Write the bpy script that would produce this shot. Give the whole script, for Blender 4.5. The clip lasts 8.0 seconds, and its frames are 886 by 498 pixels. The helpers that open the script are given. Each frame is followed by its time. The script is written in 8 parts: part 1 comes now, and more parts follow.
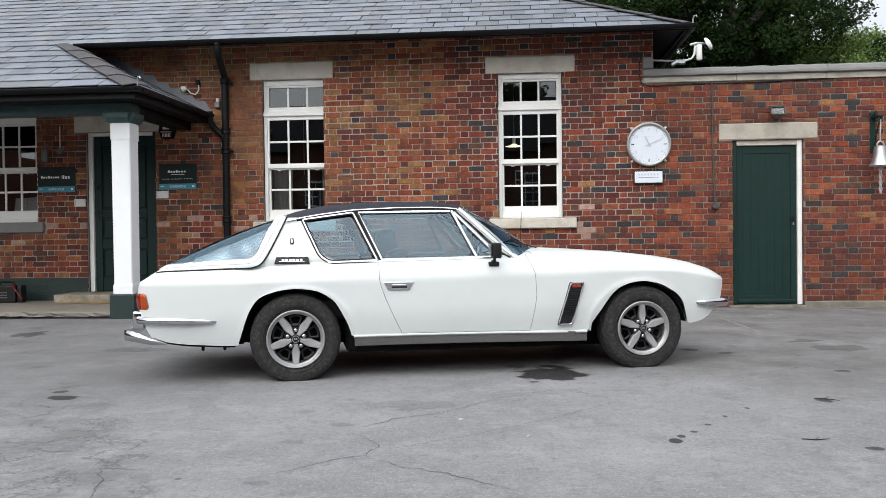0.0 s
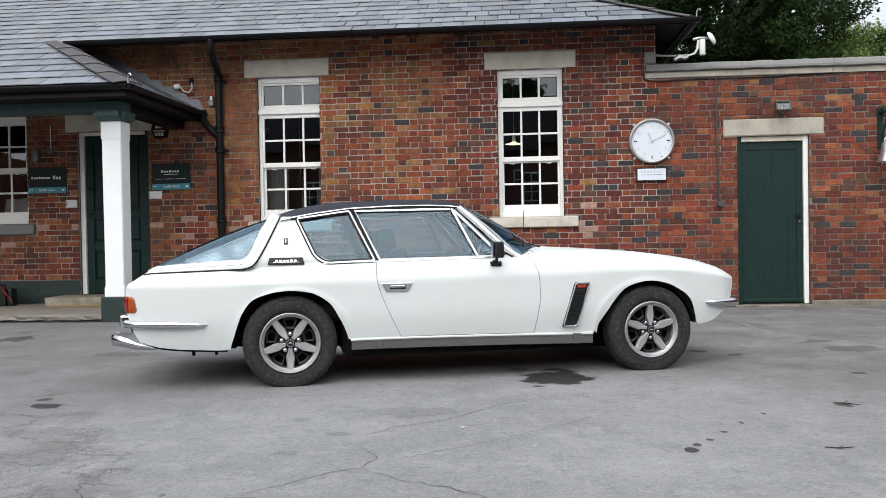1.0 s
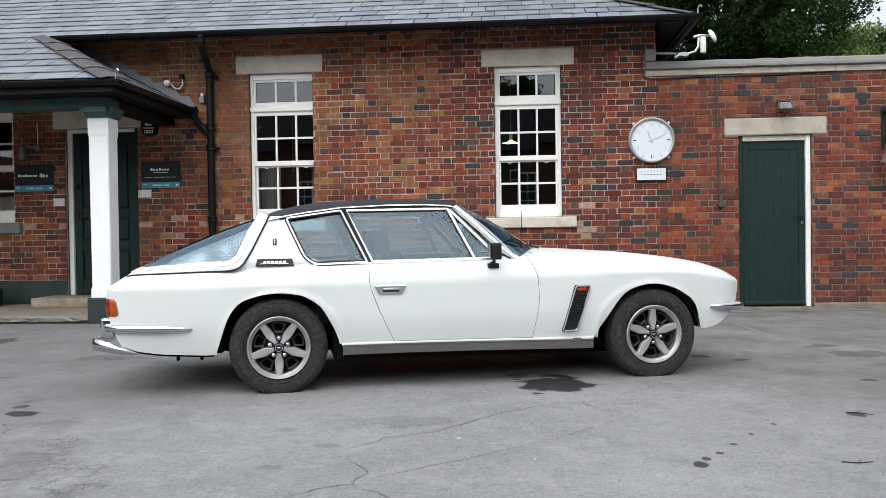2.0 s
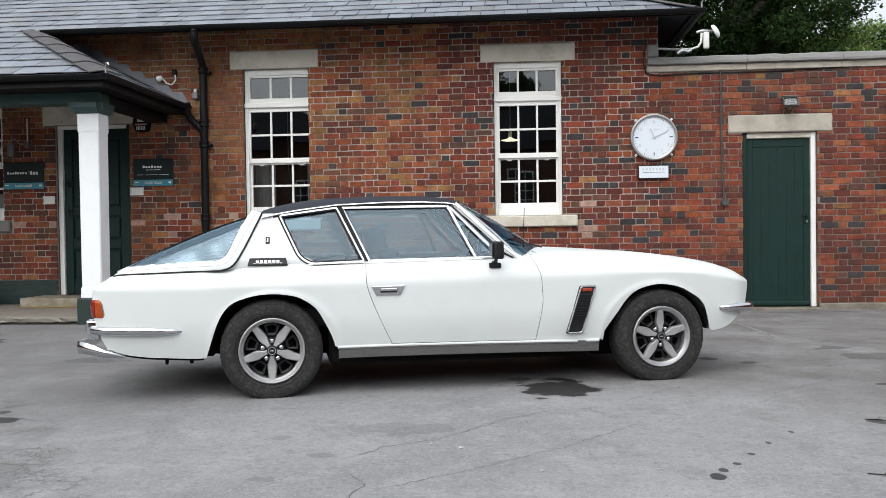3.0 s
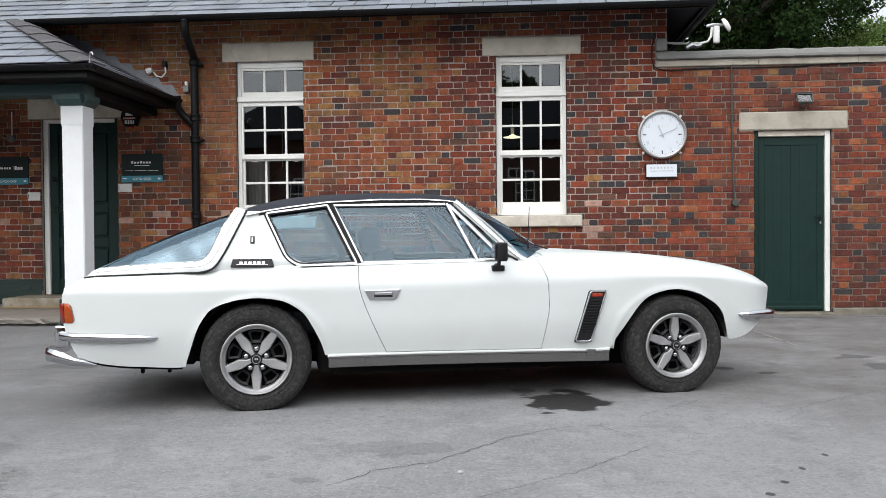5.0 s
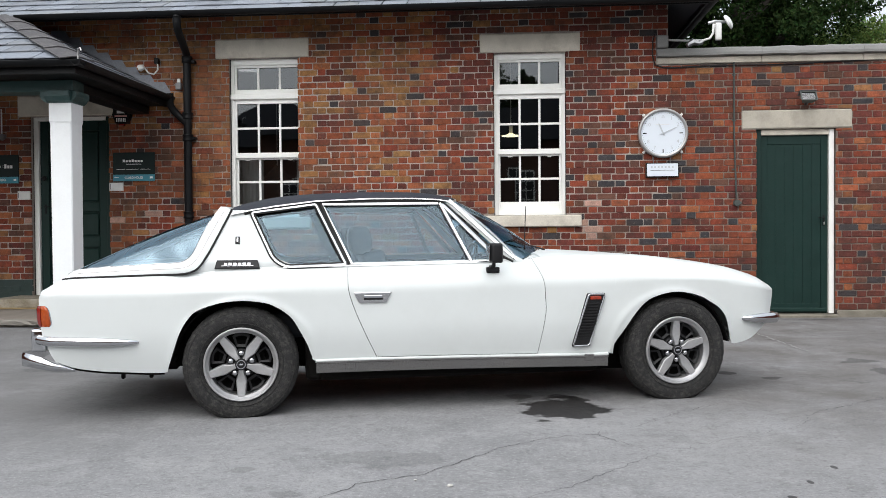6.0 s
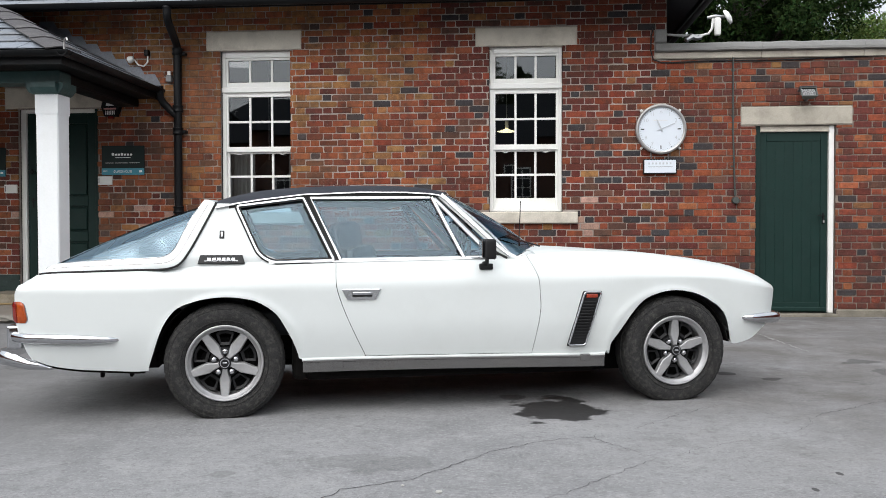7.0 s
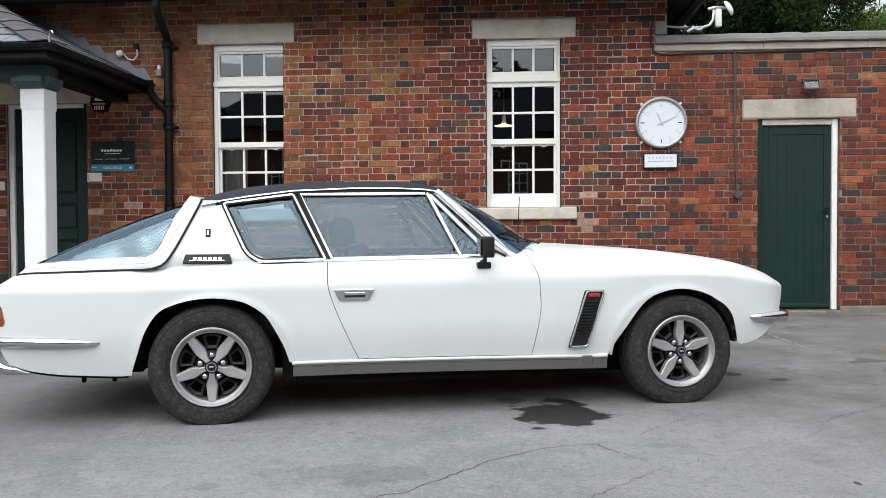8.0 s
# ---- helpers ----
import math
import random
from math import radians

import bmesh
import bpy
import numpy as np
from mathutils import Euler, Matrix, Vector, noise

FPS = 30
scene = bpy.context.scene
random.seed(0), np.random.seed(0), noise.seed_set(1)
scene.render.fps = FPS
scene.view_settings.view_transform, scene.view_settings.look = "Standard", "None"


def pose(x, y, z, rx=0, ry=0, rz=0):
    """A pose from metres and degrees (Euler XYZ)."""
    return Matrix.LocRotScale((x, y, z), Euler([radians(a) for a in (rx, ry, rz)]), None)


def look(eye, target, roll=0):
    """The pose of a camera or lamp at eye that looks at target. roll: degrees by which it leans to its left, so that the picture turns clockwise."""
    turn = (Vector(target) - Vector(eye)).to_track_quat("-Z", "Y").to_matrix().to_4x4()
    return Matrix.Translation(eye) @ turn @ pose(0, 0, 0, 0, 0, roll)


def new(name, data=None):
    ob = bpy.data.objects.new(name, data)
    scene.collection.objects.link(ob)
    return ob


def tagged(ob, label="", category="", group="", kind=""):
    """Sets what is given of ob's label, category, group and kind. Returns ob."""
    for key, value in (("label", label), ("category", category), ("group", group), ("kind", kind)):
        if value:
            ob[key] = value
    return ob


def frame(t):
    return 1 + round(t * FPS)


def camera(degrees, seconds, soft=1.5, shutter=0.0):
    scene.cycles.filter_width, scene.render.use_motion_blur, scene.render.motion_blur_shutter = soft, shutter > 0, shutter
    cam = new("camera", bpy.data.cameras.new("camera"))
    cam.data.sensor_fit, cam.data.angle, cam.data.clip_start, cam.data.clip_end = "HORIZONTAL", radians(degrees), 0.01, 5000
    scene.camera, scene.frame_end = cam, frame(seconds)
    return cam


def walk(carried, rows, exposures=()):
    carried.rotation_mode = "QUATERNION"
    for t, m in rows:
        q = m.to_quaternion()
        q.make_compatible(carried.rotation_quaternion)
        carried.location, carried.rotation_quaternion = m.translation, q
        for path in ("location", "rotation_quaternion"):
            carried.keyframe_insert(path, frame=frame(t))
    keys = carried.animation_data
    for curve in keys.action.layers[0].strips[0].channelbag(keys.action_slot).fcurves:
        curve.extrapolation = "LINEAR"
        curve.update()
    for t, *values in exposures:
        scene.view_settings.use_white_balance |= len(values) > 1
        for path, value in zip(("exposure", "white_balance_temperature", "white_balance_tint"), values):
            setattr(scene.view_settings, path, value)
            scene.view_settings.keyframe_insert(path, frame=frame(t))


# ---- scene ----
cam = camera(54.0, 8.0, soft=0.85)
PATH = [
    (0, (1.641, -0.123, 1.053), (1.46, 1.869, 1.019), -0.7),
    (0.5, (1.623, -0.012, 1.046), (1.444, 1.98, 1.012), -0.8),
    (1, (1.606, 0.122, 1.042), (1.429, 2.114, 1.009), -1.0),
    (1.5, (1.599, 0.243, 1.049), (1.427, 2.236, 1.016), -0.9),
    (3, (1.546, 0.585, 1.041), (1.387, 2.579, 1.006), -0.8),
    (3.5, (1.526, 0.695, 1.053), (1.369, 2.688, 1.016), -0.6),
    (4, (1.517, 0.796, 1.054), (1.361, 2.79, 1.016), -0.5),
    (4.5, (1.51, 0.898, 1.043), (1.353, 2.892, 1.007), -0.5),
    (6, (1.547, 1.206, 1.046), (1.388, 3.199, 1.01), -0.4),
    (6.5, (1.559, 1.279, 1.042), (1.403, 3.273, 1.004), -0.3),
    (7, (1.559, 1.375, 1.033), (1.409, 3.369, 0.991), -0.1),
    (7.5, (1.555, 1.478, 1.034), (1.408, 3.472, 0.989), -0.1),
    (8, (1.549, 1.577, 1.042), (1.406, 3.571, 0.99), -0.3),
]
walk(cam, [(t, look(eye, target, roll)) for t, eye, target, roll in PATH])

# ---------------------------------------------------------------- light
world = bpy.data.worlds.new("overcast_sky")
scene.world = world
world.use_nodes = True
wn = world.node_tree.nodes
wl = world.node_tree.links
sky = wn.new("ShaderNodeTexSky")
sky.sky_type, sky.sun_disc = "NISHITA", False
SUN_EL, SUN_ROT = 48.0, 196.0
sky.sun_elevation, sky.sun_rotation = radians(SUN_EL), radians(SUN_ROT)
sky.air_density, sky.dust_density, sky.ozone_density = 1.0, 4.0, 1.0
cloud = wn.new("ShaderNodeHueSaturation")
cloud.inputs["Saturation"].default_value = 0.32
wl.new(sky.outputs[0], cloud.inputs["Color"])
# a closed cloud layer, three times as bright overhead as at the horizon
up = wn.new("ShaderNodeSeparateXYZ")
wl.new(wn.new("ShaderNodeTexCoord").outputs["Generated"], up.inputs[0])
rise = wn.new("ShaderNodeMapRange")
rise.inputs["From Min"].default_value, rise.inputs["From Max"].default_value = 0.0, 1.0
rise.inputs["To Min"].default_value, rise.inputs["To Max"].default_value = 2.2, 5.1
wl.new(up.outputs[2], rise.inputs["Value"])
layer = wn.new("ShaderNodeMixRGB")
layer.blend_type, layer.inputs["Fac"].default_value = "MULTIPLY", 1.0
layer.inputs["Color2"].default_value = (0.922, 0.985, 1.052, 1)
wl.new(rise.outputs[0], layer.inputs["Color1"])
closed = wn.new("ShaderNodeMixRGB")
closed.inputs["Fac"].default_value = 0.75
wl.new(cloud.outputs[0], closed.inputs["Color1"])
wl.new(layer.outputs[0], closed.inputs["Color2"])
wl.new(closed.outputs[0], wn["Background"].inputs[0])
wn["Background"].inputs[1].default_value = 0.15
sun_data = bpy.data.lights.new("sun", "SUN")
sun_data.energy, sun_data.angle, sun_data.color = 1.1, radians(75), (1.0, 0.98, 0.96)
sun = new("sun", sun_data)
az = radians(SUN_ROT)
sun_dir = Vector((math.sin(az) * math.cos(radians(SUN_EL)), math.cos(az) * math.cos(radians(SUN_EL)), math.sin(radians(SUN_EL))))
sun.matrix_world = look(sun_dir * 60, (0, 0, 0))
scene.view_settings.exposure = 1.02


# ---------------------------------------------------------------- helpers of this scene
def thing(name, label, category, at=(0, 0, 0), rz=0.0, group="", kind=""):
    ob = new(name)
    ob.empty_display_size = 0.1
    ob.matrix_basis = pose(*at, 0, 0, rz)
    return tagged(ob, label, category, group, kind)


def part(name, bm, material, parent=None, label="", smooth=False, local=False):
    mesh = bpy.data.meshes.new(name)
    bm.normal_update()
    bm.to_mesh(mesh)
    bm.free()
    for m in material if isinstance(material, (list, tuple)) else [material]:
        mesh.materials.append(m)
    if smooth:
        mesh.polygons.foreach_set("use_smooth", [True] * len(mesh.polygons))
        mesh.set_sharp_from_angle(angle=radians(smooth if smooth > 1 else 40))
    ob = new(name, mesh)
    if parent is not None:
        ob.parent = parent
        if not local and parent.data is None:
            ob.matrix_parent_inverse = parent.matrix_basis.inverted()
    return tagged(ob, label)


def grown(bm, verts, faces):
    vs = [bm.verts.new(v) for v in verts]
    for f in faces:
        try:
            bm.faces.new([vs[i] for i in f])
        except ValueError:
            pass
    return vs


def box(x0, x1, y0, y1, z0, z1, bevel=0.0, seg=1, bm=None, turn=None):
    bm2 = bmesh.new()
    bmesh.ops.create_cube(bm2, size=1.0)
    for v in bm2.verts:
        v.co = Vector(((x0 + x1) / 2 + v.co.x * (x1 - x0), (y0 + y1) / 2 + v.co.y * (y1 - y0), (z0 + z1) / 2 + v.co.z * (z1 - z0)))
    if bevel:
        bmesh.ops.bevel(bm2, geom=bm2.edges[:], offset=bevel, segments=seg, affect="EDGES", profile=0.6)
    if turn is not None:
        bmesh.ops.transform(bm2, matrix=turn, verts=bm2.verts)
    return merged(bm, bm2)


def thicken(bm, t):
    """Gives a sheet thickness, away from its outer side."""
    bm.normal_update()
    bm.verts.index_update()
    old = bm.faces[:]
    rim = [(l.edge, l) for f in old for l in f.loops if len(l.edge.link_faces) == 1]
    inner = {v: bm.verts.new(v.co - v.normal * t) for v in bm.verts[:]}
    for f in old:
        bm.faces.new([inner[v] for v in reversed(f.verts)])
    for e, l in rim:
        a, b = l.vert, l.link_loop_next.vert
        bm.faces.new((b, a, inner[a], inner[b]))
    return bm


def merged(bm, extra):
    if bm is None:
        return extra
    keep = bpy.data.meshes.new("tmp")
    extra.to_mesh(keep)
    extra.free()
    bm.from_mesh(keep)
    bpy.data.meshes.remove(keep)
    return bm


def tube(points, radius, sides=8, bm=None, closed_ends=True):
    """A round tube along points; radius may be a list."""
    bm = bm or bmesh.new()
    pts = [Vector(p) for p in points]
    rs = [float(r) for r in radius] if isinstance(radius, (list, tuple)) else [radius] * len(pts)
    rings, up = [], None
    for i, p in enumerate(pts):
        d = (pts[min(i + 1, len(pts) - 1)] - pts[max(i - 1, 0)]).normalized()
        if up is None:
            up = d.orthogonal().normalized()
        up = (up - d * up.dot(d)).normalized()
        side = d.cross(up)
        rings.append([bm.verts.new(p + rs[i] * (math.cos(a) * up + math.sin(a) * side)) for a in [2 * math.pi * k / sides for k in range(sides)]])
    for a, b in zip(rings, rings[1:]):
        for k in range(sides):
            bm.faces.new((a[k], a[(k + 1) % sides], b[(k + 1) % sides], b[k]))
    if closed_ends:
        bm.faces.new(rings[0][::-1])
        bm.faces.new(rings[-1])
    return bm


def lathe(profile, sides=32, m=None, bm=None):
    """Turns (radius, height) round the z axis; m places it."""
    bm = bm or bmesh.new()
    m = m or Matrix()
    rings = []
    for r, h in profile:
        if r < 1e-5:
            rings.append([bm.verts.new(m @ Vector((0, 0, h)))])
        else:
            rings.append([bm.verts.new(m @ Vector((r * math.cos(2 * math.pi * k / sides), r * math.sin(2 * math.pi * k / sides), h))) for k in range(sides)])
    for a, b in zip(rings, rings[1:]):
        for k in range(sides):
            j = (k + 1) % sides
            if len(a) == 1 and len(b) == 1:
                continue
            if len(a) == 1:
                bm.faces.new((a[0], b[j], b[k]))
            elif len(b) == 1:
                bm.faces.new((a[k], a[j], b[0]))
            else:
                bm.faces.new((a[k], a[j], b[j], b[k]))
    return bm


def grid(rows, bm=None, flip=False):
    """A sheet through rows of points."""
    bm = bm or bmesh.new()
    vs = [[bm.verts.new(p) for p in row] for row in rows]
    for a, b in zip(vs, vs[1:]):
        for k in range(len(a) - 1):
            f = (a[k], a[k + 1], b[k + 1], b[k])
            bm.faces.new(f[::-1] if flip else f)
    return bm


def words(name, text, size, place, material, parent, rx=90, rz=0, width=None, align="CENTER", local=False):
    cu = bpy.data.curves.new(name, "FONT")
    cu.body, cu.size, cu.extrude, cu.align_x, cu.align_y = text, size, 0.0008, align, "CENTER"
    tmp = bpy.data.objects.new("tmp", cu)
    scene.collection.objects.link(tmp)
    mesh = bpy.data.meshes.new_from_object(tmp.evaluated_get(bpy.context.evaluated_depsgraph_get()))
    bpy.data.objects.remove(tmp)
    bm = bmesh.new()
    bm.from_mesh(mesh)
    bpy.data.meshes.remove(mesh)
    m = pose(*place, rx, 0, rz)
    if width:
        xs = [v.co.x for v in bm.verts]
        m = m @ Matrix.Diagonal((width / (max(xs) - min(xs)), 1, 1, 1))
    bmesh.ops.transform(bm, matrix=m, verts=bm.verts)
    return part(name, bm, material, parent, local=local)


# ---------------------------------------------------------------- materials
def surface(name, colour, rough=0.6, metal=0.0, vary=0.12, scale=6.0, fine=60.0, bump=0.15, dirt=None, dirt_amount=0.0, dirt_scale=2.0,
            per_piece=0.0, island=False, coat=0.0, spec=0.5, bump_dist=0.01, stain=None, stain_amount=0.0, stain_scale=0.7, fleck=None, fleck_amount=0.0, fleck_scale=40.0, soot=0.0, stain_from=None):
    """A painted, stony or metal surface: two scales of tone, optional dirt patches and per-piece variation."""
    m = bpy.data.materials.new(name)
    m.use_nodes = True
    nt = m.node_tree
    N, L = nt.nodes, nt.links
    b = N["Principled BSDF"]
    co = N.new("ShaderNodeTexCoord")
    vec = co.outputs["Object"]
    n1 = N.new("ShaderNodeTexNoise"); n1.inputs["Scale"].default_value = scale; n1.inputs["Detail"].default_value = 6
    n2 = N.new("ShaderNodeTexNoise"); n2.inputs["Scale"].default_value = fine; n2.inputs["Detail"].default_value = 4
    L.new(vec, n1.inputs["Vector"]); L.new(vec, n2.inputs["Vector"])
    add = N.new("ShaderNodeMath"); add.operation = "ADD"
    L.new(n1.outputs["Fac"], add.inputs[0]); L.new(n2.outputs["Fac"], add.inputs[1])
    mul = N.new("ShaderNodeMapRange")
    mul.inputs["From Min"].default_value, mul.inputs["From Max"].default_value = 0.6, 1.4
    mul.inputs["To Min"].default_value, mul.inputs["To Max"].default_value = 1 - vary, 1 + vary
    L.new(add.outputs[0], mul.inputs["Value"])
    hsv = N.new("ShaderNodeHueSaturation")
    hsv.inputs["Color"].default_value = (*colour, 1)
    value = mul.outputs[0]
    if per_piece:
        rnd = N.new("ShaderNodeNewGeometry").outputs["Random Per Island"] if island else N.new("ShaderNodeObjectInfo").outputs["Random"]
        r2 = N.new("ShaderNodeMapRange")
        r2.inputs["To Min"].default_value, r2.inputs["To Max"].default_value = 1 - per_piece, 1 + per_piece
        L.new(rnd, r2.inputs["Value"])
        mm = N.new("ShaderNodeMath"); mm.operation = "MULTIPLY"
        L.new(value, mm.inputs[0]); L.new(r2.outputs[0], mm.inputs[1])
        value = mm.outputs[0]
        wn_ = N.new("ShaderNodeTexWhiteNoise"); wn_.noise_dimensions = "1D"
        L.new(rnd, wn_.inputs["W"])
        r3 = N.new("ShaderNodeMapRange")
        r3.inputs["To Min"].default_value, r3.inputs["To Max"].default_value = 0.494, 0.506
        L.new(wn_.outputs["Value"], r3.inputs["Value"])
        L.new(r3.outputs[0], hsv.inputs["Hue"])
    L.new(value, hsv.inputs["Value"])
    out = hsv.outputs[0]
    if stain:
        n4 = N.new("ShaderNodeTexNoise"); n4.inputs["Scale"].default_value = stain_scale; n4.inputs["Detail"].default_value = 7; n4.inputs["Roughness"].default_value = 0.6
        L.new(vec, n4.inputs["Vector"])
        r5 = N.new("ShaderNodeMapRange")
        r5.inputs["From Min"].default_value, r5.inputs["From Max"].default_value = 0.46, 0.66
        r5.inputs["To Min"].default_value, r5.inputs["To Max"].default_value = 0, stain_amount
        L.new(n4.outputs["Fac"], r5.inputs["Value"])
        mx5 = N.new("ShaderNodeMixRGB")
        mx5.inputs["Color2"].default_value = (*stain, 1)
        fac = r5.outputs[0]
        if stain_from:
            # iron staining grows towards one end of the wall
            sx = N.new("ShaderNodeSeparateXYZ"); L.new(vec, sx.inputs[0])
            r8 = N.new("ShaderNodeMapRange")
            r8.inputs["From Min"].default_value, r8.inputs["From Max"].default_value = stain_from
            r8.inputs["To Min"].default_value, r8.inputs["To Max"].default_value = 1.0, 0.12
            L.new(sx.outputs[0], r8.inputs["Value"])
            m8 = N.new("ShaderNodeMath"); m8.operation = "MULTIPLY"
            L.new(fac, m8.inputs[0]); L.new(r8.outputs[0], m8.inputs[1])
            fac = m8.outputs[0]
        L.new(fac, mx5.inputs["Fac"]); L.new(out, mx5.inputs["Color1"])
        out = mx5.outputs[0]
    if dirt:
        n3 = N.new("ShaderNodeTexNoise"); n3.inputs["Scale"].default_value = dirt_scale; n3.inputs["Detail"].default_value = 8; n3.inputs["Roughness"].default_value = 0.65
        L.new(vec, n3.inputs["Vector"])
        r4 = N.new("ShaderNodeMapRange")
        r4.inputs["From Min"].default_value, r4.inputs["From Max"].default_value = 0.48, 0.72
        r4.inputs["To Min"].default_value, r4.inputs["To Max"].default_value = 0, dirt_amount
        L.new(n3.outputs["Fac"], r4.inputs["Value"])
        mix = N.new("ShaderNodeMixRGB")
        mix.inputs["Color2"].default_value = (*dirt, 1)
        L.new(r4.outputs[0], mix.inputs["Fac"]); L.new(out, mix.inputs["Color1"])
        out = mix.outputs[0]
    if soot:
        n7 = N.new("ShaderNodeTexNoise"); n7.inputs["Scale"].default_value = 1.1; n7.inputs["Detail"].default_value = 9; n7.inputs["Roughness"].default_value = 0.68
        L.new(vec, n7.inputs["Vector"])
        r7 = N.new("ShaderNodeMapRange")
        r7.inputs["From Min"].default_value, r7.inputs["From Max"].default_value = 0.46, 0.70
        r7.inputs["To Min"].default_value, r7.inputs["To Max"].default_value = 0, soot
        L.new(n7.outputs["Fac"], r7.inputs["Value"])
        mx7 = N.new("ShaderNodeMixRGB")
        mx7.inputs["Color2"].default_value = (0.045, 0.032, 0.028, 1)
        L.new(r7.outputs[0], mx7.inputs["Fac"]); L.new(out, mx7.inputs["Color1"])
        out = mx7.outputs[0]
    if fleck:
        n6 = N.new("ShaderNodeTexNoise"); n6.inputs["Scale"].default_value = fleck_scale; n6.inputs["Detail"].default_value = 5; n6.inputs["Roughness"].default_value = 0.7
        L.new(vec, n6.inputs["Vector"])
        r6 = N.new("ShaderNodeMapRange")
        r6.inputs["From Min"].default_value, r6.inputs["From Max"].default_value = 0.60, 0.74
        r6.inputs["To Min"].default_value, r6.inputs["To Max"].default_value = 0, fleck_amount
        L.new(n6.outputs["Fac"], r6.inputs["Value"])
        mx6 = N.new("ShaderNodeMixRGB")
        mx6.inputs["Color2"].default_value = (*fleck, 1)
        L.new(r6.outputs[0], mx6.inputs["Fac"]); L.new(out, mx6.inputs["Color1"])
        out = mx6.outputs[0]
    L.new(out, b.inputs["Base Color"])
    rr = N.new("ShaderNodeMapRange")
    rr.inputs["To Min"].default_value, rr.inputs["To Max"].default_value = max(rough - 0.1, 0.02), min(rough + 0.1, 1)
    L.new(n1.outputs["Fac"], rr.inputs["Value"]); L.new(rr.outputs[0], b.inputs["Roughness"])
    b.inputs["Metallic"].default_value = metal
    b.inputs["Coat Weight"].default_value = coat
    b.inputs["Coat Roughness"].default_value = 0.06
    b.inputs["Specular IOR Level"].default_value = spec
    if bump:
        bp = N.new("ShaderNodeBump"); bp.inputs["Strength"].default_value = bump; bp.inputs["Distance"].default_value = bump_dist
        L.new(add.outputs[0], bp.inputs["Height"]); L.new(bp.outputs[0], b.inputs["Normal"])
    return m


def glass(name, tint, gloss=(1, 1, 1), ior=1.5):
    m = bpy.data.materials.new(name)
    m.use_nodes = True
    N, L = m.node_tree.nodes, m.node_tree.links
    N.remove(N["Principled BSDF"])
    t = N.new("ShaderNodeBsdfTransparent"); t.inputs[0].default_value = (*tint, 1)
    g = N.new("ShaderNodeBsdfGlossy"); g.inputs["Roughness"].default_value = 0.01; g.inputs[0].default_value = (*gloss, 1)
    f = N.new("ShaderNodeFresnel"); f.inputs["IOR"].default_value = ior
    mix = N.new("ShaderNodeMixShader")
    L.new(f.outputs[0], mix.inputs[0]); L.new(t.outputs[0], mix.inputs[1]); L.new(g.outputs[0], mix.inputs[2])
    L.new(mix.outputs[0], N["Material Output"].inputs["Surface"])
    return m


def emitter(name, colour, strength):
    m = bpy.data.materials.new(name)
    m.use_nodes = True
    b = m.node_tree.nodes["Principled BSDF"]
    b.inputs["Base Color"].default_value = (*colour, 1)
    b.inputs["Emission Color"].default_value = (*colour, 1)
    b.inputs["Emission Strength"].default_value = strength
    return m


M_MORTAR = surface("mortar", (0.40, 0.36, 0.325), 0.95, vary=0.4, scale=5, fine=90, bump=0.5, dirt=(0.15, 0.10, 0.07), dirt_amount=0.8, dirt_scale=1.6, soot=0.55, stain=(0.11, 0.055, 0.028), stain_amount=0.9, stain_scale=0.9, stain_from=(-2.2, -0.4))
M_MORTAR_SOOTY = surface("sooty_mortar", (0.20, 0.165, 0.140), 0.95, vary=0.5, scale=5, fine=90, bump=0.5, dirt=(0.33, 0.29, 0.25), dirt_amount=0.6, dirt_scale=2.2, soot=0.6)
BRICK_TONES = {"red": (0.232, 0.058, 0.030), "deep": (0.128, 0.037, 0.028), "orange": (0.310, 0.100, 0.046), "tan": (0.300, 0.145, 0.058),
               "blue": (0.047, 0.045, 0.049), "brown": (0.120, 0.058, 0.042)}
STAIN = {"red": 0.75, "deep": 0.6, "orange": 0.7, "tan": 0.7, "blue": 0.35, "brown": 0.6}


def brick_material(name, k, island):
    return surface(name + k, BRICK_TONES[k], 0.9, vary=0.42, scale=22, fine=130, bump=0.8, per_piece=0.18, island=island, dirt=(0.05, 0.036, 0.032), dirt_amount=0.75, dirt_scale=7,
                   stain=(0.27, 0.115, 0.044), stain_amount=0.85 * STAIN[k], stain_scale=0.9, stain_from=(-1.6, 0.6), fleck=(0.36, 0.29, 0.25), fleck_amount=0.32, fleck_scale=34, spec=0.2, soot=0.5)


BRICK = {k: brick_material("brick_", k, False) for k in BRICK_TONES}
BRICK_J = {k: brick_material("brick_joined_", k, True) for k in BRICK_TONES}
M_PLINTH = surface("plinth_green_paint", (0.009, 0.026, 0.023), 0.55, vary=0.25, scale=8, bump=0.4, dirt=(0.04, 0.05, 0.045), dirt_amount=0.3)
M_STONE_DOOR = surface("door_lintel_stone", (0.42, 0.385, 0.325), 0.9, vary=0.25, scale=5, fine=140, bump=0.5, dirt=(0.20, 0.18, 0.14), dirt_amount=0.6, dirt_scale=4)
M_STONE = surface("lintel_stone", (0.60, 0.555, 0.475), 0.9, vary=0.18, scale=5, fine=140, bump=0.4, dirt=(0.22, 0.19, 0.15), dirt_amount=0.5, dirt_scale=4)
M_STONE_GREY = surface("coping_stone", (0.20, 0.198, 0.192), 0.92, vary=0.2, scale=5, fine=110, bump=0.5, dirt=(0.14, 0.14, 0.13), dirt_amount=0.7, dirt_scale=2.5)
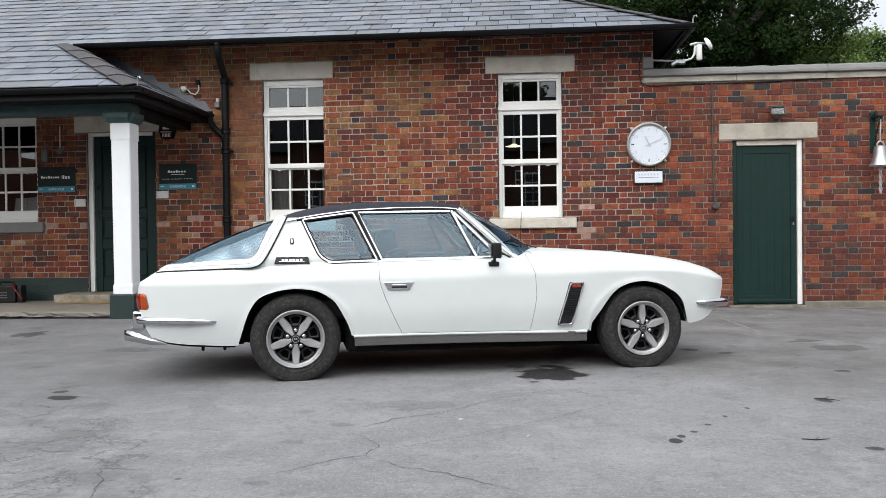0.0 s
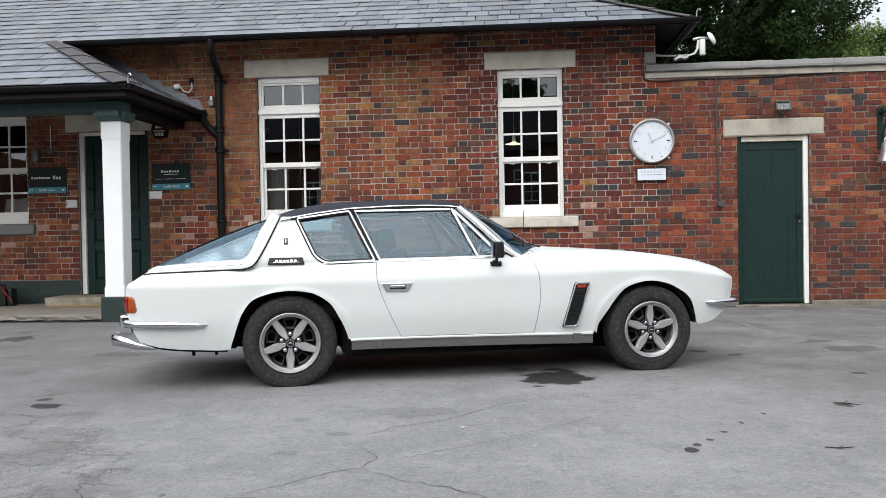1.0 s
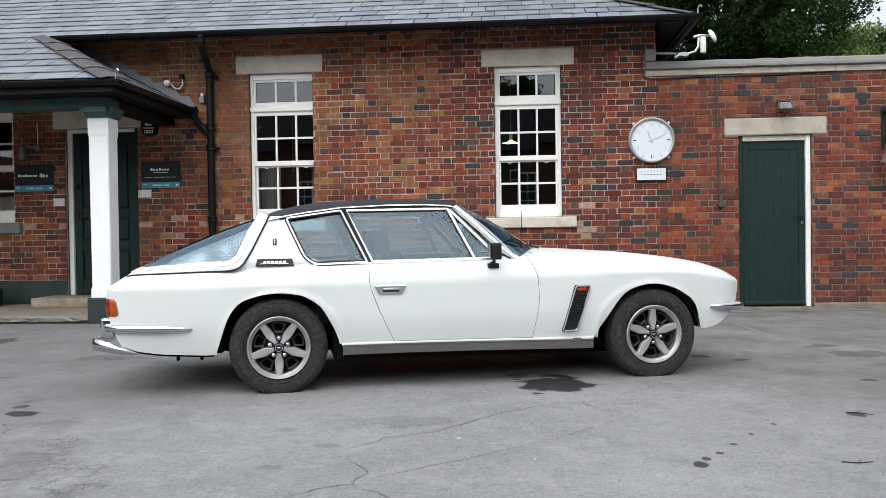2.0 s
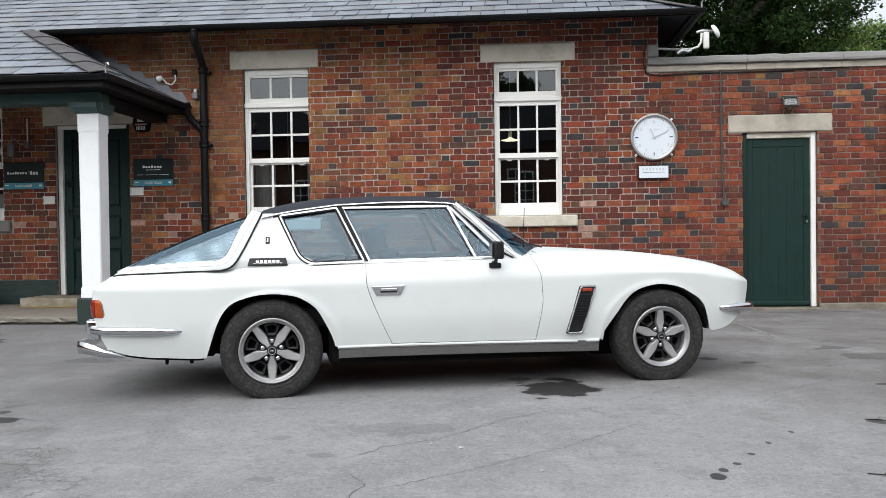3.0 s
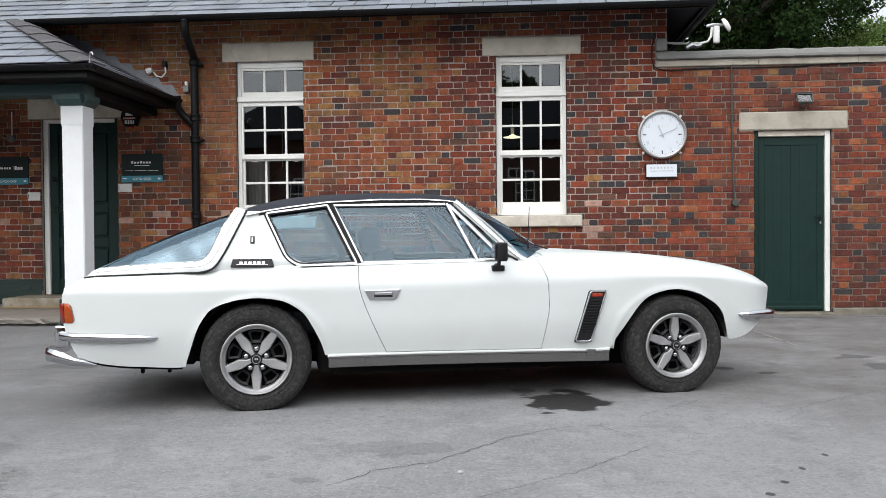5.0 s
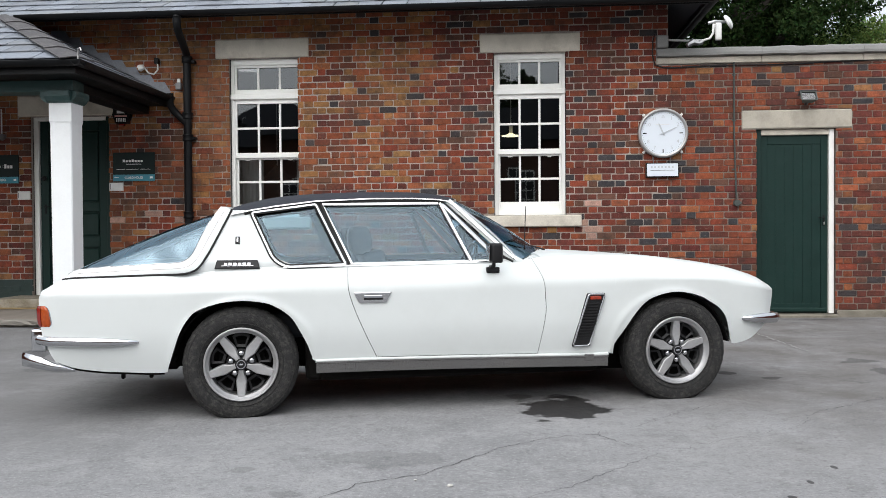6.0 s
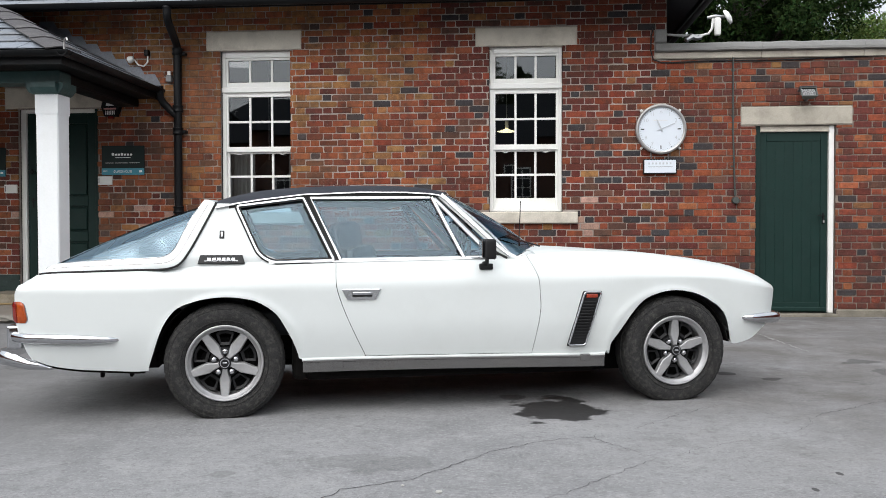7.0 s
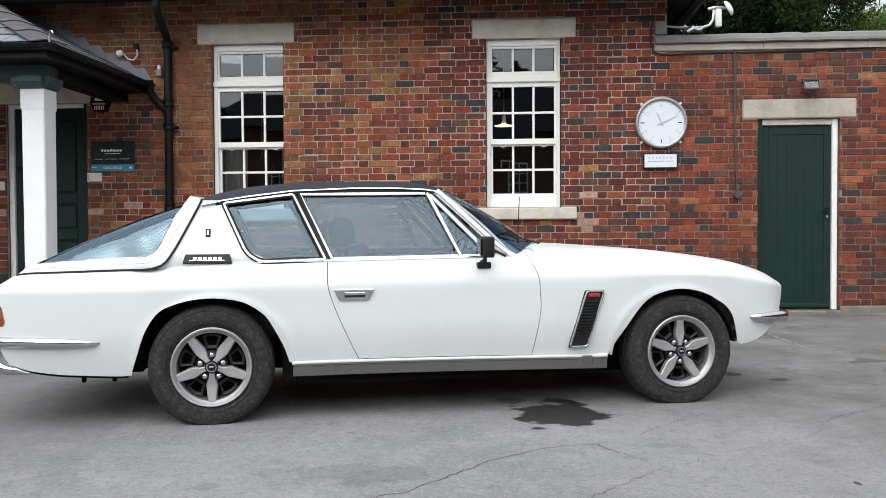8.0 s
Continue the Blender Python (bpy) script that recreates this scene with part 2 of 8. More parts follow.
M_WHITE = surface("white_gloss_paint", (0.83, 0.83, 0.80), 0.4, vary=0.04, scale=4, fine=40, bump=0.08, dirt=(0.6, 0.58, 0.52), dirt_amount=0.3)
M_PILLAR = surface("white_masonry_paint", (0.82, 0.84, 0.85), 0.6, vary=0.03, scale=3, fine=50, bump=0.15, dirt=(0.66, 0.67, 0.66), dirt_amount=0.3)
M_GREEN = surface("dark_green_paint", (0.0045, 0.0225, 0.0185), 0.5, vary=0.18, scale=4, fine=50, bump=0.12, dirt=(0.016, 0.036, 0.033), dirt_amount=0.35, dirt_scale=6, spec=0.25)
M_BEAM = surface("porch_green_paint", (0.026, 0.066, 0.064), 0.5, vary=0.2, scale=6, bump=0.15, dirt=(0.1, 0.13, 0.13), dirt_amount=0.3, dirt_scale=8)
M_BLACK = surface("black_gutter_paint", (0.0045, 0.005, 0.006), 0.5, vary=0.3, scale=5, bump=0.15, dirt=(0.014, 0.014, 0.014), dirt_amount=0.4, spec=0.2)
M_HIP = surface("hip_tile_clay", (0.058, 0.054, 0.058), 0.8, vary=0.3, scale=9, fine=70, bump=0.5, dirt=(0.13, 0.125, 0.115), dirt_amount=0.5, dirt_scale=7)
M_FLASH = surface("flashing_lead", (0.17, 0.18, 0.205), 0.55, 0.1, vary=0.25, scale=8, bump=0.3, dirt=(0.08, 0.08, 0.085), dirt_amount=0.6, dirt_scale=5)
M_SLATE = surface("roof_slate", (0.150, 0.167, 0.198), 0.5, vary=0.14, scale=6, fine=70, bump=0.35, per_piece=0.24, dirt=(0.22, 0.2, 0.15), dirt_amount=0.4, dirt_scale=2, fleck=(0.3, 0.3, 0.27), fleck_amount=0.25, fleck_scale=16)
M_SLATE_J = surface("roof_slate_joined", (0.150, 0.167, 0.198), 0.5, vary=0.14, scale=6, fine=70, bump=0.35, per_piece=0.24, island=True, dirt=(0.22, 0.2, 0.15), dirt_amount=0.4, dirt_scale=2, fleck=(0.3, 0.3, 0.27), fleck_amount=0.25, fleck_scale=16)
M_FELT = surface("roof_underlay", (0.03, 0.03, 0.035), 0.9, bump=0)
# one near-black tone for the rooms, their dimness put into the colour
M_UNLIT_ROOM = surface("unlit_room_tone", (0.055, 0.058, 0.062), 0.9, bump=0.1)
M_GLASS = glass("window_glass", (0.5, 0.53, 0.53), (0.93, 0.97, 1.0), 2.15)
M_STEEL = surface("galvanised_steel", (0.5, 0.5, 0.5), 0.4, 0.9, vary=0.1, bump=0.1)

# ---------------------------------------------------------------- ground
W = 12.072          # the facade's plane


def ease(t):
    t = min(max(t, 0.0), 1.0)
    return t * t * (3 - 2 * t)


def ground_z(x, y):
    return 0.07 * ease((y - 7.0) / 3.0) * ease((0.5 - x) / 3.5)


def ground_material():
    m = bpy.data.materials.new("worn_asphalt")
    m.use_nodes = True
    N, L = m.node_tree.nodes, m.node_tree.links
    b = N["Principled BSDF"]
    vec = N.new("ShaderNodeTexCoord").outputs["Object"]

    def noise_(scale, detail=6, rough=0.55, stretch=None, v=None):
        n = N.new("ShaderNodeTexNoise")
        n.inputs["Scale"].default_value, n.inputs["Detail"].default_value, n.inputs["Roughness"].default_value = scale, detail, rough
        if stretch:
            mp = N.new("ShaderNodeMapping"); mp.inputs["Scale"].default_value = stretch
            L.new(vec, mp.inputs[0]); L.new(mp.outputs[0], n.inputs["Vector"])
        else:
            L.new(v or vec, n.inputs["Vector"])
        return n.outputs["Fac"]

    def band(src, lo, hi, a, c):
        r = N.new("ShaderNodeMapRange")
        for k, val in zip(("From Min", "From Max", "To Min", "To Max"), (lo, hi, a, c)):
            r.inputs[k].default_value = val
        L.new(src, r.inputs["Value"])
        return r.outputs[0]

    def mix(c1, c2, fac):
        x = N.new("ShaderNodeMixRGB")
        for s, v in (("Color1", c1), ("Color2", c2)):
            if isinstance(v, tuple):
                x.inputs[s].default_value = (*v, 1)
            else:
                L.new(v, x.inputs[s])
        L.new(fac, x.inputs["Fac"])
        return x.outputs[0]

    def math_(op, a, c):
        x = N.new("ShaderNodeMath"); x.operation = op
        for i, v in enumerate((a, c)):
            if isinstance(v, (int, float)):
                x.inputs[i].default_value = v
            else:
                L.new(v, x.inputs[i])
        return x.outputs[0]

    col = mix((0.168, 0.168, 0.173), (0.272, 0.271, 0.277), band(noise_(0.55, 5), 0.35, 0.65, 0, 1))
    col = mix(col, (0.105, 0.105, 0.11), band(noise_(1.1, 10, 0.72), 0.50, 0.66, 0, 0.55))
    col = mix(col, (0.32, 0.318, 0.32), band(noise_(3.1, 9, 0.75), 0.50, 0.66, 0, 0.55))
    col = mix(col, (0.075, 0.075, 0.078), band(noise_(7.0, 9, 0.75), 0.56, 0.70, 0, 0.55))
    col = mix(col, (0.30, 0.298, 0.295), band(noise_(22, 8, 0.75), 0.52, 0.70, 0, 0.55))
    col = mix(col, (0.085, 0.085, 0.088), band(noise_(34, 8, 0.75), 0.54, 0.70, 0, 0.6))
    col = mix(col, (0.115, 0.115, 0.118), band(noise_(16, 6, 0.7), 0.54, 0.66, 0, 0.45))
    col = mix(col, (0.36, 0.358, 0.355), band(noise_(52, 4, 0.7), 0.53, 0.66, 0, 0.5))
    col = mix(col, (0.09, 0.09, 0.092), band(noise_(75, 4, 0.7), 0.55, 0.68, 0, 0.6))
    # the crumbling corner of the yard
    here = N.new("ShaderNodeSeparateXYZ"); L.new(vec, here.inputs[0])
    edge = math_("ADD", math_("ADD", here.outputs[0], math_("MULTIPLY", math_("SUBTRACT", here.outputs[1], 4.06), 0.6)), math_("MULTIPLY", math_("SUBTRACT", noise_(2.0, 8), 0.5), 0.9))
    worn = math_("MULTIPLY", band(edge, -0.36, -0.24, 1, 0), math_("MULTIPLY", math_("MULTIPLY", band(here.outputs[1], 5.1, 5.7, 1, 0), band(here.outputs[1], 2.3, 3.1, 0, 1)), band(here.outputs[0], -2.8, -1.6, 0, 1)))
    flake = noise_(2.6, 5, 0.6)
    col = mix(col, (0.075, 0.073, 0.07), math_("MULTIPLY", worn, band(math_("ABSOLUTE", math_("SUBTRACT", flake, 0.5), 0), 0.0, 0.014, 0.65, 0)))
    col = mix(col, (0.30, 0.295, 0.288), math_("MULTIPLY", worn, band(noise_(6.0, 10, 0.75), 0.54, 0.72, 0, 0.45)))
    col = mix(col, (0.10, 0.098, 0.095), math_("MULTIPLY", worn, band(noise_(1.9, 10, 0.74), 0.45, 0.62, 0, 0.55)))
    col = mix(col, (0.13, 0.115, 0.09), math_("MULTIPLY", worn, band(noise_(2.2, 10, 0.7), 0.56, 0.72, 0, 0.6)))
    # darker, browner ground beyond the car's nose
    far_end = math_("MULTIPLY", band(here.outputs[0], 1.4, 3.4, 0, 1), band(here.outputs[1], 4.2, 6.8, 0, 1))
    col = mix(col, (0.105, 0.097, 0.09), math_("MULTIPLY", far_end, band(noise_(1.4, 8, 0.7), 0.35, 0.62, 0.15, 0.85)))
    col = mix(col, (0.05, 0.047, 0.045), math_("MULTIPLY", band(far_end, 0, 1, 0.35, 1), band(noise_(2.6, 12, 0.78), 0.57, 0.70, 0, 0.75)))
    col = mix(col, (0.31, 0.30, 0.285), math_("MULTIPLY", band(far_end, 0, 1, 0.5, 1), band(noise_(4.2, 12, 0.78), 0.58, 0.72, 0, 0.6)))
    # dark mottles towards the porch, with the shade off the car's tail painted in
    mottle_tail_shade = math_("MULTIPLY", band(here.outputs[0], -0.2, -1.6, 0, 1), band(here.outputs[1], 4.0, 5.4, 0, 1))
    col = mix(col, (0.125, 0.123, 0.122), math_("MULTIPLY", mottle_tail_shade, band(noise_(0.9, 8, 0.7), 0.34, 0.60, 0.25, 0.9)))
    col = mix(col, (0.055, 0.053, 0.052), math_("MULTIPLY", mottle_tail_shade, band(noise_(2.3, 10, 0.75), 0.57, 0.70, 0, 0.7)))
    grit = noise_(160, 2)
    col = mix(col, (0.09, 0.09, 0.09), band(grit, 0.58, 0.75, 0, 0.55))
    col = mix(col, (0.36, 0.355, 0.35), band(noise_(110, 2), 0.66, 0.78, 0, 0.5))
    # oil and damp spots, one with painted shade: centre x, y, half sizes, darkness
    rough = band(noise_(2.0), 0.3, 0.7, 0.75, 0.95)
    warp = noise_(5.5, 5)
    sep = N.new("ShaderNodeSeparateXYZ"); L.new(vec, sep.inputs[0])
    for cx, cy, ax, ay, k, wet in OIL_SPOTS + DAMP_SHADE_SPOTS:
        dx = math_("DIVIDE", math_("SUBTRACT", sep.outputs[0], cx), ax)
        dy = math_("DIVIDE", math_("SUBTRACT", sep.outputs[1], cy), ay)
        d = math_("SQRT", math_("ADD", math_("MULTIPLY", dx, dx), math_("MULTIPLY", dy, dy)), 0)
        d = math_("ADD", d, math_("MULTIPLY", math_("SUBTRACT", warp, 0.5), 2.2))
        f = band(d, 0.85, 1.0, k, 0.0)
        col = mix(col, (0.014, 0.013, 0.013), f)
        if wet:
            rough = math_("SUBTRACT", rough, math_("MULTIPLY", f, 0.30))
    L.new(col, b.inputs["Base Color"])
    L.new(rough, b.inputs["Roughness"])
    b.inputs["Specular IOR Level"].default_value = 0.35
    bp = N.new("ShaderNodeBump"); bp.inputs["Strength"].default_value = 0.5; bp.inputs["Distance"].default_value = 0.006
    hgt = math_("ADD", math_("ADD", math_("MULTIPLY", grit, 0.6), math_("MULTIPLY", noise_(14, 6, 0.7), 1.2)), math_("MULTIPLY", worn, math_("MULTIPLY", band(flake, 0.47, 0.53, 0, 1), 4.0)))
    L.new(hgt, bp.inputs["Height"]); L.new(bp.outputs[0], b.inputs["Normal"])
    return m


OIL_SPOTS = [(2.53, 4.53, 0.018, 0.025, 0.85, False),
    (2.64, 4.7, 0.018, 0.025, 0.85, False),
    (0.62, 4.62, 0.07, 0.06, 0.25, False),
    (0.47, 4.22, 0.07, 0.05, 0.22, False),
    (0.95, 5.2, 0.28, 0.16, 0.2, False),
    (0.34, 4.97, 0.06, 0.05, 0.25, False),
    (0.5, 3.49, 0.08, 0.05, 0.2, False),
    (0.137, 3.53, 0.018, 0.02, 0.6, False),
    (1.85, 6.42, 0.25, 0.36, 0.93, True),
    (1.59, 6.76, 0.08, 0.09, 0.6, True),
    (2.4, 4.32, 0.035, 0.05, 0.9, False),
    (2.45, 4.42, 0.03, 0.04, 0.85, False)]
DAMP_SHADE_SPOTS = [(2.78, 4.92, 0.016, 0.03, 0.8, False),
    (2.96, 5.16, 0.016, 0.03, 0.8, False),
    (3.49, 5.4, 0.055, 0.07, 0.8, False),
    (3.32, 4.2, 0.045, 0.05, 0.8, False),
    (-1.4, 5.38, 0.12, 0.08, 0.85, False),
    (-1.53, 5.58, 0.045, 0.05, 0.7, False),
    (-3.58, 8.68, 0.18, 0.2, 0.65, False),
    # this faint patch also paints the shade below the rear bumper
    (-2.0, 7.71, 0.32, 0.14, 0.3, False),
    (3.12, 7.76, 0.08, 0.08, 0.7, False),
    (3.37, 7.55, 0.09, 0.08, 0.6, False),
    (4.31, 8.41, 0.16, 0.14, 0.5, False),
    (4.45, 7.88, 0.24, 0.2, 0.45, False),
    (3.99, 6.57, 0.07, 0.05, 0.75, False)]
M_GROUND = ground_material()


def build_ground():
    xs = [-400, -120, -40, -20] + [-14 + 0.5 * i for i in range(57)] + [20, 40, 120, 400]
    ys = [-400, -120, -40, -20] + [-8 + 0.5 * i for i in range(45)] + [16, 22, 40, 120, 400]
    rows = []
    for y in ys:
        rows.append([Vector((x, y, ground_z(x, y))) for x in xs])
    bm = grid(rows)
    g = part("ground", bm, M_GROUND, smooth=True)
    tagged(g, "worn grey asphalt yard with cracks and oil spots", "ground", kind="structure")
    return g


ground = build_ground()
M_CRACK = surface("crack_shadow", (0.045, 0.044, 0.045), 0.95, bump=0)


def crack(points, width, seed, name="crack", material=M_CRACK, lift=0.002):
    """A hairline crack or scuff in the asphalt, wandering through a few points."""
    rng = random.Random(seed)
    pts = []
    for (x0, y0), (x1, y1) in zip(points, points[1:]):
        n = max(2, int(math.hypot(x1 - x0, y1 - y0) / 0.035))
        for i in range(n):
            t = i / n
            pts.append((x0 + (x1 - x0) * t + rng.gauss(0, 0.007), y0 + (y1 - y0) * t + rng.gauss(0, 0.009)))
    bm = bmesh.new()
    prev = None
    last = len(pts) - 1
    for i, (x, y) in enumerate(pts):
        w = 0.40 * width * (0.35 + 0.8 * rng.random()) * min(1, 0.3 + 0.1 * min(i, last - i))
        z = ground_z(x, y) + lift
        (xa, ya), (xb, yb) = pts[max(i - 1, 0)], pts[min(i + 1, last)]
        d = Vector((xb - xa, yb - ya)).normalized()
        pair = (bm.verts.new((x + d.y * w, y - d.x * w, z)), bm.verts.new((x - d.y * w, y + d.x * w, z)))
        if prev:
            bm.faces.new((prev[0], pair[0], pair[1], prev[1]))
        prev = pair
    bmesh.ops.recalc_face_normals(bm, faces=bm.faces[:])
    part(name, bm, material, ground)


CRACKS_MAIN = [([(0.37, 3.47), (0.56, 3.66), (0.77, 3.89), (0.87, 3.96), (0.92, 4.14), (0.86, 4.25), (0.69, 4.46)], 0.006),
    ([(0.69, 4.46), (0.86, 4.7), (0.89, 4.78), (1.06, 4.89), (1.16, 4.94), (1.23, 5.06), (1.5, 5.44), (1.81, 5.7), (1.97, 5.73), (2.13, 5.49), (2.25, 5.34)], 0.006),
    ([(0.87, 3.9), (1.02, 3.85), (1.07, 3.77), (1.27, 3.69), (1.4, 3.59), (1.55, 3.47), (1.64, 3.39)], 0.008),
    ([(0.89, 3.99), (1.38, 4.42), (1.75, 4.77), (2.02, 5.09), (2.26, 5.4)], 0.0045)]
CRACKS_BRANCH = [([(2.26, 5.4), (2.76, 5.76), (3.02, 5.92), (3.26, 6.26)], 0.003),
    ([(0.4, 4.03), (0.57, 4.27), (0.69, 4.46)], 0.003),
    ([(2.17, 5.89), (2.52, 6.33), (2.85, 6.63)], 0.005),
    ([(2.85, 6.63), (2.99, 6.4), (3.18, 6.17)], 0.003),
    ([(3.18, 6.17), (3.29, 6.35), (3.64, 6.65), (4.09, 6.99), (4.59, 7.49)], 0.006)]
CRACKS_CORNER = [([(1.97, 5.73), (2.02, 5.84)], 0.005),
    ([(-0.95, 3.9), (-0.87, 3.85), (-0.75, 3.73), (-0.72, 3.82), (-0.64, 3.79)], 0.008),
    ([(-0.8, 3.52), (-0.63, 3.62), (-0.64, 3.72)], 0.007),
    ([(-0.64, 3.87), (-0.66, 3.94), (-0.62, 4.03), (-0.52, 4.07)], 0.008)]
CRACKS_OUTER = [([(-0.35, 3.88), (-0.27, 3.65), (-0.19, 3.48), (-0.12, 3.26), (-0.05, 3.1)], 0.006),
    ([(-0.26, 3.92), (-0.22, 3.78), (-0.23, 3.7), (-0.22, 3.63)], 0.007),
    ([(-0.19, 3.48), (-0.17, 3.57)], 0.008),
    ([(-0.81, 4.78), (-0.73, 4.72), (-0.66, 4.65)], 0.008),
    ([(-1.65, 5.06), (-1.49, 5.07), (-1.44, 5.11), (-1.38, 5.07), (-1.19, 5.0), (-1.15, 5.05)], 0.011),
    ([(-0.82, 4.12), (-0.8, 4.18), (-0.74, 4.14)], 0.009),
    ([(-8.5, 10.085), (-6.2, 10.08), (-4.6, 10.09), (-3.36, 10.085)], 0.10),
    ([(3.95, 11.62), (4.5, 11.68), (5.2, 11.74), (6.3, 11.86)], 0.05)]
for i, (pts, wd) in enumerate(CRACKS_MAIN + CRACKS_BRANCH + CRACKS_CORNER + CRACKS_OUTER):
    crack(pts, wd, 11 + i)
# pale scrape marks beyond the car's nose
M_SCUFF = surface("pale_scrape", (0.24, 0.237, 0.232), 0.95, vary=0.4, fine=120, bump=0.1)
for i, (pts, wd) in enumerate([([(4.02, 10.6), (4.04, 10.0), (4.08, 9.2), (4.10, 8.85)], 0.035), ([(3.98, 9.85), (4.12, 9.84)], 0.08)]):
    crack(pts, wd, 90 + i, "scrape_mark", M_SCUFF, 0.0035)
M_CHIP = surface("pale_stone_chip", (0.42, 0.41, 0.39), 0.8, bump=0.2)
for i, (x, y, r) in enumerate([(1.132, 4.85, 0.008), (1.285, 4.77, 0.014), (1.663, 4.375, 0.009)]):
    rng = random.Random(60 + i)
    bm = bmesh.new()
    bmesh.ops.create_icosphere(bm, subdivisions=2, radius=1.0)
    for v in bm.verts:
        v.co *= rng.uniform(0.8, 1.15)
        v.co = Vector((x + v.co.x * r, y + v.co.y * r * 0.8, 0.35 * r + max(v.co.z, -0.7) * r * 0.5))
    tagged(part("stone_chip", bm, M_CHIP), "small pale stone chip lying on the asphalt", "stone chip", group="stone chips")

# ---------------------------------------------------------------- facade
OPENINGS = [  # x0, x1, z0, z1 of what interrupts the brickwork
    (1.326, 2.214, 1.264, 3.287), (1.156, 2.392, 3.287, 3.517), (1.193, 2.402, 1.118, 1.264),
    (-2.042, -1.154, 1.264, 3.290), (-2.220, -1.008, 3.290, 3.534), (-2.19, -0.99, 1.118, 1.264),
    (4.520, 5.450, -0.05, 2.287), (4.338, 5.640, 2.287, 2.516),
    (-4.690, -3.640, 0.0, 2.598), (-4.862, -3.480, 2.598, 2.866),
    (-6.340, -5.440, 1.303, 2.860), (-6.500, -5.290, 2.860, 3.1), (-6.480, -5.327, 1.145, 1.303),
    (3.314, 9.6, 3.085, 3.30), (3.312, 3.46, 3.30, 3.449)]
HOLES = [(a - 0.007, b + 0.007, c, d) for a, b, c, d in [OPENINGS[i] for i in (0, 3, 6, 8, 10)]]
WALL_L, CORNER, WALL_R, EAVE_Z, PARAPET = -9.5, 3.459, 9.5, 4.00, 3.16


def wall_with_holes(name, x0, x1, z0, z1, y0, y1, material, holes):
    """A wall of solid blocks round its openings."""
    bm = bmesh.new()
    cuts = sorted({x0, x1, *[h[0] for h in holes if x0 < h[0] < x1], *[h[1] for h in holes if x0 < h[1] < x1]})
    for a, b in zip(cuts, cuts[1:]):
        c = (a + b) / 2
        spans = sorted((h[2], h[3]) for h in holes if h[0] < c < h[1])
        z = z0
        for s in spans + [(z1, z1)]:
            if s[0] > z + 1e-4:
                grown(bm, [(p, q, r) for p in (a, b) for q in (y0, y1) for r in (z, min(s[0], z1))],
                      [(0, 1, 3, 2), (4, 6, 7, 5), (0, 4, 5, 1), (2, 3, 7, 6), (0, 2, 6, 4), (1, 5, 7, 3)])
            z = max(z, s[1])
    bmesh.ops.remove_doubles(bm, verts=bm.verts, dist=1e-4)
    return part(name, bm, material)


WIDE = [(a, b + (0.115 if b == -1.154 + 0.007 else 0.0), c, d) for a, b, c, d in HOLES]
tagged(wall_with_holes("wall_inner_leaf", WALL_L, CORNER, -0.1, EAVE_Z, W + 0.0722, W + 0.30, M_UNLIT_ROOM, WIDE), "inner leaf of the brick wall", "wall", kind="structure")
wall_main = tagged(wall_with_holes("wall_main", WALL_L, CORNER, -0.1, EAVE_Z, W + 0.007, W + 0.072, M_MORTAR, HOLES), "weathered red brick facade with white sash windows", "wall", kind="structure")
wall_side = tagged(wall_with_holes("wall_side", CORNER, WALL_R, -0.1, PARAPET - 0.07, W + 0.007, W + 0.30, M_MORTAR_SOOTY, HOLES), "lower red brick wall with a stone coping", "wall", kind="structure")
# green paint over the joints at the foot of the porch wall
for x0, x1 in ((WALL_L, -4.70), (-3.63, -2.95)):
    part("plinth_paint", box(x0, x1, W + 0.0025, W + 0.0068, 0.0, 0.481), M_PLINTH, wall_main)

# roof: the eaves of the house at y 11.40; over the porch the same slope runs on down to y 9.67
K, PORCH_Y, PORCH_Z, EAVE_Y = 0.522, 9.67, 2.83, 11.40
PORCH_X, HIP_X, ROOF_R, RIDGE_Y = -2.82, -4.55, 3.80, 16.2


def roof_z(y):
    return PORCH_Z + K * (y - PORCH_Y)


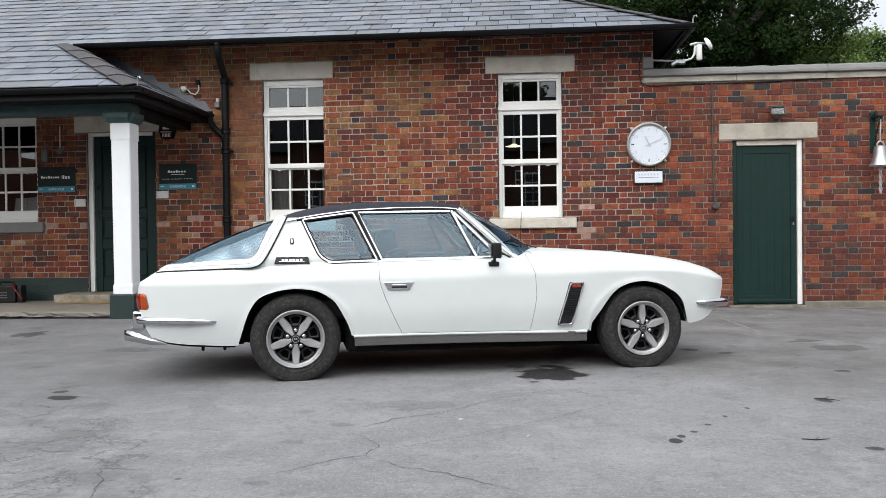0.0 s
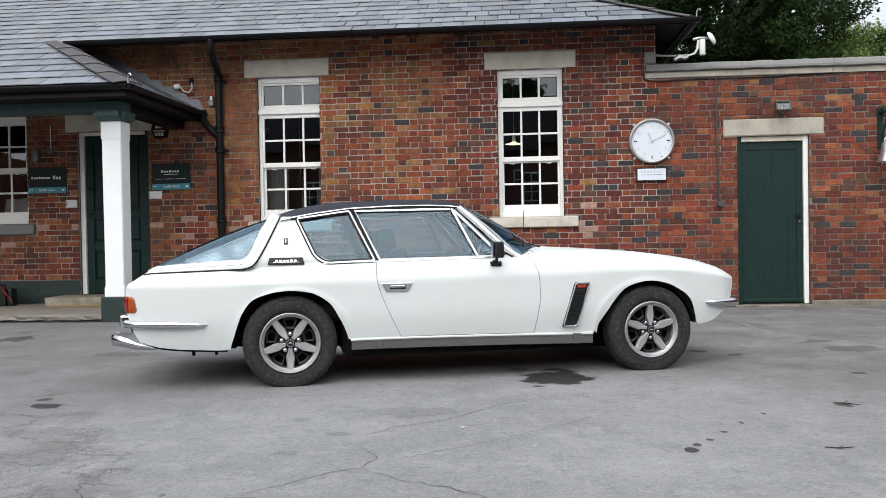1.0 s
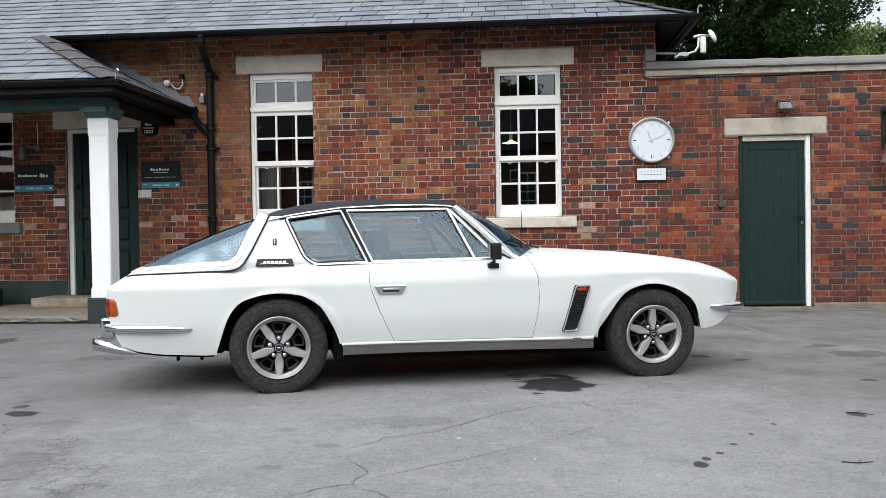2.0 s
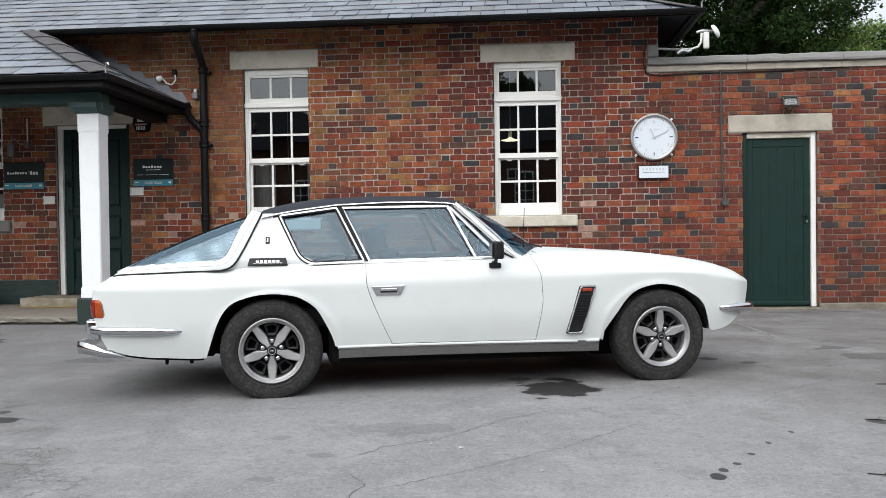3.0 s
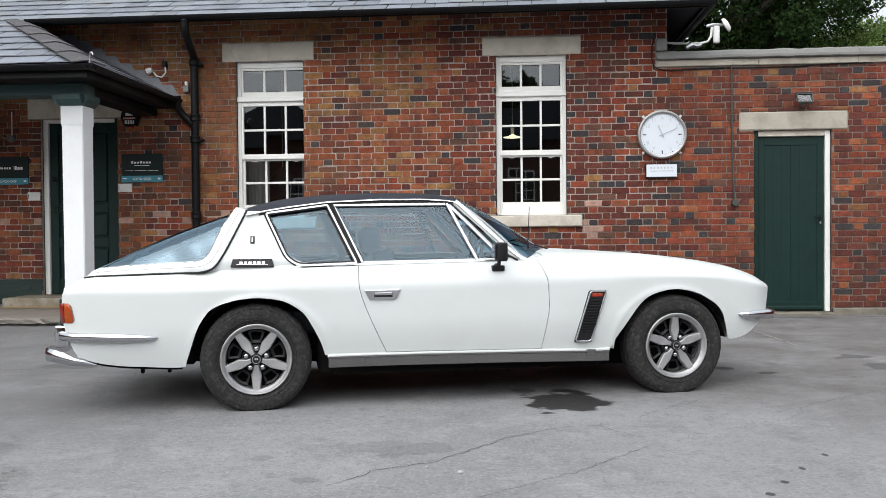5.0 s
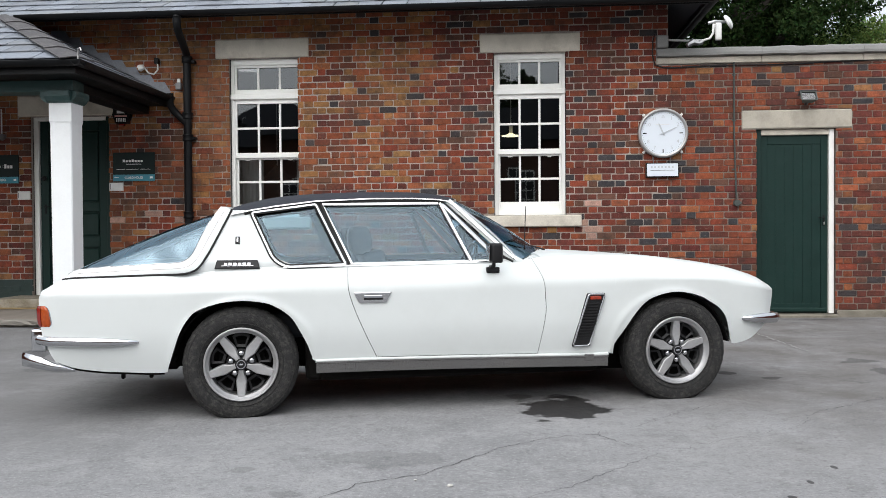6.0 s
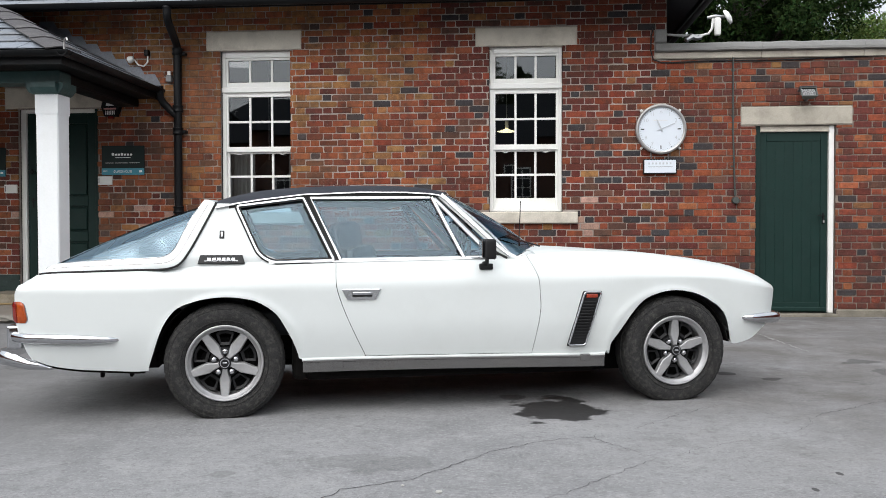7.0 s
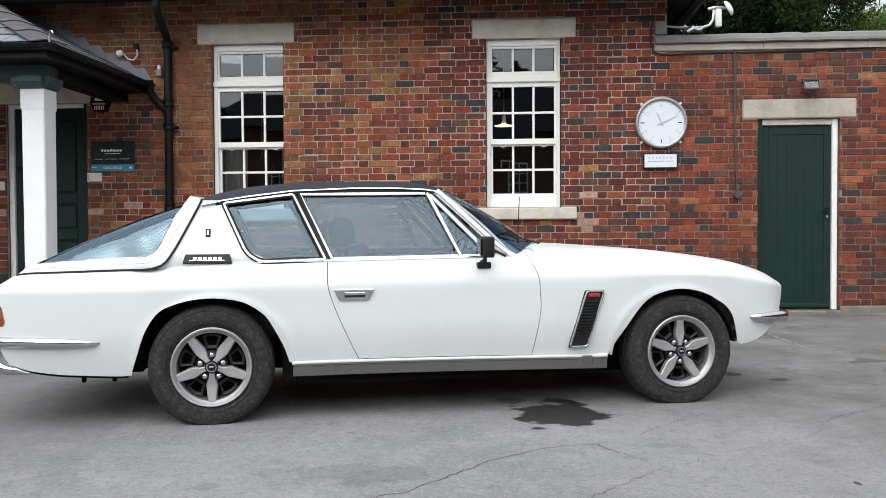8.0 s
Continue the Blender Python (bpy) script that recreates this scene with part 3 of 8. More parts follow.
def build_roof():
    roof = thing("roof", "grey slate hipped roof with lead hips and black gutters", "roof", (0, W, EAVE_Z), kind="structure")
    bm = bmesh.new()
    e = 0.02
    zr = roof_z(RIDGE_Y)
    top = [(WALL_L, EAVE_Y, roof_z(EAVE_Y)), (HIP_X, EAVE_Y, roof_z(EAVE_Y)), (ROOF_R, EAVE_Y, roof_z(EAVE_Y)), (ROOF_R - (RIDGE_Y - EAVE_Y), RIDGE_Y, zr), (WALL_L, RIDGE_Y, zr)]
    grown(bm, [(x, y, z - e) for x, y, z in top], [(0, 1, 2, 3, 4)])
    grown(bm, [(WALL_L, PORCH_Y, PORCH_Z - e), (PORCH_X, PORCH_Y, PORCH_Z - e), (HIP_X, EAVE_Y, roof_z(EAVE_Y) - e), (WALL_L, EAVE_Y, roof_z(EAVE_Y) - e)], [(0, 1, 2, 3)])
    yb = 2 * RIDGE_Y - EAVE_Y
    grown(bm, [(WALL_L, yb, roof_z(EAVE_Y) - e), (ROOF_R, yb, roof_z(EAVE_Y) - e), (ROOF_R - (RIDGE_Y - EAVE_Y), RIDGE_Y, zr - e), (WALL_L, RIDGE_Y, zr - e)], [(3, 2, 1, 0)])
    grown(bm, [(ROOF_R, EAVE_Y, roof_z(EAVE_Y) - e), (ROOF_R, yb, roof_z(EAVE_Y) - e), (ROOF_R - (RIDGE_Y - EAVE_Y), RIDGE_Y, zr - e)], [(0, 1, 2)])
    # porch side slope, dying into the wall
    zw = PORCH_Z - e
    grown(bm, [(PORCH_X, PORCH_Y, zw), (PORCH_X, W, zw), (HIP_X, W, roof_z(EAVE_Y) - e), (HIP_X, EAVE_Y, roof_z(EAVE_Y) - e)], [(0, 1, 2, 3)])
    part("roof_deck", bm, M_FELT, roof)
    # boards: the main eaves are open, the porch is boxed in
    part("fascia", box(HIP_X + 0.1, ROOF_R, EAVE_Y, EAVE_Y + 0.025, 3.655, 3.712), M_BLACK, roof)
    part("fascia", box(ROOF_R - 0.025, ROOF_R, EAVE_Y + 0.025, RIDGE_Y + 4.5, 3.655, 3.712), M_BLACK, roof)
    x = HIP_X + 0.4
    while x < ROOF_R - 0.1:
        bm = bmesh.new()
        ya, yb = EAVE_Y + 0.03, W - 0.005
        pts = [(ya, roof_z(ya) - 0.03), (yb, roof_z(yb) - 0.03), (yb, roof_z(yb) - 0.13), (ya, roof_z(ya) - 0.085)]
        f_ = [bm.verts.new((x, p, q)) for p, q in pts]
        b_ = [bm.verts.new((x + 0.05, p, q)) for p, q in pts]
        bm.faces.new(f_); bm.faces.new(b_[::-1])
        for k in range(4):
            bm.faces.new((f_[(k + 1) % 4], f_[k], b_[k], b_[(k + 1) % 4]))
        part("rafter_foot", bm, M_BLACK, roof)
        x += 0.42
    part("porch_fascia", box(WALL_L, PORCH_X - 0.02, PORCH_Y + 0.02, PORCH_Y + 0.05, 2.69, 2.805), M_BLACK, roof)
    part("porch_fascia", box(PORCH_X - 0.05, PORCH_X - 0.02, PORCH_Y + 0.05, W - 0.01, 2.69, 2.805), M_BLACK, roof)
    part("eave_soffit", box(-3.33, PORCH_X - 0.05, PORCH_Y + 0.055, W - 0.01, 2.700, 2.712), M_BLACK, roof)
    part("eave_soffit", box(WALL_L, -3.332, PORCH_Y + 0.055, PORCH_Y + 0.30, 2.700, 2.712), M_BLACK, roof)
    part("porch_soffit", box(WALL_L, PORCH_X - 0.35, PORCH_Y + 0.40, W - 0.01, 2.93, 2.95), M_BLACK, roof)

    def gutter(name, a, b, out, z):
        """Half-round gutter from a to b, open upwards; out: the way it hangs out."""
        bm = bmesh.new()
        prof = [(0.058 * math.cos(t) + 0.058, 0.056 * math.sin(t)) for t in [math.pi + math.pi * k / 8 for k in range(9)]]
        prof = prof + [(p - (0.006 if p > 0.058 else -0.006), q + 0.004) for p, q in prof[::-1]]
        rings = [[bm.verts.new((P[0] + out[0] * p, P[1] + out[1] * p, z + q)) for p, q in prof] for P in (a, b)]
        for k in range(len(prof)):
            j = (k + 1) % len(prof)
            bm.faces.new((rings[0][k], rings[0][j], rings[1][j], rings[1][k]))
        bm.faces.new(rings[0]); bm.faces.new(rings[1][::-1])
        return part(name, bm, M_BLACK, roof, "black half-round gutter", smooth=50)

    gutter("gutter", (HIP_X + 0.12, EAVE_Y - 0.002), (ROOF_R + 0.1, EAVE_Y - 0.002), (0, -1), 3.712)
    gutter("gutter", (ROOF_R + 0.002, EAVE_Y - 0.1), (ROOF_R + 0.002, RIDGE_Y + 4.5), (1, 0), 3.712)
    gutter("gutter", (WALL_L, PORCH_Y + 0.018), (PORCH_X + 0.1, PORCH_Y + 0.018), (0, -1), 2.805)
    gutter("gutter", (PORCH_X - 0.018, PORCH_Y - 0.1), (PORCH_X - 0.018, W - 0.06), (1, 0), 2.805)

    def hip(a, b, n, width):
        """Overlapping hip tiles from a up to b."""
        a, b = Vector(a), Vector(b)
        d = (b - a) / n
        side = d.cross(Vector((0, 0, 1))).normalized()
        up = side.cross(d).normalized()
        for i in range(n):
            p, q = a + d * i + up * 0.026, a + d * (i + 1.06) + up * 0.014
            bm = bmesh.new()
            rows = []
            for P in (p, q):
                rows.append([P + side * width * s - up * (abs(s) ** 1.3) * width * 0.22 for s in (-1, -0.55, -0.2, 0.2, 0.55, 1)])
            grid(rows, bm)
            thicken(bm, 0.010)
            tile = part("hip_tile", bm, M_HIP, roof)
            # a pale mortar bed shows at each joint
            part("mortar_joint", grid([[P + up * 0.016 - d * e for P in rows[1]] for e in (0.02, 0.0)]), M_STONE_GREY, tile)

    hip((ROOF_R + 0.03, EAVE_Y - 0.03, roof_z(EAVE_Y) - 0.005), (ROOF_R - 2.4, EAVE_Y + 2.4, roof_z(EAVE_Y + 2.4)), 6, 0.13)
    hip((PORCH_X + 0.03, PORCH_Y - 0.03, PORCH_Z - 0.005), (HIP_X, EAVE_Y, roof_z(EAVE_Y)), 5, 0.17)
    # hip irons, curled at the foot of each hip
    for x, y, z in ((ROOF_R + 0.06, EAVE_Y - 0.06, roof_z(EAVE_Y)), (PORCH_X + 0.05, PORCH_Y - 0.06, PORCH_Z)):
        part("hip_iron", tube([(x, y, z - 0.03), (x, y, z + 0.045), (x + 0.012, y - 0.012, z + 0.082), (x + 0.035, y - 0.02, z + 0.088), (x + 0.045, y - 0.02, z + 0.062)], 0.009, 6), M_STEEL, roof, smooth=60)
    # stepped lead flashing where the porch meets the wall
    n = 8
    for i in range(n):
        x0 = PORCH_X - 0.02 - i * (1.5 / n)
        zz = PORCH_Z + (PORCH_X - x0) * K
        bm = bmesh.new()
        yf = W - 0.011 - 0.005 * (i % 3)
        grown(bm, [(x0 + 0.05, yf, zz - 0.03), (x0 + 0.05, yf, zz + 0.015), (x0 - 0.04, yf, zz + 0.17), (x0 - 0.23, yf, zz + 0.17), (x0 - 0.23, yf, zz + 0.10)], [(0, 1, 2, 3, 4)])
        thicken(bm, 0.003)
        part("flashing", bm, M_FLASH, roof)
    return roof


roof = build_roof()

# gable end of the brick above the soffit is hidden; the house's flank wall
flank = box(CORNER - 0.3, CORNER, W + 0.30, RIDGE_Y + 4.2, -0.1, 3.62)
tagged(part("wall_flank", flank, BRICK["deep"]), "red brick flank wall of the house", "wall", kind="structure")
tagged(part("wall_back", box(WALL_L, CORNER - 0.3, RIDGE_Y + 3.9, RIDGE_Y + 4.2, -0.1, 3.66), BRICK["deep"]), "plain back wall of the house", "wall", kind="structure")
tagged(part("wall_left", box(WALL_L, WALL_L + 0.3, W + 0.3, RIDGE_Y + 3.9, -0.1, 3.66), BRICK["deep"]), "plain end wall of the house", "wall", kind="structure")
tagged(part("interior_floor", box(WALL_L + 0.3, CORNER - 0.3, W + 0.3, RIDGE_Y + 3.9, -0.1, 0.1), M_UNLIT_ROOM), "dark office floor", "floor", kind="structure")
tagged(part("ceiling", box(WALL_L + 0.3, CORNER - 0.3, W + 0.3, RIDGE_Y + 3.9, 3.45, 3.6), M_UNLIT_ROOM), "dim office ceiling", "ceiling", kind="structure")
tagged(part("partition", box(-0.6, -0.45, W + 0.3, RIDGE_Y + 3.9, 0.1, 3.45), M_UNLIT_ROOM), "inner wall between two offices", "wall", kind="structure")
tagged(part("partition", box(-3.2, -3.05, W + 0.3, RIDGE_Y + 3.9, 0.1, 3.45), M_UNLIT_ROOM), "inner wall beside the hall", "wall", kind="structure")
tagged(part("partition", box(WALL_L + 0.3, CORNER - 0.3, W + 3.6, W + 3.7, 0.1, 3.45), M_UNLIT_ROOM), "inner wall behind the offices", "wall", kind="structure")


def stone(name, x0, x1, z0, z1, label, proud=0.02, back=0.28, material=M_STONE, bevel=0.012):
    bm = box(x0, x1, W - proud, W + back, z0, z1, bevel, 1)
    rng = random.Random(int(x0 * 100))
    for v in bm.verts:
        v.co += Vector((rng.gauss(0, 0.003), rng.gauss(0, 0.0015), rng.gauss(0, 0.003)))
    return tagged(part(name, bm, material), label, name.split("_")[-1], kind="structure")


stone("window_lintel", 1.156, 2.390, 3.289, 3.515, "pale stone lintel over a sash window", 0.006)
stone("window_lintel", -2.218, -1.010, 3.292, 3.532, "pale stone lintel over a sash window", 0.006)
stone("door_lintel", 4.340, 5.640, 2.290, 2.514, "pale stone lintel over the green side door", 0.006, material=M_STONE_DOOR)
stone("door_lintel", -4.860, -3.482, 2.600, 2.864, "pale stone lintel over the porch door", 0.006)
stone("window_lintel", -6.498, -5.292, 2.862, 3.098, "pale stone lintel over the porch window", 0.006)
stone("window_sill", 1.195, 2.400, 1.120, 1.262, "painted stone sill under a sash window", 0.07)
stone("window_sill", -2.188, -0.992, 1.120, 1.262, "painted stone sill under a sash window", 0.07)
stone("window_sill", -6.478, -5.329, 1.147, 1.301, "grey stone sill of the porch window", 0.07, material=M_STONE_GREY)
def coping():
    """A sloping grey slab over a thinner oversailing band, with an upstand at the house's corner."""
    cp = thing("coping", "weathered grey stone coping over a pale band along the wall's top", "coping", (6.5, W, 3.09), kind="structure")
    rng = random.Random(41)
    x = 3.318
    while x < WALL_R:
        x1 = min(x + rng.uniform(1.1, 1.5), WALL_R)
        bm = bmesh.new()
        n = 10
        rows = []
        for i in range(n + 1):
            u = x + 0.0015 + (x1 - x - 0.003) * i / n
            a, b = rng.gauss(0, 0.003), rng.gauss(0, 0.003)
            rows.append([Vector((u, yy, zz)) for yy, zz in ((W + 0.36, 3.18), (W - 0.055, 3.178 + b), (W - 0.072, 3.186 + b), (W - 0.070, 3.215 + b), (W - 0.040, 3.268 + a), (W - 0.01, 3.287 + a), (W + 0.36, 3.30), (W + 0.36, 3.18))])
        grid(rows, bm, flip=True)
        bm.faces.new([bm.verts.new(p) for p in rows[0][:-1]])
        bm.faces.new([bm.verts.new(p) for p in rows[-1][:-1][::-1]])
        bmesh.ops.remove_doubles(bm, verts=bm.verts, dist=1e-4)
        part("coping_slab", bm, M_STONE_GREY, cp)
        bm = box(x + 0.001, x1 - 0.001, W - 0.020, W + 0.30, 3.092 + rng.gauss(0, 0.002), 3.1765, 0.008)
        part("band_course", bm, M_STONE_DOOR, cp)
        x = x1
    part("upstand", box(3.316, 3.456, W - 0.06, W + 0.2, 3.289, 3.445, 0.012), M_STONE_GREY, cp)


coping()
M_FOOT = surface("mossy_plinth_stone", (0.19, 0.172, 0.14), 0.95, vary=0.35, scale=7, fine=80, bump=0.6, dirt=(0.05, 0.048, 0.035), dirt_amount=0.8, dirt_scale=5)
stone("kerb", 5.455, WALL_R, -0.05, 0.084, "low concrete kerb at the wall's foot", 0.06, 0.0, M_FOOT, 0.015)
stone("threshold", 4.45, 5.453, -0.05, 0.036, "worn stone threshold of the side door", 0.10, 0.25, M_FOOT, 0.012)
tagged(part("flat_roof", box(CORNER + 0.4, WALL_R, W + 0.31, W + 9, 2.9, 3.0), M_FELT), "flat roof behind the parapet", "roof", kind="structure")


# ---------------------------------------------------------------- windows
def sash_window(x0, x1, z0, z1, label, number, top_light=True):
    """A white box sash: a three-pane top light over two sashes of six panes."""
    y = W + 0.076
    win = thing("window_%d" % number, label, "window", ((x0 + x1) / 2, y, z0), kind="structure")
    fr = 0.045
    bm = box(x0, x0 + fr, y, y + 0.12, z0, z1, 0.004)
    box(x1 - fr, x1, y, y + 0.12, z0, z1, 0.004, bm=bm)
    box(x0 + fr, x1 - fr, y, y + 0.12, z1 - 0.075, z1, 0.004, bm=bm)
    box(x0 + fr, x1 - fr, y - 0.01, y + 0.12, z0, z0 + 0.045, 0.004, bm=bm)
    frame_ob = part("window_frame", bm, M_WHITE, win)
    xa, xb = x0 + fr, x1 - fr
    zones = []
    if top_light:
        zt = z0 + 1.575
        part("transom", box(x0 - 0.004, x1 + 0.004, y - 0.022, y + 0.12, zt - 0.065, zt, 0.006), M_WHITE, win)
        zones.append(("top_light", zt, z1 - 0.075, y + 0.02, 1, 0.026, 0.065, 0.03))
        hi = zt - 0.065
    else:
        hi = z1 - 0.075
    mid = z0 + 0.045 + (hi - z0 - 0.045) * 0.505
    zones.append(("upper_sash", mid - 0.02, hi, y + 0.015, 2, 0.026, 0.065, 0.055))
    zones.append(("lower_sash", z0 + 0.045, mid - 0.02, y + 0.055, 2, 0.03, 0.125, 0.02))
    for name, a, b, yy, rows, st, bot, top in zones:
        bm = box(xa, xa + st, yy, yy + 0.04, a, b, 0.003)
        box(xb - st, xb, yy, yy + 0.04, a, b, 0.003, bm=bm)
        box(xa + st, xb - st, yy, yy + 0.04, b - top, b, 0.003, bm=bm)
        box(xa + st, xb - st, yy - 0.003, yy + 0.04, a, a + bot, 0.003, bm=bm)
        sash = part(name, bm, M_WHITE, win)
        gx0, gx1, gz0, gz1 = xa + st, xb - st, a + bot, b - top
        for i in (1, 2):
            xm = gx0 + (gx1 - gx0) * i / 3
            part("glazing_bar", box(xm - 0.014, xm + 0.014, yy + 0.004, yy + 0.032, gz0, gz1, 0.003), M_WHITE, sash)
        for j in range(1, rows):
            zm = gz0 + (gz1 - gz0) * j / rows
            part("glazing_bar", box(gx0, gx1, yy + 0.006, yy + 0.030, zm - 0.014, zm + 0.014, 0.003), M_WHITE, sash)
        rng = random.Random(number * 31 + int(a * 10))
        for i in range(3):
            for j in range(rows):
                ax, bx = gx0 + (gx1 - gx0) * i / 3, gx0 + (gx1 - gx0) * (i + 1) / 3
                az_, bz = gz0 + (gz1 - gz0) * j / rows, gz0 + (gz1 - gz0) * (j + 1) / rows
                bm = bmesh.new()
                tx, tz = rng.gauss(0, 0.004), rng.gauss(0, 0.004)
                yy2 = yy + 0.018
                q = [(ax + 0.008, az_ + 0.008), (bx - 0.008, az_ + 0.008), (bx - 0.008, bz - 0.008), (ax + 0.008, bz - 0.008)]
                grown(bm, [(px, yy2 + tx * (px - ax) + tz * (pz - az_), pz) for px, pz in q], [(0, 1, 2, 3)])
                pane = part("pane", bm, M_GLASS, sash)
                pane.visible_shadow = False
        if name == "upper_sash":
            # cord loops under the meeting rail
            for s in (0.19, 0.81):
                xm = xa + (xb - xa) * s
                part("sash_lift", tube([(xm + 0.045 * math.cos(t), yy - 0.008, a - 0.002 - 0.032 * math.sin(t)) for t in [math.pi * k / 8 for k in range(9)]], 0.005, 6), M_WHITE, sash)
    return win


sash_window(1.328, 2.212, 1.266, 3.285, "white timber sash window with fifteen panes in the brick wall", 1)
sash_window(-2.040, -1.060, 1.266, 3.288, "white timber sash window with fifteen panes beside the drainpipe", 2)
sash_window(-6.338, -5.442, 1.305, 2.858, "white timber sash window under the porch", 3, False)

# ---------------------------------------------------------------- the car
M_CAR = surface("white_car_paint", (0.635, 0.665, 0.660), 0.40, vary=0.012, scale=1.2, fine=300, bump=0.0, coat=0.35, dirt=(0.50, 0.52, 0.50), dirt_amount=0.3, dirt_scale=1.5)
M_CAR.node_tree.nodes["Principled BSDF"].inputs["Coat Roughness"].default_value = 0.2
M_VINYL = surface("black_vinyl_roof", (0.012, 0.014, 0.022), 0.6, vary=0.15, scale=12, fine=220, bump=0.35, bump_dist=0.002, spec=0.25)
M_CHROME = surface("chrome", (0.60, 0.61, 0.63), 0.10, 1.0, vary=0.05, bump=0.02)
M_TRIM = surface("polished_trim", (0.62, 0.63, 0.64), 0.2, 1.0, vary=0.04, bump=0.0)
M_SILL = surface("brushed_sill", (0.25, 0.245, 0.24), 0.22, 0.95, vary=0.08, bump=0.05, dirt=(0.3, 0.28, 0.26), dirt_amount=0.4)
M_RUBBER = surface("tyre_rubber", (0.019, 0.0188, 0.019), 0.8, vary=0.35, scale=14, fine=140, bump=0.6, dirt=(0.080, 0.077, 0.070), dirt_amount=0.75, dirt_scale=48, spec=0.35)
M_ALLOY = surface("wheel_alloy", (0.42, 0.42, 0.425), 0.50, 0.75, vary=0.1, scale=20, bump=0.08, dirt=(0.35, 0.33, 0.3), dirt_amount=0.4)
M_DARK = surface("black_paint", (0.008, 0.008, 0.009), 0.5, vary=0.2, bump=0.1, spec=0.35)
M_BRAKE = surface("black_brake", (0.006, 0.006, 0.006), 0.9, vary=0.3, bump=0.1, spec=0.1)
# deepened to near-black: the shade under the car is partly in this colour
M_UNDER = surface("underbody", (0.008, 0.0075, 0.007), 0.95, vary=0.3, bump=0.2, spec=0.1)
M_SEAM = surface("panel_gap", (0.02, 0.02, 0.02), 0.9, bump=0.0)
M_LEATHER = surface("dark_blue_leather", (0.012, 0.015, 0.022), 0.5, vary=0.15, scale=20, bump=0.2)
M_CARGLASS = glass("car_glass", (0.52, 0.70, 0.81), (0.70, 0.88, 1.0), 1.82)
M_HATCHGLASS = glass("tinted_hatch_glass", (0.50, 0.62, 0.70), (0.62, 0.84, 1.0), 2.3)
M_AMBER = surface("amber_lens", (0.36, 0.058, 0.007), 0.25, vary=0.3, scale=40, bump=0.05, coat=0.3)
M_REPEATER = surface("orange_red_lens", (0.30, 0.030, 0.010), 0.2, vary=0.25, scale=60, bump=0.05, coat=0.6)
M_RED = surface("red_lens", (0.2, 0.012, 0.008), 0.15, vary=0.1, bump=0.05, coat=0.8)

car = thing("car", "white vintage fastback coupe with black vinyl roof and alloy wheels", "car", (0.0, 6.049, 0.0), 14.89)
VC = 0.84


def curve_of(points, n=12):
    """Smooth x -> y table through points (Catmull-Rom)."""
    P = [Vector((*p, 0)) for p in points]
    P = [2 * P[0] - P[1]] + P + [2 * P[-1] - P[-2]]
    out = []
    for i in range(1, len(P) - 2):
        for k in range(n):
            t = k / n
            out.append(0.5 * (2 * P[i] + (P[i + 1] - P[i - 1]) * t + (2 * P[i - 1] - 5 * P[i] + 4 * P[i + 1] - P[i + 2]) * t * t + (3 * P[i] - P[i - 1] - 3 * P[i + 1] + P[i + 2]) * t ** 3))
    out.append(P[-2])
    return np.array([p.x for p in out]), np.array([p.y for p in out])


def table(points, smooth=True):
    xs, ys = curve_of(points) if smooth else (np.array([p[0] for p in points]), np.array([p[1] for p in points]))
    o = np.argsort(xs, kind="stable")
    xs, ys = xs[o], ys[o]
    return lambda x: float(np.interp(x, xs, ys))


half_width = table([(-1.16, 0.68), (-1.10, 0.74), (-0.95, 0.79), (-0.5, 0.84), (0.0, 0.865), (0.8, 0.87), (1.9, 0.87), (2.66, 0.855), (3.0, 0.82), (3.2, 0.785), (3.32, 0.74), (3.42, 0.66)])
bottom = table([(-1.12, 0.55), (-1.090, 0.50), (-1.062, 0.432), (-1.022, 0.354), (-0.93, 0.309), (-0.79, 0.285), (-0.66, 0.276), (-0.43, 0.268), (-0.402, 0.302), (-0.335, 0.495), (-0.28, 0.585), (-0.236, 0.620), (-0.179, 0.643), (-0.093, 0.664), (0.022, 0.671), (0.137, 0.656), (0.195, 0.634),
                (0.253, 0.597), (0.299, 0.549), (0.371, 0.418), (0.411, 0.320), (0.45, 0.318), (0.9, 0.318), (1.5, 0.312), (2.185, 0.300), (2.202, 0.305), (2.294, 0.430), (2.386, 0.556), (2.457, 0.623), (2.544, 0.658),
                (2.634, 0.672), (2.724, 0.666), (2.818, 0.641), (2.893, 0.602), (2.95, 0.567), (2.996, 0.515), (3.021, 0.447), (3.045, 0.360), (3.055, 0.335), (3.10, 0.330), (3.203, 0.357), (3.278, 0.413), (3.316, 0.440), (3.375, 0.505), (3.42, 0.56)])
top_side = table([(-1.14, 0.72), (-1.10, 0.735), (-1.03, 0.775), (-0.956, 0.804), (-0.7, 0.811), (-0.5, 0.816), (-0.4, 0.819), (-0.25, 0.829), (-0.1, 0.843), (0.2, 0.860), (0.6, 0.864), (1.2, 0.867), (1.6, 0.872), (1.80, 0.895), (2.156, 0.905), (2.5, 0.887), (2.86, 0.845), (3.1, 0.804), (3.243, 0.766), (3.319, 0.744), (3.376, 0.724), (3.415, 0.708)])
top_mid = table([(1.6, 0.90), (1.85, 0.935), (2.156, 0.926), (2.5, 0.902), (2.86, 0.860), (3.1, 0.816), (3.243, 0.776), (3.319, 0.753), (3.376, 0.733), (3.415, 0.716)])
lean_in = table([(-1.2, 0.05), (-0.9, 0.08), (-0.3, 0.085), (0.5, 0.085), (1.6, 0.09), (2.0, 0.15), (2.8, 0.17), (3.4, 0.12)])
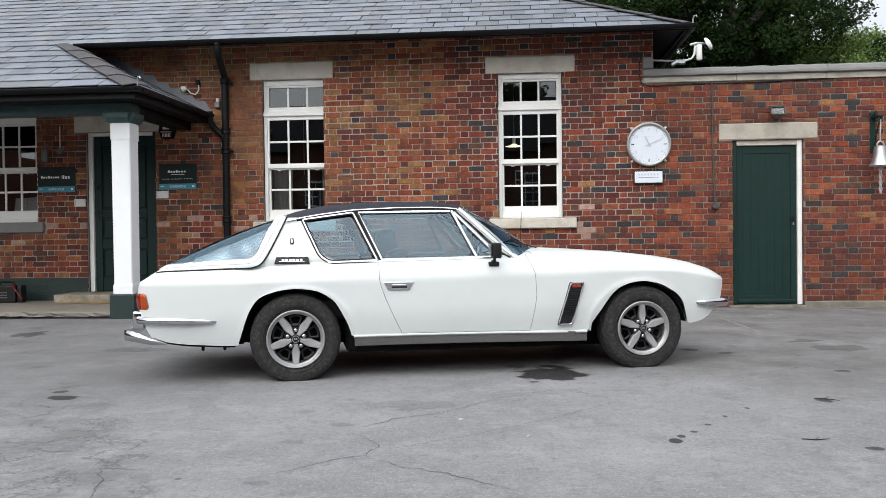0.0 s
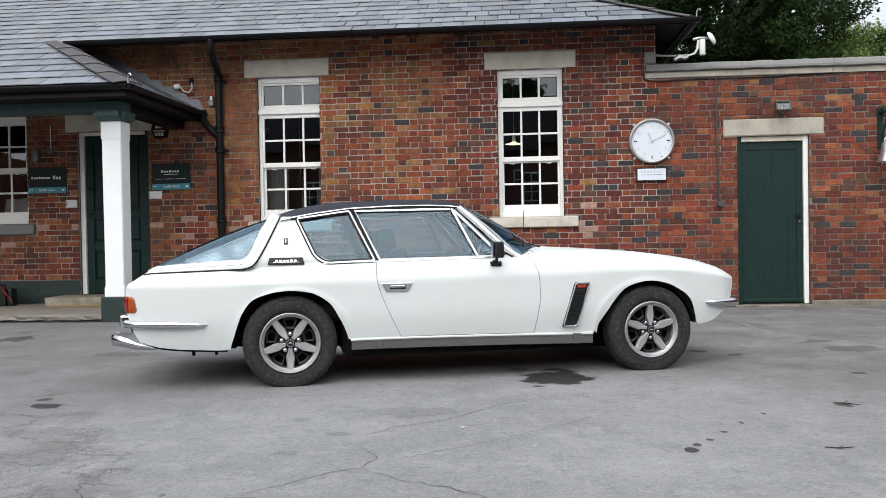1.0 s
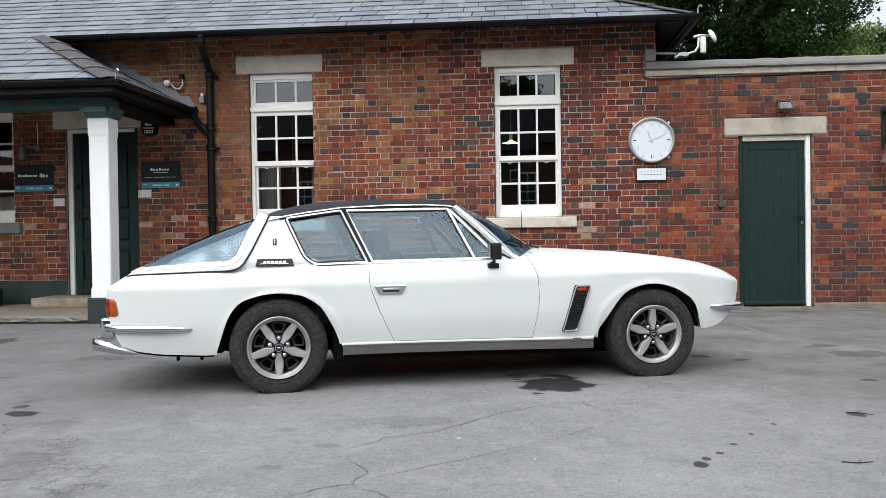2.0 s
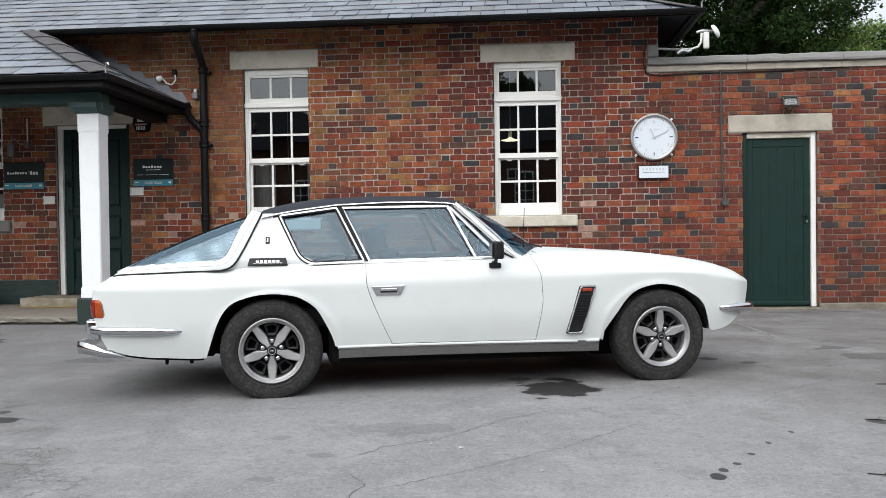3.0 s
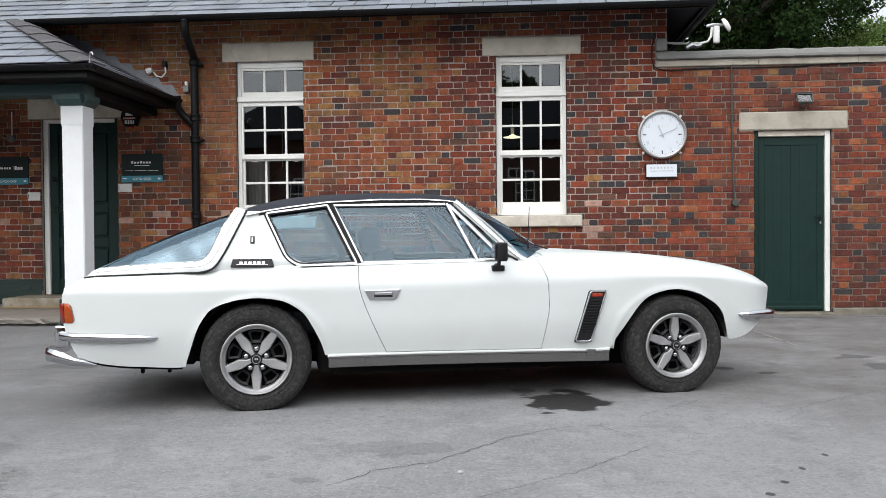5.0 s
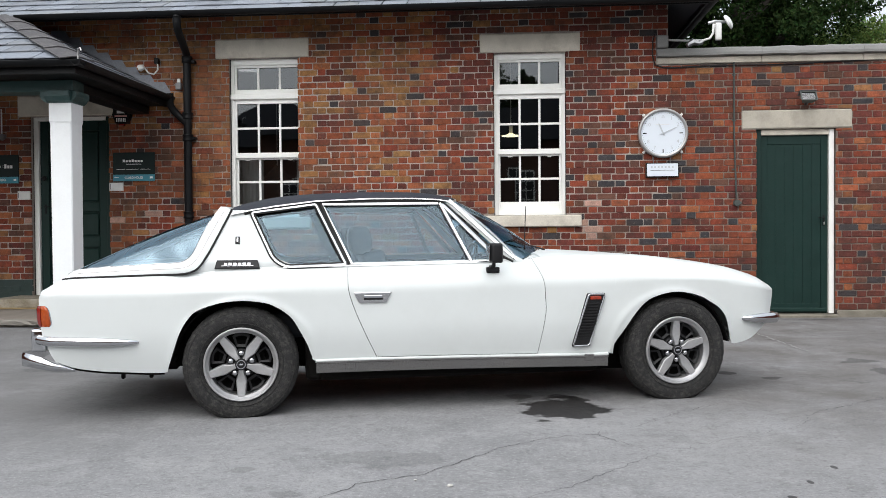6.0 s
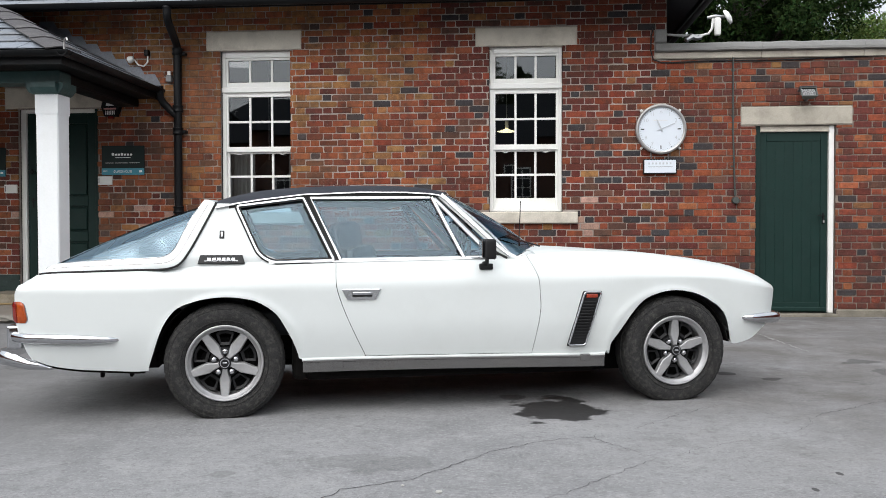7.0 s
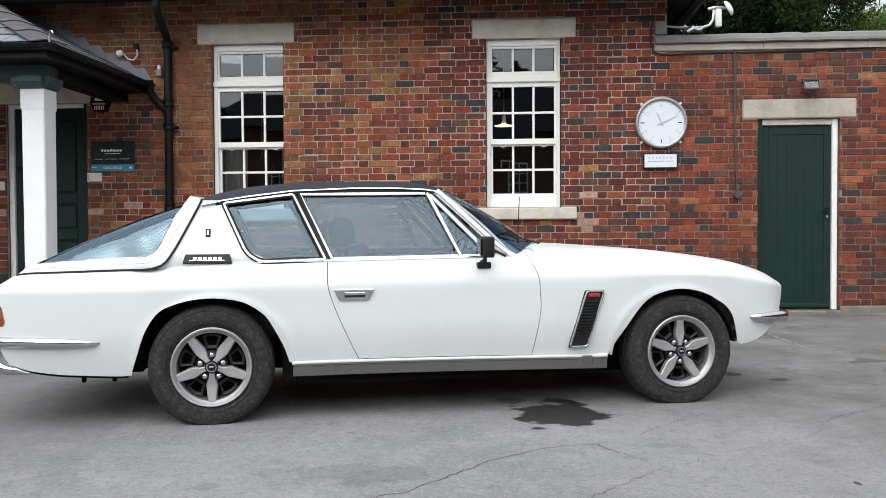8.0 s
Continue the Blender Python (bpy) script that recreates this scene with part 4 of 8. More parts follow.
crease = table([(-1.2, 0.718), (0.2, 0.713), (1.0, 0.718), (1.8, 0.736), (2.5, 0.752), (3.0, 0.735), (3.4, 0.66)])


def side(u, z):
    """v of the near flank."""
    v = VC - half_width(u)
    zc = crease(u)
    if z > zc:
        zt = max(top_side(u), zc + 0.03)
        r = min((z - zc) / (zt - zc), 1.0)
        v += lean_in(u) * (0.20 * r + 0.80 * r ** 2.0)
        if z > zt:
            v += (z - zt) * 0.365
    else:
        v += 0.045 * max(0, (0.52 - z) / 0.27) ** 1.6 + 0.012 * ((zc - z) / zc) ** 2
    # a slight flare round the wheel openings
    for cu in (0.02, 2.63):
        r = math.hypot((u - cu) / 1.12, z - 0.31)
        if z < 0.74:
            v -= 0.007 * math.exp(-((r - 0.365) / 0.022) ** 2)
    return v


def edge_point(edge, zb, zt, r):
    """The point of an edge u(z) at the share r of its height."""
    z = 0.5
    for _ in range(40):
        u = edge(z)
        z = 0.5 * z + 0.5 * (zb(u) + (zt(u) - zb(u)) * r)
    return edge(z)


def panel(uL, uR, zb, zt, nu, nz, far=False, thick=0.012, off=0.0):
    """A curved sheet of the flank between two edges u(z), from zb(u) up to zt(u)."""
    a, b = edge_point(uL, zb, zt, 0.0), edge_point(uR, zb, zt, 0.0)
    us = np.linspace(a, b, 600)
    zs = np.array([zb(u) for u in us])
    run = np.concatenate([[0], np.cumsum(np.hypot(np.diff(us), 0.7 * np.diff(zs)))])
    shares = (np.interp(np.linspace(0, run[-1], nu + 1), run, us) - a) / (b - a)
    rows = []
    for j in range(nz + 1):
        r = j / nz
        l_, r_ = edge_point(uL, zb, zt, r), edge_point(uR, zb, zt, r)
        row = []
        for s in shares:
            # the sheet's columns stand upright over the wheel openings and lean only at its ends
            base = a + (b - a) * s
            u = base + (l_ - a) * max(0.0, 1 - s * 6) + (r_ - b) * max(0.0, 1 - (1 - s) * 6)
            z = zb(u) + (zt(u) - zb(u)) * r
            v = side(u, z) + off
            row.append(Vector((u, 2 * VC - v if far else v, z)))
        rows.append(row)
    bm = grid(rows, flip=far)
    thicken(bm, thick)
    return bm


door_rear = table([(0.30, 0.786), (0.326, 0.776), (0.45, 0.716), (0.592, 0.654), (0.70, 0.618), (0.763, 0.611), (0.87, 0.616)])
door_front = table([(0.30, 1.752), (0.321, 1.757), (0.551, 1.799), (0.65, 1.799), (0.744, 1.792), (0.80, 1.775), (0.88, 1.742)])
tail_edge = table([(0.28, -0.95), (0.307, -0.985), (0.354, -1.026), (0.432, -1.062), (0.542, -1.097), (0.667, -1.104), (0.719, -1.094), (0.77, -1.03), (0.82, -0.95)])
nose_edge = table([(0.33, 3.06), (0.357, 3.203), (0.413, 3.278), (0.44, 3.316), (0.508, 3.376), (0.543, 3.390), (0.612, 3.409), (0.675, 3.416), (0.70, 3.415), (0.76, 3.41), (0.9, 3.41)])


def tail_wing(z):
    return tail_edge(min(max(z, 0.50), 0.72))


def nose_wing(z):
    return nose_edge(min(max(z, 0.51), 0.70))



GAP = 0.0019
for far in (False, True):
    shell = part("rear_quarter", panel(tail_wing, lambda z: door_rear(z) - GAP, bottom, top_side, 150, 22, far, 0.005), M_CAR, car, smooth=35, local=True)
    dr = part("door", panel(lambda z: door_rear(z) + GAP, lambda z: door_front(z) - GAP, lambda u: bottom(u) + 0.007, top_side, 24, 22, far), M_CAR, car, smooth=35, local=True)
    part("front_wing", panel(lambda z: door_front(z) + GAP, nose_wing, bottom, top_side, 140, 22, far, 0.005), M_CAR, car, smooth=35, local=True)
    part("door_backing", panel(lambda z: door_rear(z) - 0.03, lambda z: door_rear(z) + 0.03, lambda u: 0.33, top_side, 3, 14, far, 0.004, 0.016), M_SEAM, car, local=True)
    part("door_backing", panel(lambda z: door_front(z) - 0.03, lambda z: door_front(z) + 0.03, lambda u: 0.33, top_side, 3, 14, far, 0.004, 0.016), M_SEAM, car, local=True)
    if not far:
        near_door = dr

# tail and nose: sheets from side to side
def end_sheet(edge, z0, z1, bulge, nv=24, nz=16):
    rows = []
    for j in range(nz + 1):
        z = z0 + (z1 - z0) * j / nz
        u0 = edge(z)
        v0 = side(u0, z)
        rows.append([Vector((u0 + bulge * math.sin(math.pi * i / nv) ** 0.6, v0 + (2 * (VC - v0)) * i / nv, z)) for i in range(nv + 1)])
    bm = grid(rows, flip=bulge < 0)
    return thicken(bm, 0.01)


part("tail_panel", end_sheet(tail_edge, 0.31, 0.812, -0.05), M_CAR, car, smooth=40, local=True)
part("nose_panel", end_sheet(nose_edge, 0.335, 0.705, 0.04), M_CAR, car, smooth=40, local=True)

# bonnet
rows = []
for i in range(41):
    u = 1.80 + (3.412 - 1.80) * i / 40
    zs, zm = top_side(u), top_mid(u)
    v0 = side(u, zs)
    row = []
    for k in range(25):
        s = k / 24
        c = 1 - abs(2 * s - 1)
        zz = zs + (zm - zs) * (1 - (1 - c) ** 2.4) + 0.012 * math.exp(-((c - 0.12) / 0.07) ** 2)
        row.append(Vector((u + (0.035 * math.sin(math.pi * s) if i == 40 else 0), v0 + 2 * (VC - v0) * s, zz)))
    rows.append(row)
bm = grid(rows, flip=True)
thicken(bm, 0.01)
part("bonnet", bm, M_CAR, car, smooth=40, local=True)
# cowl below the windscreen
rows = []
for i in range(7):
    row = []
    for k in range(25):
        s = k / 24
        c = 1 - abs(2 * s - 1)
        uu = 1.63 + 0.185 * i / 6
        v0 = side(uu, top_side(uu))
        row.append(Vector((uu, v0 + 2 * (VC - v0) * s, top_side(uu) - 0.004 + (top_mid(uu) - top_side(uu)) * (1 - (1 - c) ** 2.4))))
    rows.append(row)
part("cowl", grid(rows, flip=True), M_CAR, car, smooth=40, local=True)

# greenhouse: rear pillar, glass and bright trim, in u and z on the flank
def on_side(u, z, off=0.0, far=False):
    v = VC - 0.87 + 0.085 + (z - 0.866) * 0.365 + off
    return Vector((u, 2 * VC - v if far else v, z))


def ribbon(pts, width, thick, off, far=False, closed=False):
    """A flat strip along a line on the flank, proud of it."""
    P = [Vector(p) for p in pts]
    n = len(P)
    bm = bmesh.new()
    rings = []
    for i, p in enumerate(P):
        a = P[(i - 1) % n] if closed or i else P[i]
        b = P[(i + 1) % n] if closed or i < n - 1 else P[i]
        d = (b - a).normalized()
        nrm = Vector((-d.y, d.x))
        ring = []
        for w, o in ((-1, 0.0), (-1, -0.7), (-0.6, -1.0), (0.6, -1.0), (1, -0.7), (1, 0.0)):
            q = p + nrm * w * width / 2
            ring.append(bm.verts.new(on_side(q.x, q.y, off + thick * o, far)))
        rings.append(ring)
    pairs = list(zip(rings, rings[1:])) + ([(rings[-1], rings[0])] if closed else [])
    for a, b in pairs:
        for k in range(6):
            j = (k + 1) % 6
            bm.faces.new((a[k], a[j], b[j], b[k]))
    if not closed:
        bm.faces.new(rings[0]); bm.faces.new(rings[-1][::-1])
    bmesh.ops.recalc_face_normals(bm, faces=bm.faces[:])
    return bm


def flat_pane(pts, off, far=False):
    bm = bmesh.new()
    vs = [bm.verts.new(on_side(u, z, off, far)) for u, z in pts]
    bm.faces.new(vs[::-1] if far else vs)
    return bm


def rounded(pts, r=0.04, n=5):
    """Rounds a polygon's corners."""
    out = []
    P = [Vector(p) for p in pts]
    for i, p in enumerate(P):
        a, b = P[i - 1], P[(i + 1) % len(P)]
        ri = r[i] if isinstance(r, (list, tuple)) else r
        ra = min(ri, (a - p).length * 0.45, (b - p).length * 0.45)
        s, e = p + (a - p).normalized() * ra, p + (b - p).normalized() * ra
        for k in range(n + 1):
            t = k / n
            out.append(tuple((1 - t) ** 2 * s + 2 * t * (1 - t) * p + t * t * e))
    return out


QWIN = [(0.257, 0.858), (0.604, 0.868), (0.436, 1.226), (0.062, 1.176), (0.185, 0.904)]
QROUND = (0.11, 0.012, 0.012, 0.016, 0.11)
DWIN = [(0.640, 0.872), (1.346, 0.880), (1.179, 1.233), (0.478, 1.225)]
VENT = [(1.368, 0.881), (1.490, 0.884), (1.470, 0.910), (1.212, 1.219)]
for far in (False, True):
    # rear pillar: a white panel between the hatch seal and the quarter window
    rows = []
    for j in range(17):
        t = j / 16
        z = 0.82 + (1.190 - 0.82) * t
        uL = float(np.interp(z, [0.82, 0.826, 0.843, 0.866, 0.905, 0.979, 1.146, 1.196], [-0.37, -0.303, -0.256, -0.228, -0.201, -0.159, -0.075, -0.052]))
        uR = float(np.interp(z, [0.82, 0.858, 0.904, 1.167, 1.20], [0.31, 0.257, 0.185, 0.065, 0.055]))
        f = ease(t / 0.3)
        row = []
        for k in range(13):
            u = uL + (uR - uL) * k / 12
            zz = max(z, top_side(u) - 0.003 + (z - 0.82) * 0.9)
            zz = zz + (z - zz) * ease(t / 0.4)
            p = on_side(u, zz, 0.0)
            v = side(u, top_side(u)) * (1 - f) + p.y * f
            row.append(Vector((u, 2 * VC - v if far else v, zz)))
        rows.append(row)
    bm = grid(rows, flip=far)
    thicken(bm, 0.012)
    part("rear_pillar", bm, M_CAR, car, smooth=40, local=True)
    part("belt_rail", ribbon([(0.2, 0.859), (0.6, 0.862), (1.2, 0.868), (1.66, 0.874)], 0.03, 0.012, 0.012, far), M_CAR, car, smooth=30, local=True)
    part("belt_trim", ribbon([(0.24, 0.854), (0.6, 0.860), (1.2, 0.868), (1.50, 0.874)], 0.011, 0.008, -0.003, far), M_TRIM, car, smooth=30, local=True)
    part("quarter_glass", flat_pane(rounded(QWIN, QROUND), 0.012, far), M_CARGLASS, car, local=True)
    part("quarter_seal", ribbon(rounded(QWIN, QROUND), 0.030, 0.008, -0.003, far, True), M_SEAM, car, local=True)
    part("quarter_trim", ribbon(rounded(QWIN, QROUND), 0.015, 0.012, -0.005, far, True), M_TRIM, car, smooth=30, local=True)
    part("door_glass", flat_pane(DWIN, 0.012, far), M_CARGLASS, car, local=True)
    part("door_window_trim", ribbon([DWIN[0], DWIN[3], DWIN[2]], 0.022, 0.014, 0.006, far), M_TRIM, car, smooth=30, local=True)
    part("vent_glass", flat_pane(VENT, 0.012, far), M_CARGLASS, car, local=True)
    part("vent_post", ribbon([(1.362, 0.872), (1.19, 1.235)], 0.024, 0.016, 0.006, far), M_TRIM, car, smooth=30, local=True)
    part("pillar_backing", ribbon([(0.628, 0.862), (0.472, 1.222), (0.466, 1.236)], 0.06, 0.006, 0.022, far), M_SEAM, car, local=True)
    part("door_seal", ribbon([(0.626, 0.866), (0.468, 1.222), (0.460, 1.238), (0.9, 1.247), (1.21, 1.238), (1.52, 0.925), (1.62, 0.872)], 0.013, 0.010, 0.002, far), M_SEAM, car, local=True)
    part("window_surround", ribbon([(1.209, 1.226), (1.505, 0.912), (1.55, 0.872)], 0.030, 0.014, 0.006, far), M_TRIM, car, smooth=30, local=True)
    part("front_pillar", ribbon([(1.245, 1.245), (1.40, 1.10), (1.60, 0.905), (1.68, 0.862)], 0.040, 0.014, 0.010, far), M_CAR, car, smooth=30, local=True)
    part("drip_rail", ribbon([(-0.055, 1.166), (0.06, 1.190), (0.20, 1.213), (0.439, 1.244), (0.765, 1.259), (1.026, 1.260), (1.18, 1.253), (1.235, 1.245), (1.262, 1.228), (1.40, 1.095), (1.56, 0.945), (1.635, 0.882)], 0.011, 0.02, 0.0, far), M_TRIM, car, smooth=30, local=True)
    part("drip_shadow", ribbon([(0.02, 1.168), (0.20, 1.198), (0.439, 1.229), (0.765, 1.245), (1.026, 1.246), (1.18, 1.240)], 0.014, 0.01, 0.006, far), M_SEAM, car, local=True)

# vinyl roof
rail = table([(-0.065, 1.172), (0.06, 1.196), (0.20, 1.219), (0.439, 1.250), (0.765, 1.265), (1.026, 1.266), (1.18, 1.259), (1.27, 1.245)])
crown = table([(-0.06, 1.222), (0.05, 1.255), (0.24, 1.291), (0.54, 1.313), (0.83, 1.321), (1.11, 1.318), (1.25, 1.303), (1.38, 1.278)])
rows = []
for i in range(31):
    t = i / 30
    row = []
    for k in range(33):
        s = k / 32
        c = 1 - abs(2 * s - 1)
        ue, um = -0.065 + 1.33 * t, -0.05 + 1.42 * t
        w_ = math.sin(c * math.pi / 2)
        u = ue + (um - ue) * w_
        e = on_side(ue, rail(ue))
        v = e.y + 2 * (VC - e.y) * s
        z = rail(ue) + (crown(um) - rail(ue)) * (1 - (1 - c) ** 3.2)
        row.append(Vector((u, v, z)))
    rows.append(row)
bm = grid(rows, flip=True)
thicken(bm, 0.015)
part("roof", bm, M_VINYL, car, "black vinyl roof covering", smooth=50, local=True)

# windscreen
rows_g = []
for j in range(9):
    r = j / 8
    row = []
    for k in range(25):
        s = k / 24
        c = 1 - abs(2 * s - 1)
        w_ = 1 - (1 - c) ** 2.2
        top = Vector((1.272 + 0.10 * w_, 0, 1.238 + 0.038 * w_))
        low = Vector((1.665 + 0.30 * w_, 0, 0.872 + 0.062 * w_))
        p = top.lerp(low, r)
        e = on_side(p.x, p.z, 0.01).y
        row.append(Vector((p.x + 0.012 * math.sin(math.pi * r), e + 2 * (VC - e) * s, p.z + 0.012 * math.sin(math.pi * r))))
    rows_g.append(row)
part("windscreen", grid(rows_g, flip=True), M_CARGLASS, car, smooth=60, local=True)
for name, line, rad, m in (("windscreen_trim", rows_g[-1], 0.009, M_TRIM), ("windscreen_trim", rows_g[0], 0.008, M_TRIM), ("windscreen_trim", [r[0] for r in rows_g], 0.009, M_TRIM), ("windscreen_trim", [r[-1] for r in rows_g], 0.009, M_TRIM)):
    part(name, tube(line, rad, 6), m, car, smooth=60, local=True)

# rear hatch: a wrapped glass in a white frame
def along(points):
    """A smooth line, run through by the share of its length."""
    xs, ys = curve_of(points)
    run = np.concatenate([[0], np.cumsum(np.hypot(np.diff(xs), np.diff(ys)))])
    run /= run[-1]
    return lambda r: (float(np.interp(r, run, xs)), float(np.interp(r, run, ys)))


hatch_low = along([(-0.985, 0.800), (-0.923, 0.808), (-0.78, 0.812), (-0.642, 0.816), (-0.502, 0.820), (-0.36, 0.823), (-0.303, 0.828), (-0.256, 0.843), (-0.228, 0.866), (-0.201, 0.905), (-0.159, 0.979), (-0.075, 1.146), (-0.052, 1.196)])
glass_low = along([(-0.93, 0.846), (-0.833, 0.862), (-0.645, 0.874), (-0.505, 0.880), (-0.363, 0.888), (-0.32, 0.897), (-0.292, 0.914), (-0.264, 0.95), (-0.223, 1.04), (-0.167, 1.141), (-0.118, 1.213)])
BAND = 0.28


def hatch_point(r, th):
    P, G = hatch_low(r), glass_low(r)
    C = (-0.995 + 0.945 * r, 0.822 + 0.390 * r + 0.03 * math.sin(math.pi * r))
    f = ease((P[0] + 0.45) / 0.2)
    e = (side(P[0], min(P[1], top_side(P[0]))) + 0.002) * (1 - f) + on_side(P[0], P[1], -0.002).y * f
    q = min(th, math.pi - th)
    if q <= BAND:
        s, A, B = q / BAND, P, G
    else:
        s, A, B = 1 - (1 - (math.sin(q) - math.sin(BAND)) / (1 - math.sin(BAND))) ** 3.2, G, C
    return Vector((A[0] + (B[0] - A[0]) * s, VC - (VC - e) * math.cos(th), A[1] + (B[1] - A[1]) * s))


NR = 48
band_th = [0.0, 0.07, 0.14, 0.21, BAND]
glass_th = [BAND + (math.pi - 2 * BAND) * k / 24 for k in range(25)]
band2 = [math.pi - t for t in band_th[::-1]]


def hatch_sheet(rs, ths):
    return grid([[hatch_point(r, t) for t in ths] for r in rs], flip=True)


allr = [k / NR for k in range(NR + 1)]
bm = hatch_sheet(allr, band_th)
hatch_b = hatch_sheet(allr, band2)
merged(bm, hatch_b)
merged(bm, hatch_sheet([k / 30 * 0.07 for k in range(4)] + [0.07], glass_th))
merged(bm, hatch_sheet([0.93, 0.95, 0.975, 1.0], glass_th))
bmesh.ops.remove_doubles(bm, verts=bm.verts, dist=1e-4)
thicken(bm, 0.012)
hatch = part("hatch", bm, M_CAR, car, "white framed wrap-round rear hatch", smooth=40, local=True)
part("hatch_glass", hatch_sheet([0.07 + 0.86 * k / 40 for k in range(41)], glass_th), M_HATCHGLASS, hatch, smooth=60, local=True)
for sgn in (0, 1):
    line = [hatch_point(r, 0.0 if sgn == 0 else math.pi) for r in allr]
    part("hatch_seal", tube([p + Vector((0, -0.003 if sgn == 0 else 0.003, -0.001)) for p in line], 0.0062, 6), M_SEAM, hatch, smooth=60, local=True)
    line = [hatch_point(0.07 + 0.86 * k / 40, BAND if sgn == 0 else math.pi - BAND) for k in range(41)]
    part("glass_seal", tube(line, 0.0028, 6), M_TRIM, hatch, smooth=60, local=True)
for th in (0.14, math.pi - 0.14):
    part("frame_joint", tube([hatch_point(0.04 + 0.94 * k / 40, th) for k in range(41)], 0.0016, 5), M_SILL, hatch, local=True)
part("top_seal", tube([hatch_point(0.93, t) for t in glass_th], 0.005, 6), M_SEAM, hatch, smooth=60, local=True)
part("rear_parcel_floor", box(-0.95, 0.2, 0.16, 2 * VC - 0.16, 0.66, 0.69), M_LEATHER, car, local=True)

# sills, underbody, wheel wells
for far in (False, True):
    def sx(a):
        return 2 * VC - a if far else a
    bm = bmesh.new()
    rows = []
    for u in [0.425 + (2.20 - 0.425) * k / 20 for k in range(21)]:
        zt = bottom(u) - 0.008
        prof = [(0.03, zt), (-0.016, zt - 0.001), (-0.016, zt - 0.010), (-0.006, zt - 0.014), (-0.004, zt - 0.066), (0.012, zt - 0.072), (0.05, zt - 0.07)]
        rows.append([Vector((u, sx(VC - half_width(u) + 0.02 + p), z)) for p, z in prof])
    grid(rows, bm, flip=not far)
    rows = []
    for u in [0.42 + (2.205 - 0.42) * k / 20 for k in range(21)]:
        v, zt = side(u, 0.33), bottom(u) + 0.004
        rows.append([Vector((u, sx(v + p), z)) for p, z in ((0.02, zt), (-0.004, zt - 0.001), (-0.009, zt - 0.007), (-0.008, zt - 0.016), (0.012, zt - 0.020))])
    part("rocker_rail", grid(rows, flip=not far), M_CAR, car, smooth=40, local=True)
    sill = part("sill", bm, M_SILL, car, "brushed metal sill cover", smooth=30, local=True)
    for u in (0.62, 2.08):
        part("jacking_cover", box(u - 0.03, u + 0.03, min(sx(-0.022), sx(0.0)) - 0.0, max(sx(-0.022), sx(0.0)), 0.262, 0.302, 0.004), M_SILL, sill, local=True)
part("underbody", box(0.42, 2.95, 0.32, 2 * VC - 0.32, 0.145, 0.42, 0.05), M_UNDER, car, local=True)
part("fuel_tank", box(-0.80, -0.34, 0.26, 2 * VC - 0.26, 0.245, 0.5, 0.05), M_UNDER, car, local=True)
# two blocks added to shut out the bright gap beside the rear wheel
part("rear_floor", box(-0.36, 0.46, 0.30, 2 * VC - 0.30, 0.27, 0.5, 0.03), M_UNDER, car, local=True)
part("gap_block", box(0.37, 0.46, 0.09, 2 * VC - 0.09, 0.185, 0.44, 0.02), M_UNDER, car, local=True)
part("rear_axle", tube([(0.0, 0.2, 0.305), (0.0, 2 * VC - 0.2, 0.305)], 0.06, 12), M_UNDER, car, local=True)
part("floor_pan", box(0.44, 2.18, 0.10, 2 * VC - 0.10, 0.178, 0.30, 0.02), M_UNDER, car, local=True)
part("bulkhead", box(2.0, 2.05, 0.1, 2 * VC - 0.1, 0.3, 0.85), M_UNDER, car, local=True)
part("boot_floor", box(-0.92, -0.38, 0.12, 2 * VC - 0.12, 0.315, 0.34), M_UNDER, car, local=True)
for cu in (0.02, 2.63):
    for far in (False, True):
        bm = bmesh.new()
        prof = []
        for k in range(17):
            a = math.pi * k / 16
            # the liner ends above the skirt at the car's two ends
            end = (math.cos(a) > 0) == (cu < 1)
            prof.append((cu - 0.415 * math.cos(a), max(0.28 + 0.40 * math.sin(a), 0.345 if end else 0.28)))
        y0, y1 = (0.0, 0.42) if not far else (2 * VC - 0.42, 2 * VC)
        y0, y1 = y0 + (0.06 if not far else 0), y1 - (0.06 if far else 0)
        grid([[Vector((u, y, z)) for u, z in prof] for y in (y0, y1)], bm)
        back = [bm.verts.new((u, y1 if not far else y0, z)) for u, z in prof]
        bm.faces.new(back)
        thicken(bm, 0.006)
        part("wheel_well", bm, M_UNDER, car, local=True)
# dark bars added as underbody edge and shadow line below the rear skirt
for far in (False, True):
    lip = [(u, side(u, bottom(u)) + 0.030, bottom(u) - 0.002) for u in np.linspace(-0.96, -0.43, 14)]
    part("skirt_shade_bar", tube([(u, 2 * VC - v if far else v, z) for u, v, z in lip], 0.014, 8), M_UNDER, car, smooth=60, local=True)
for u in (-0.525, -0.68):
    part("exhaust_hanger", box(u, u + 0.022, 0.15, 0.18, 0.222, 0.31, 0.006), M_UNDER, car, local=True)
part("exhaust_pipe", tube([(2.0, 0.5, 0.2), (-0.3, 0.5, 0.25), (-0.9, 0.6, 0.31)], 0.025, 10), M_UNDER, car, smooth=60, local=True)


# wheels
def thing_part(name):
    ob = new(name)
    ob.parent = car
    return ob


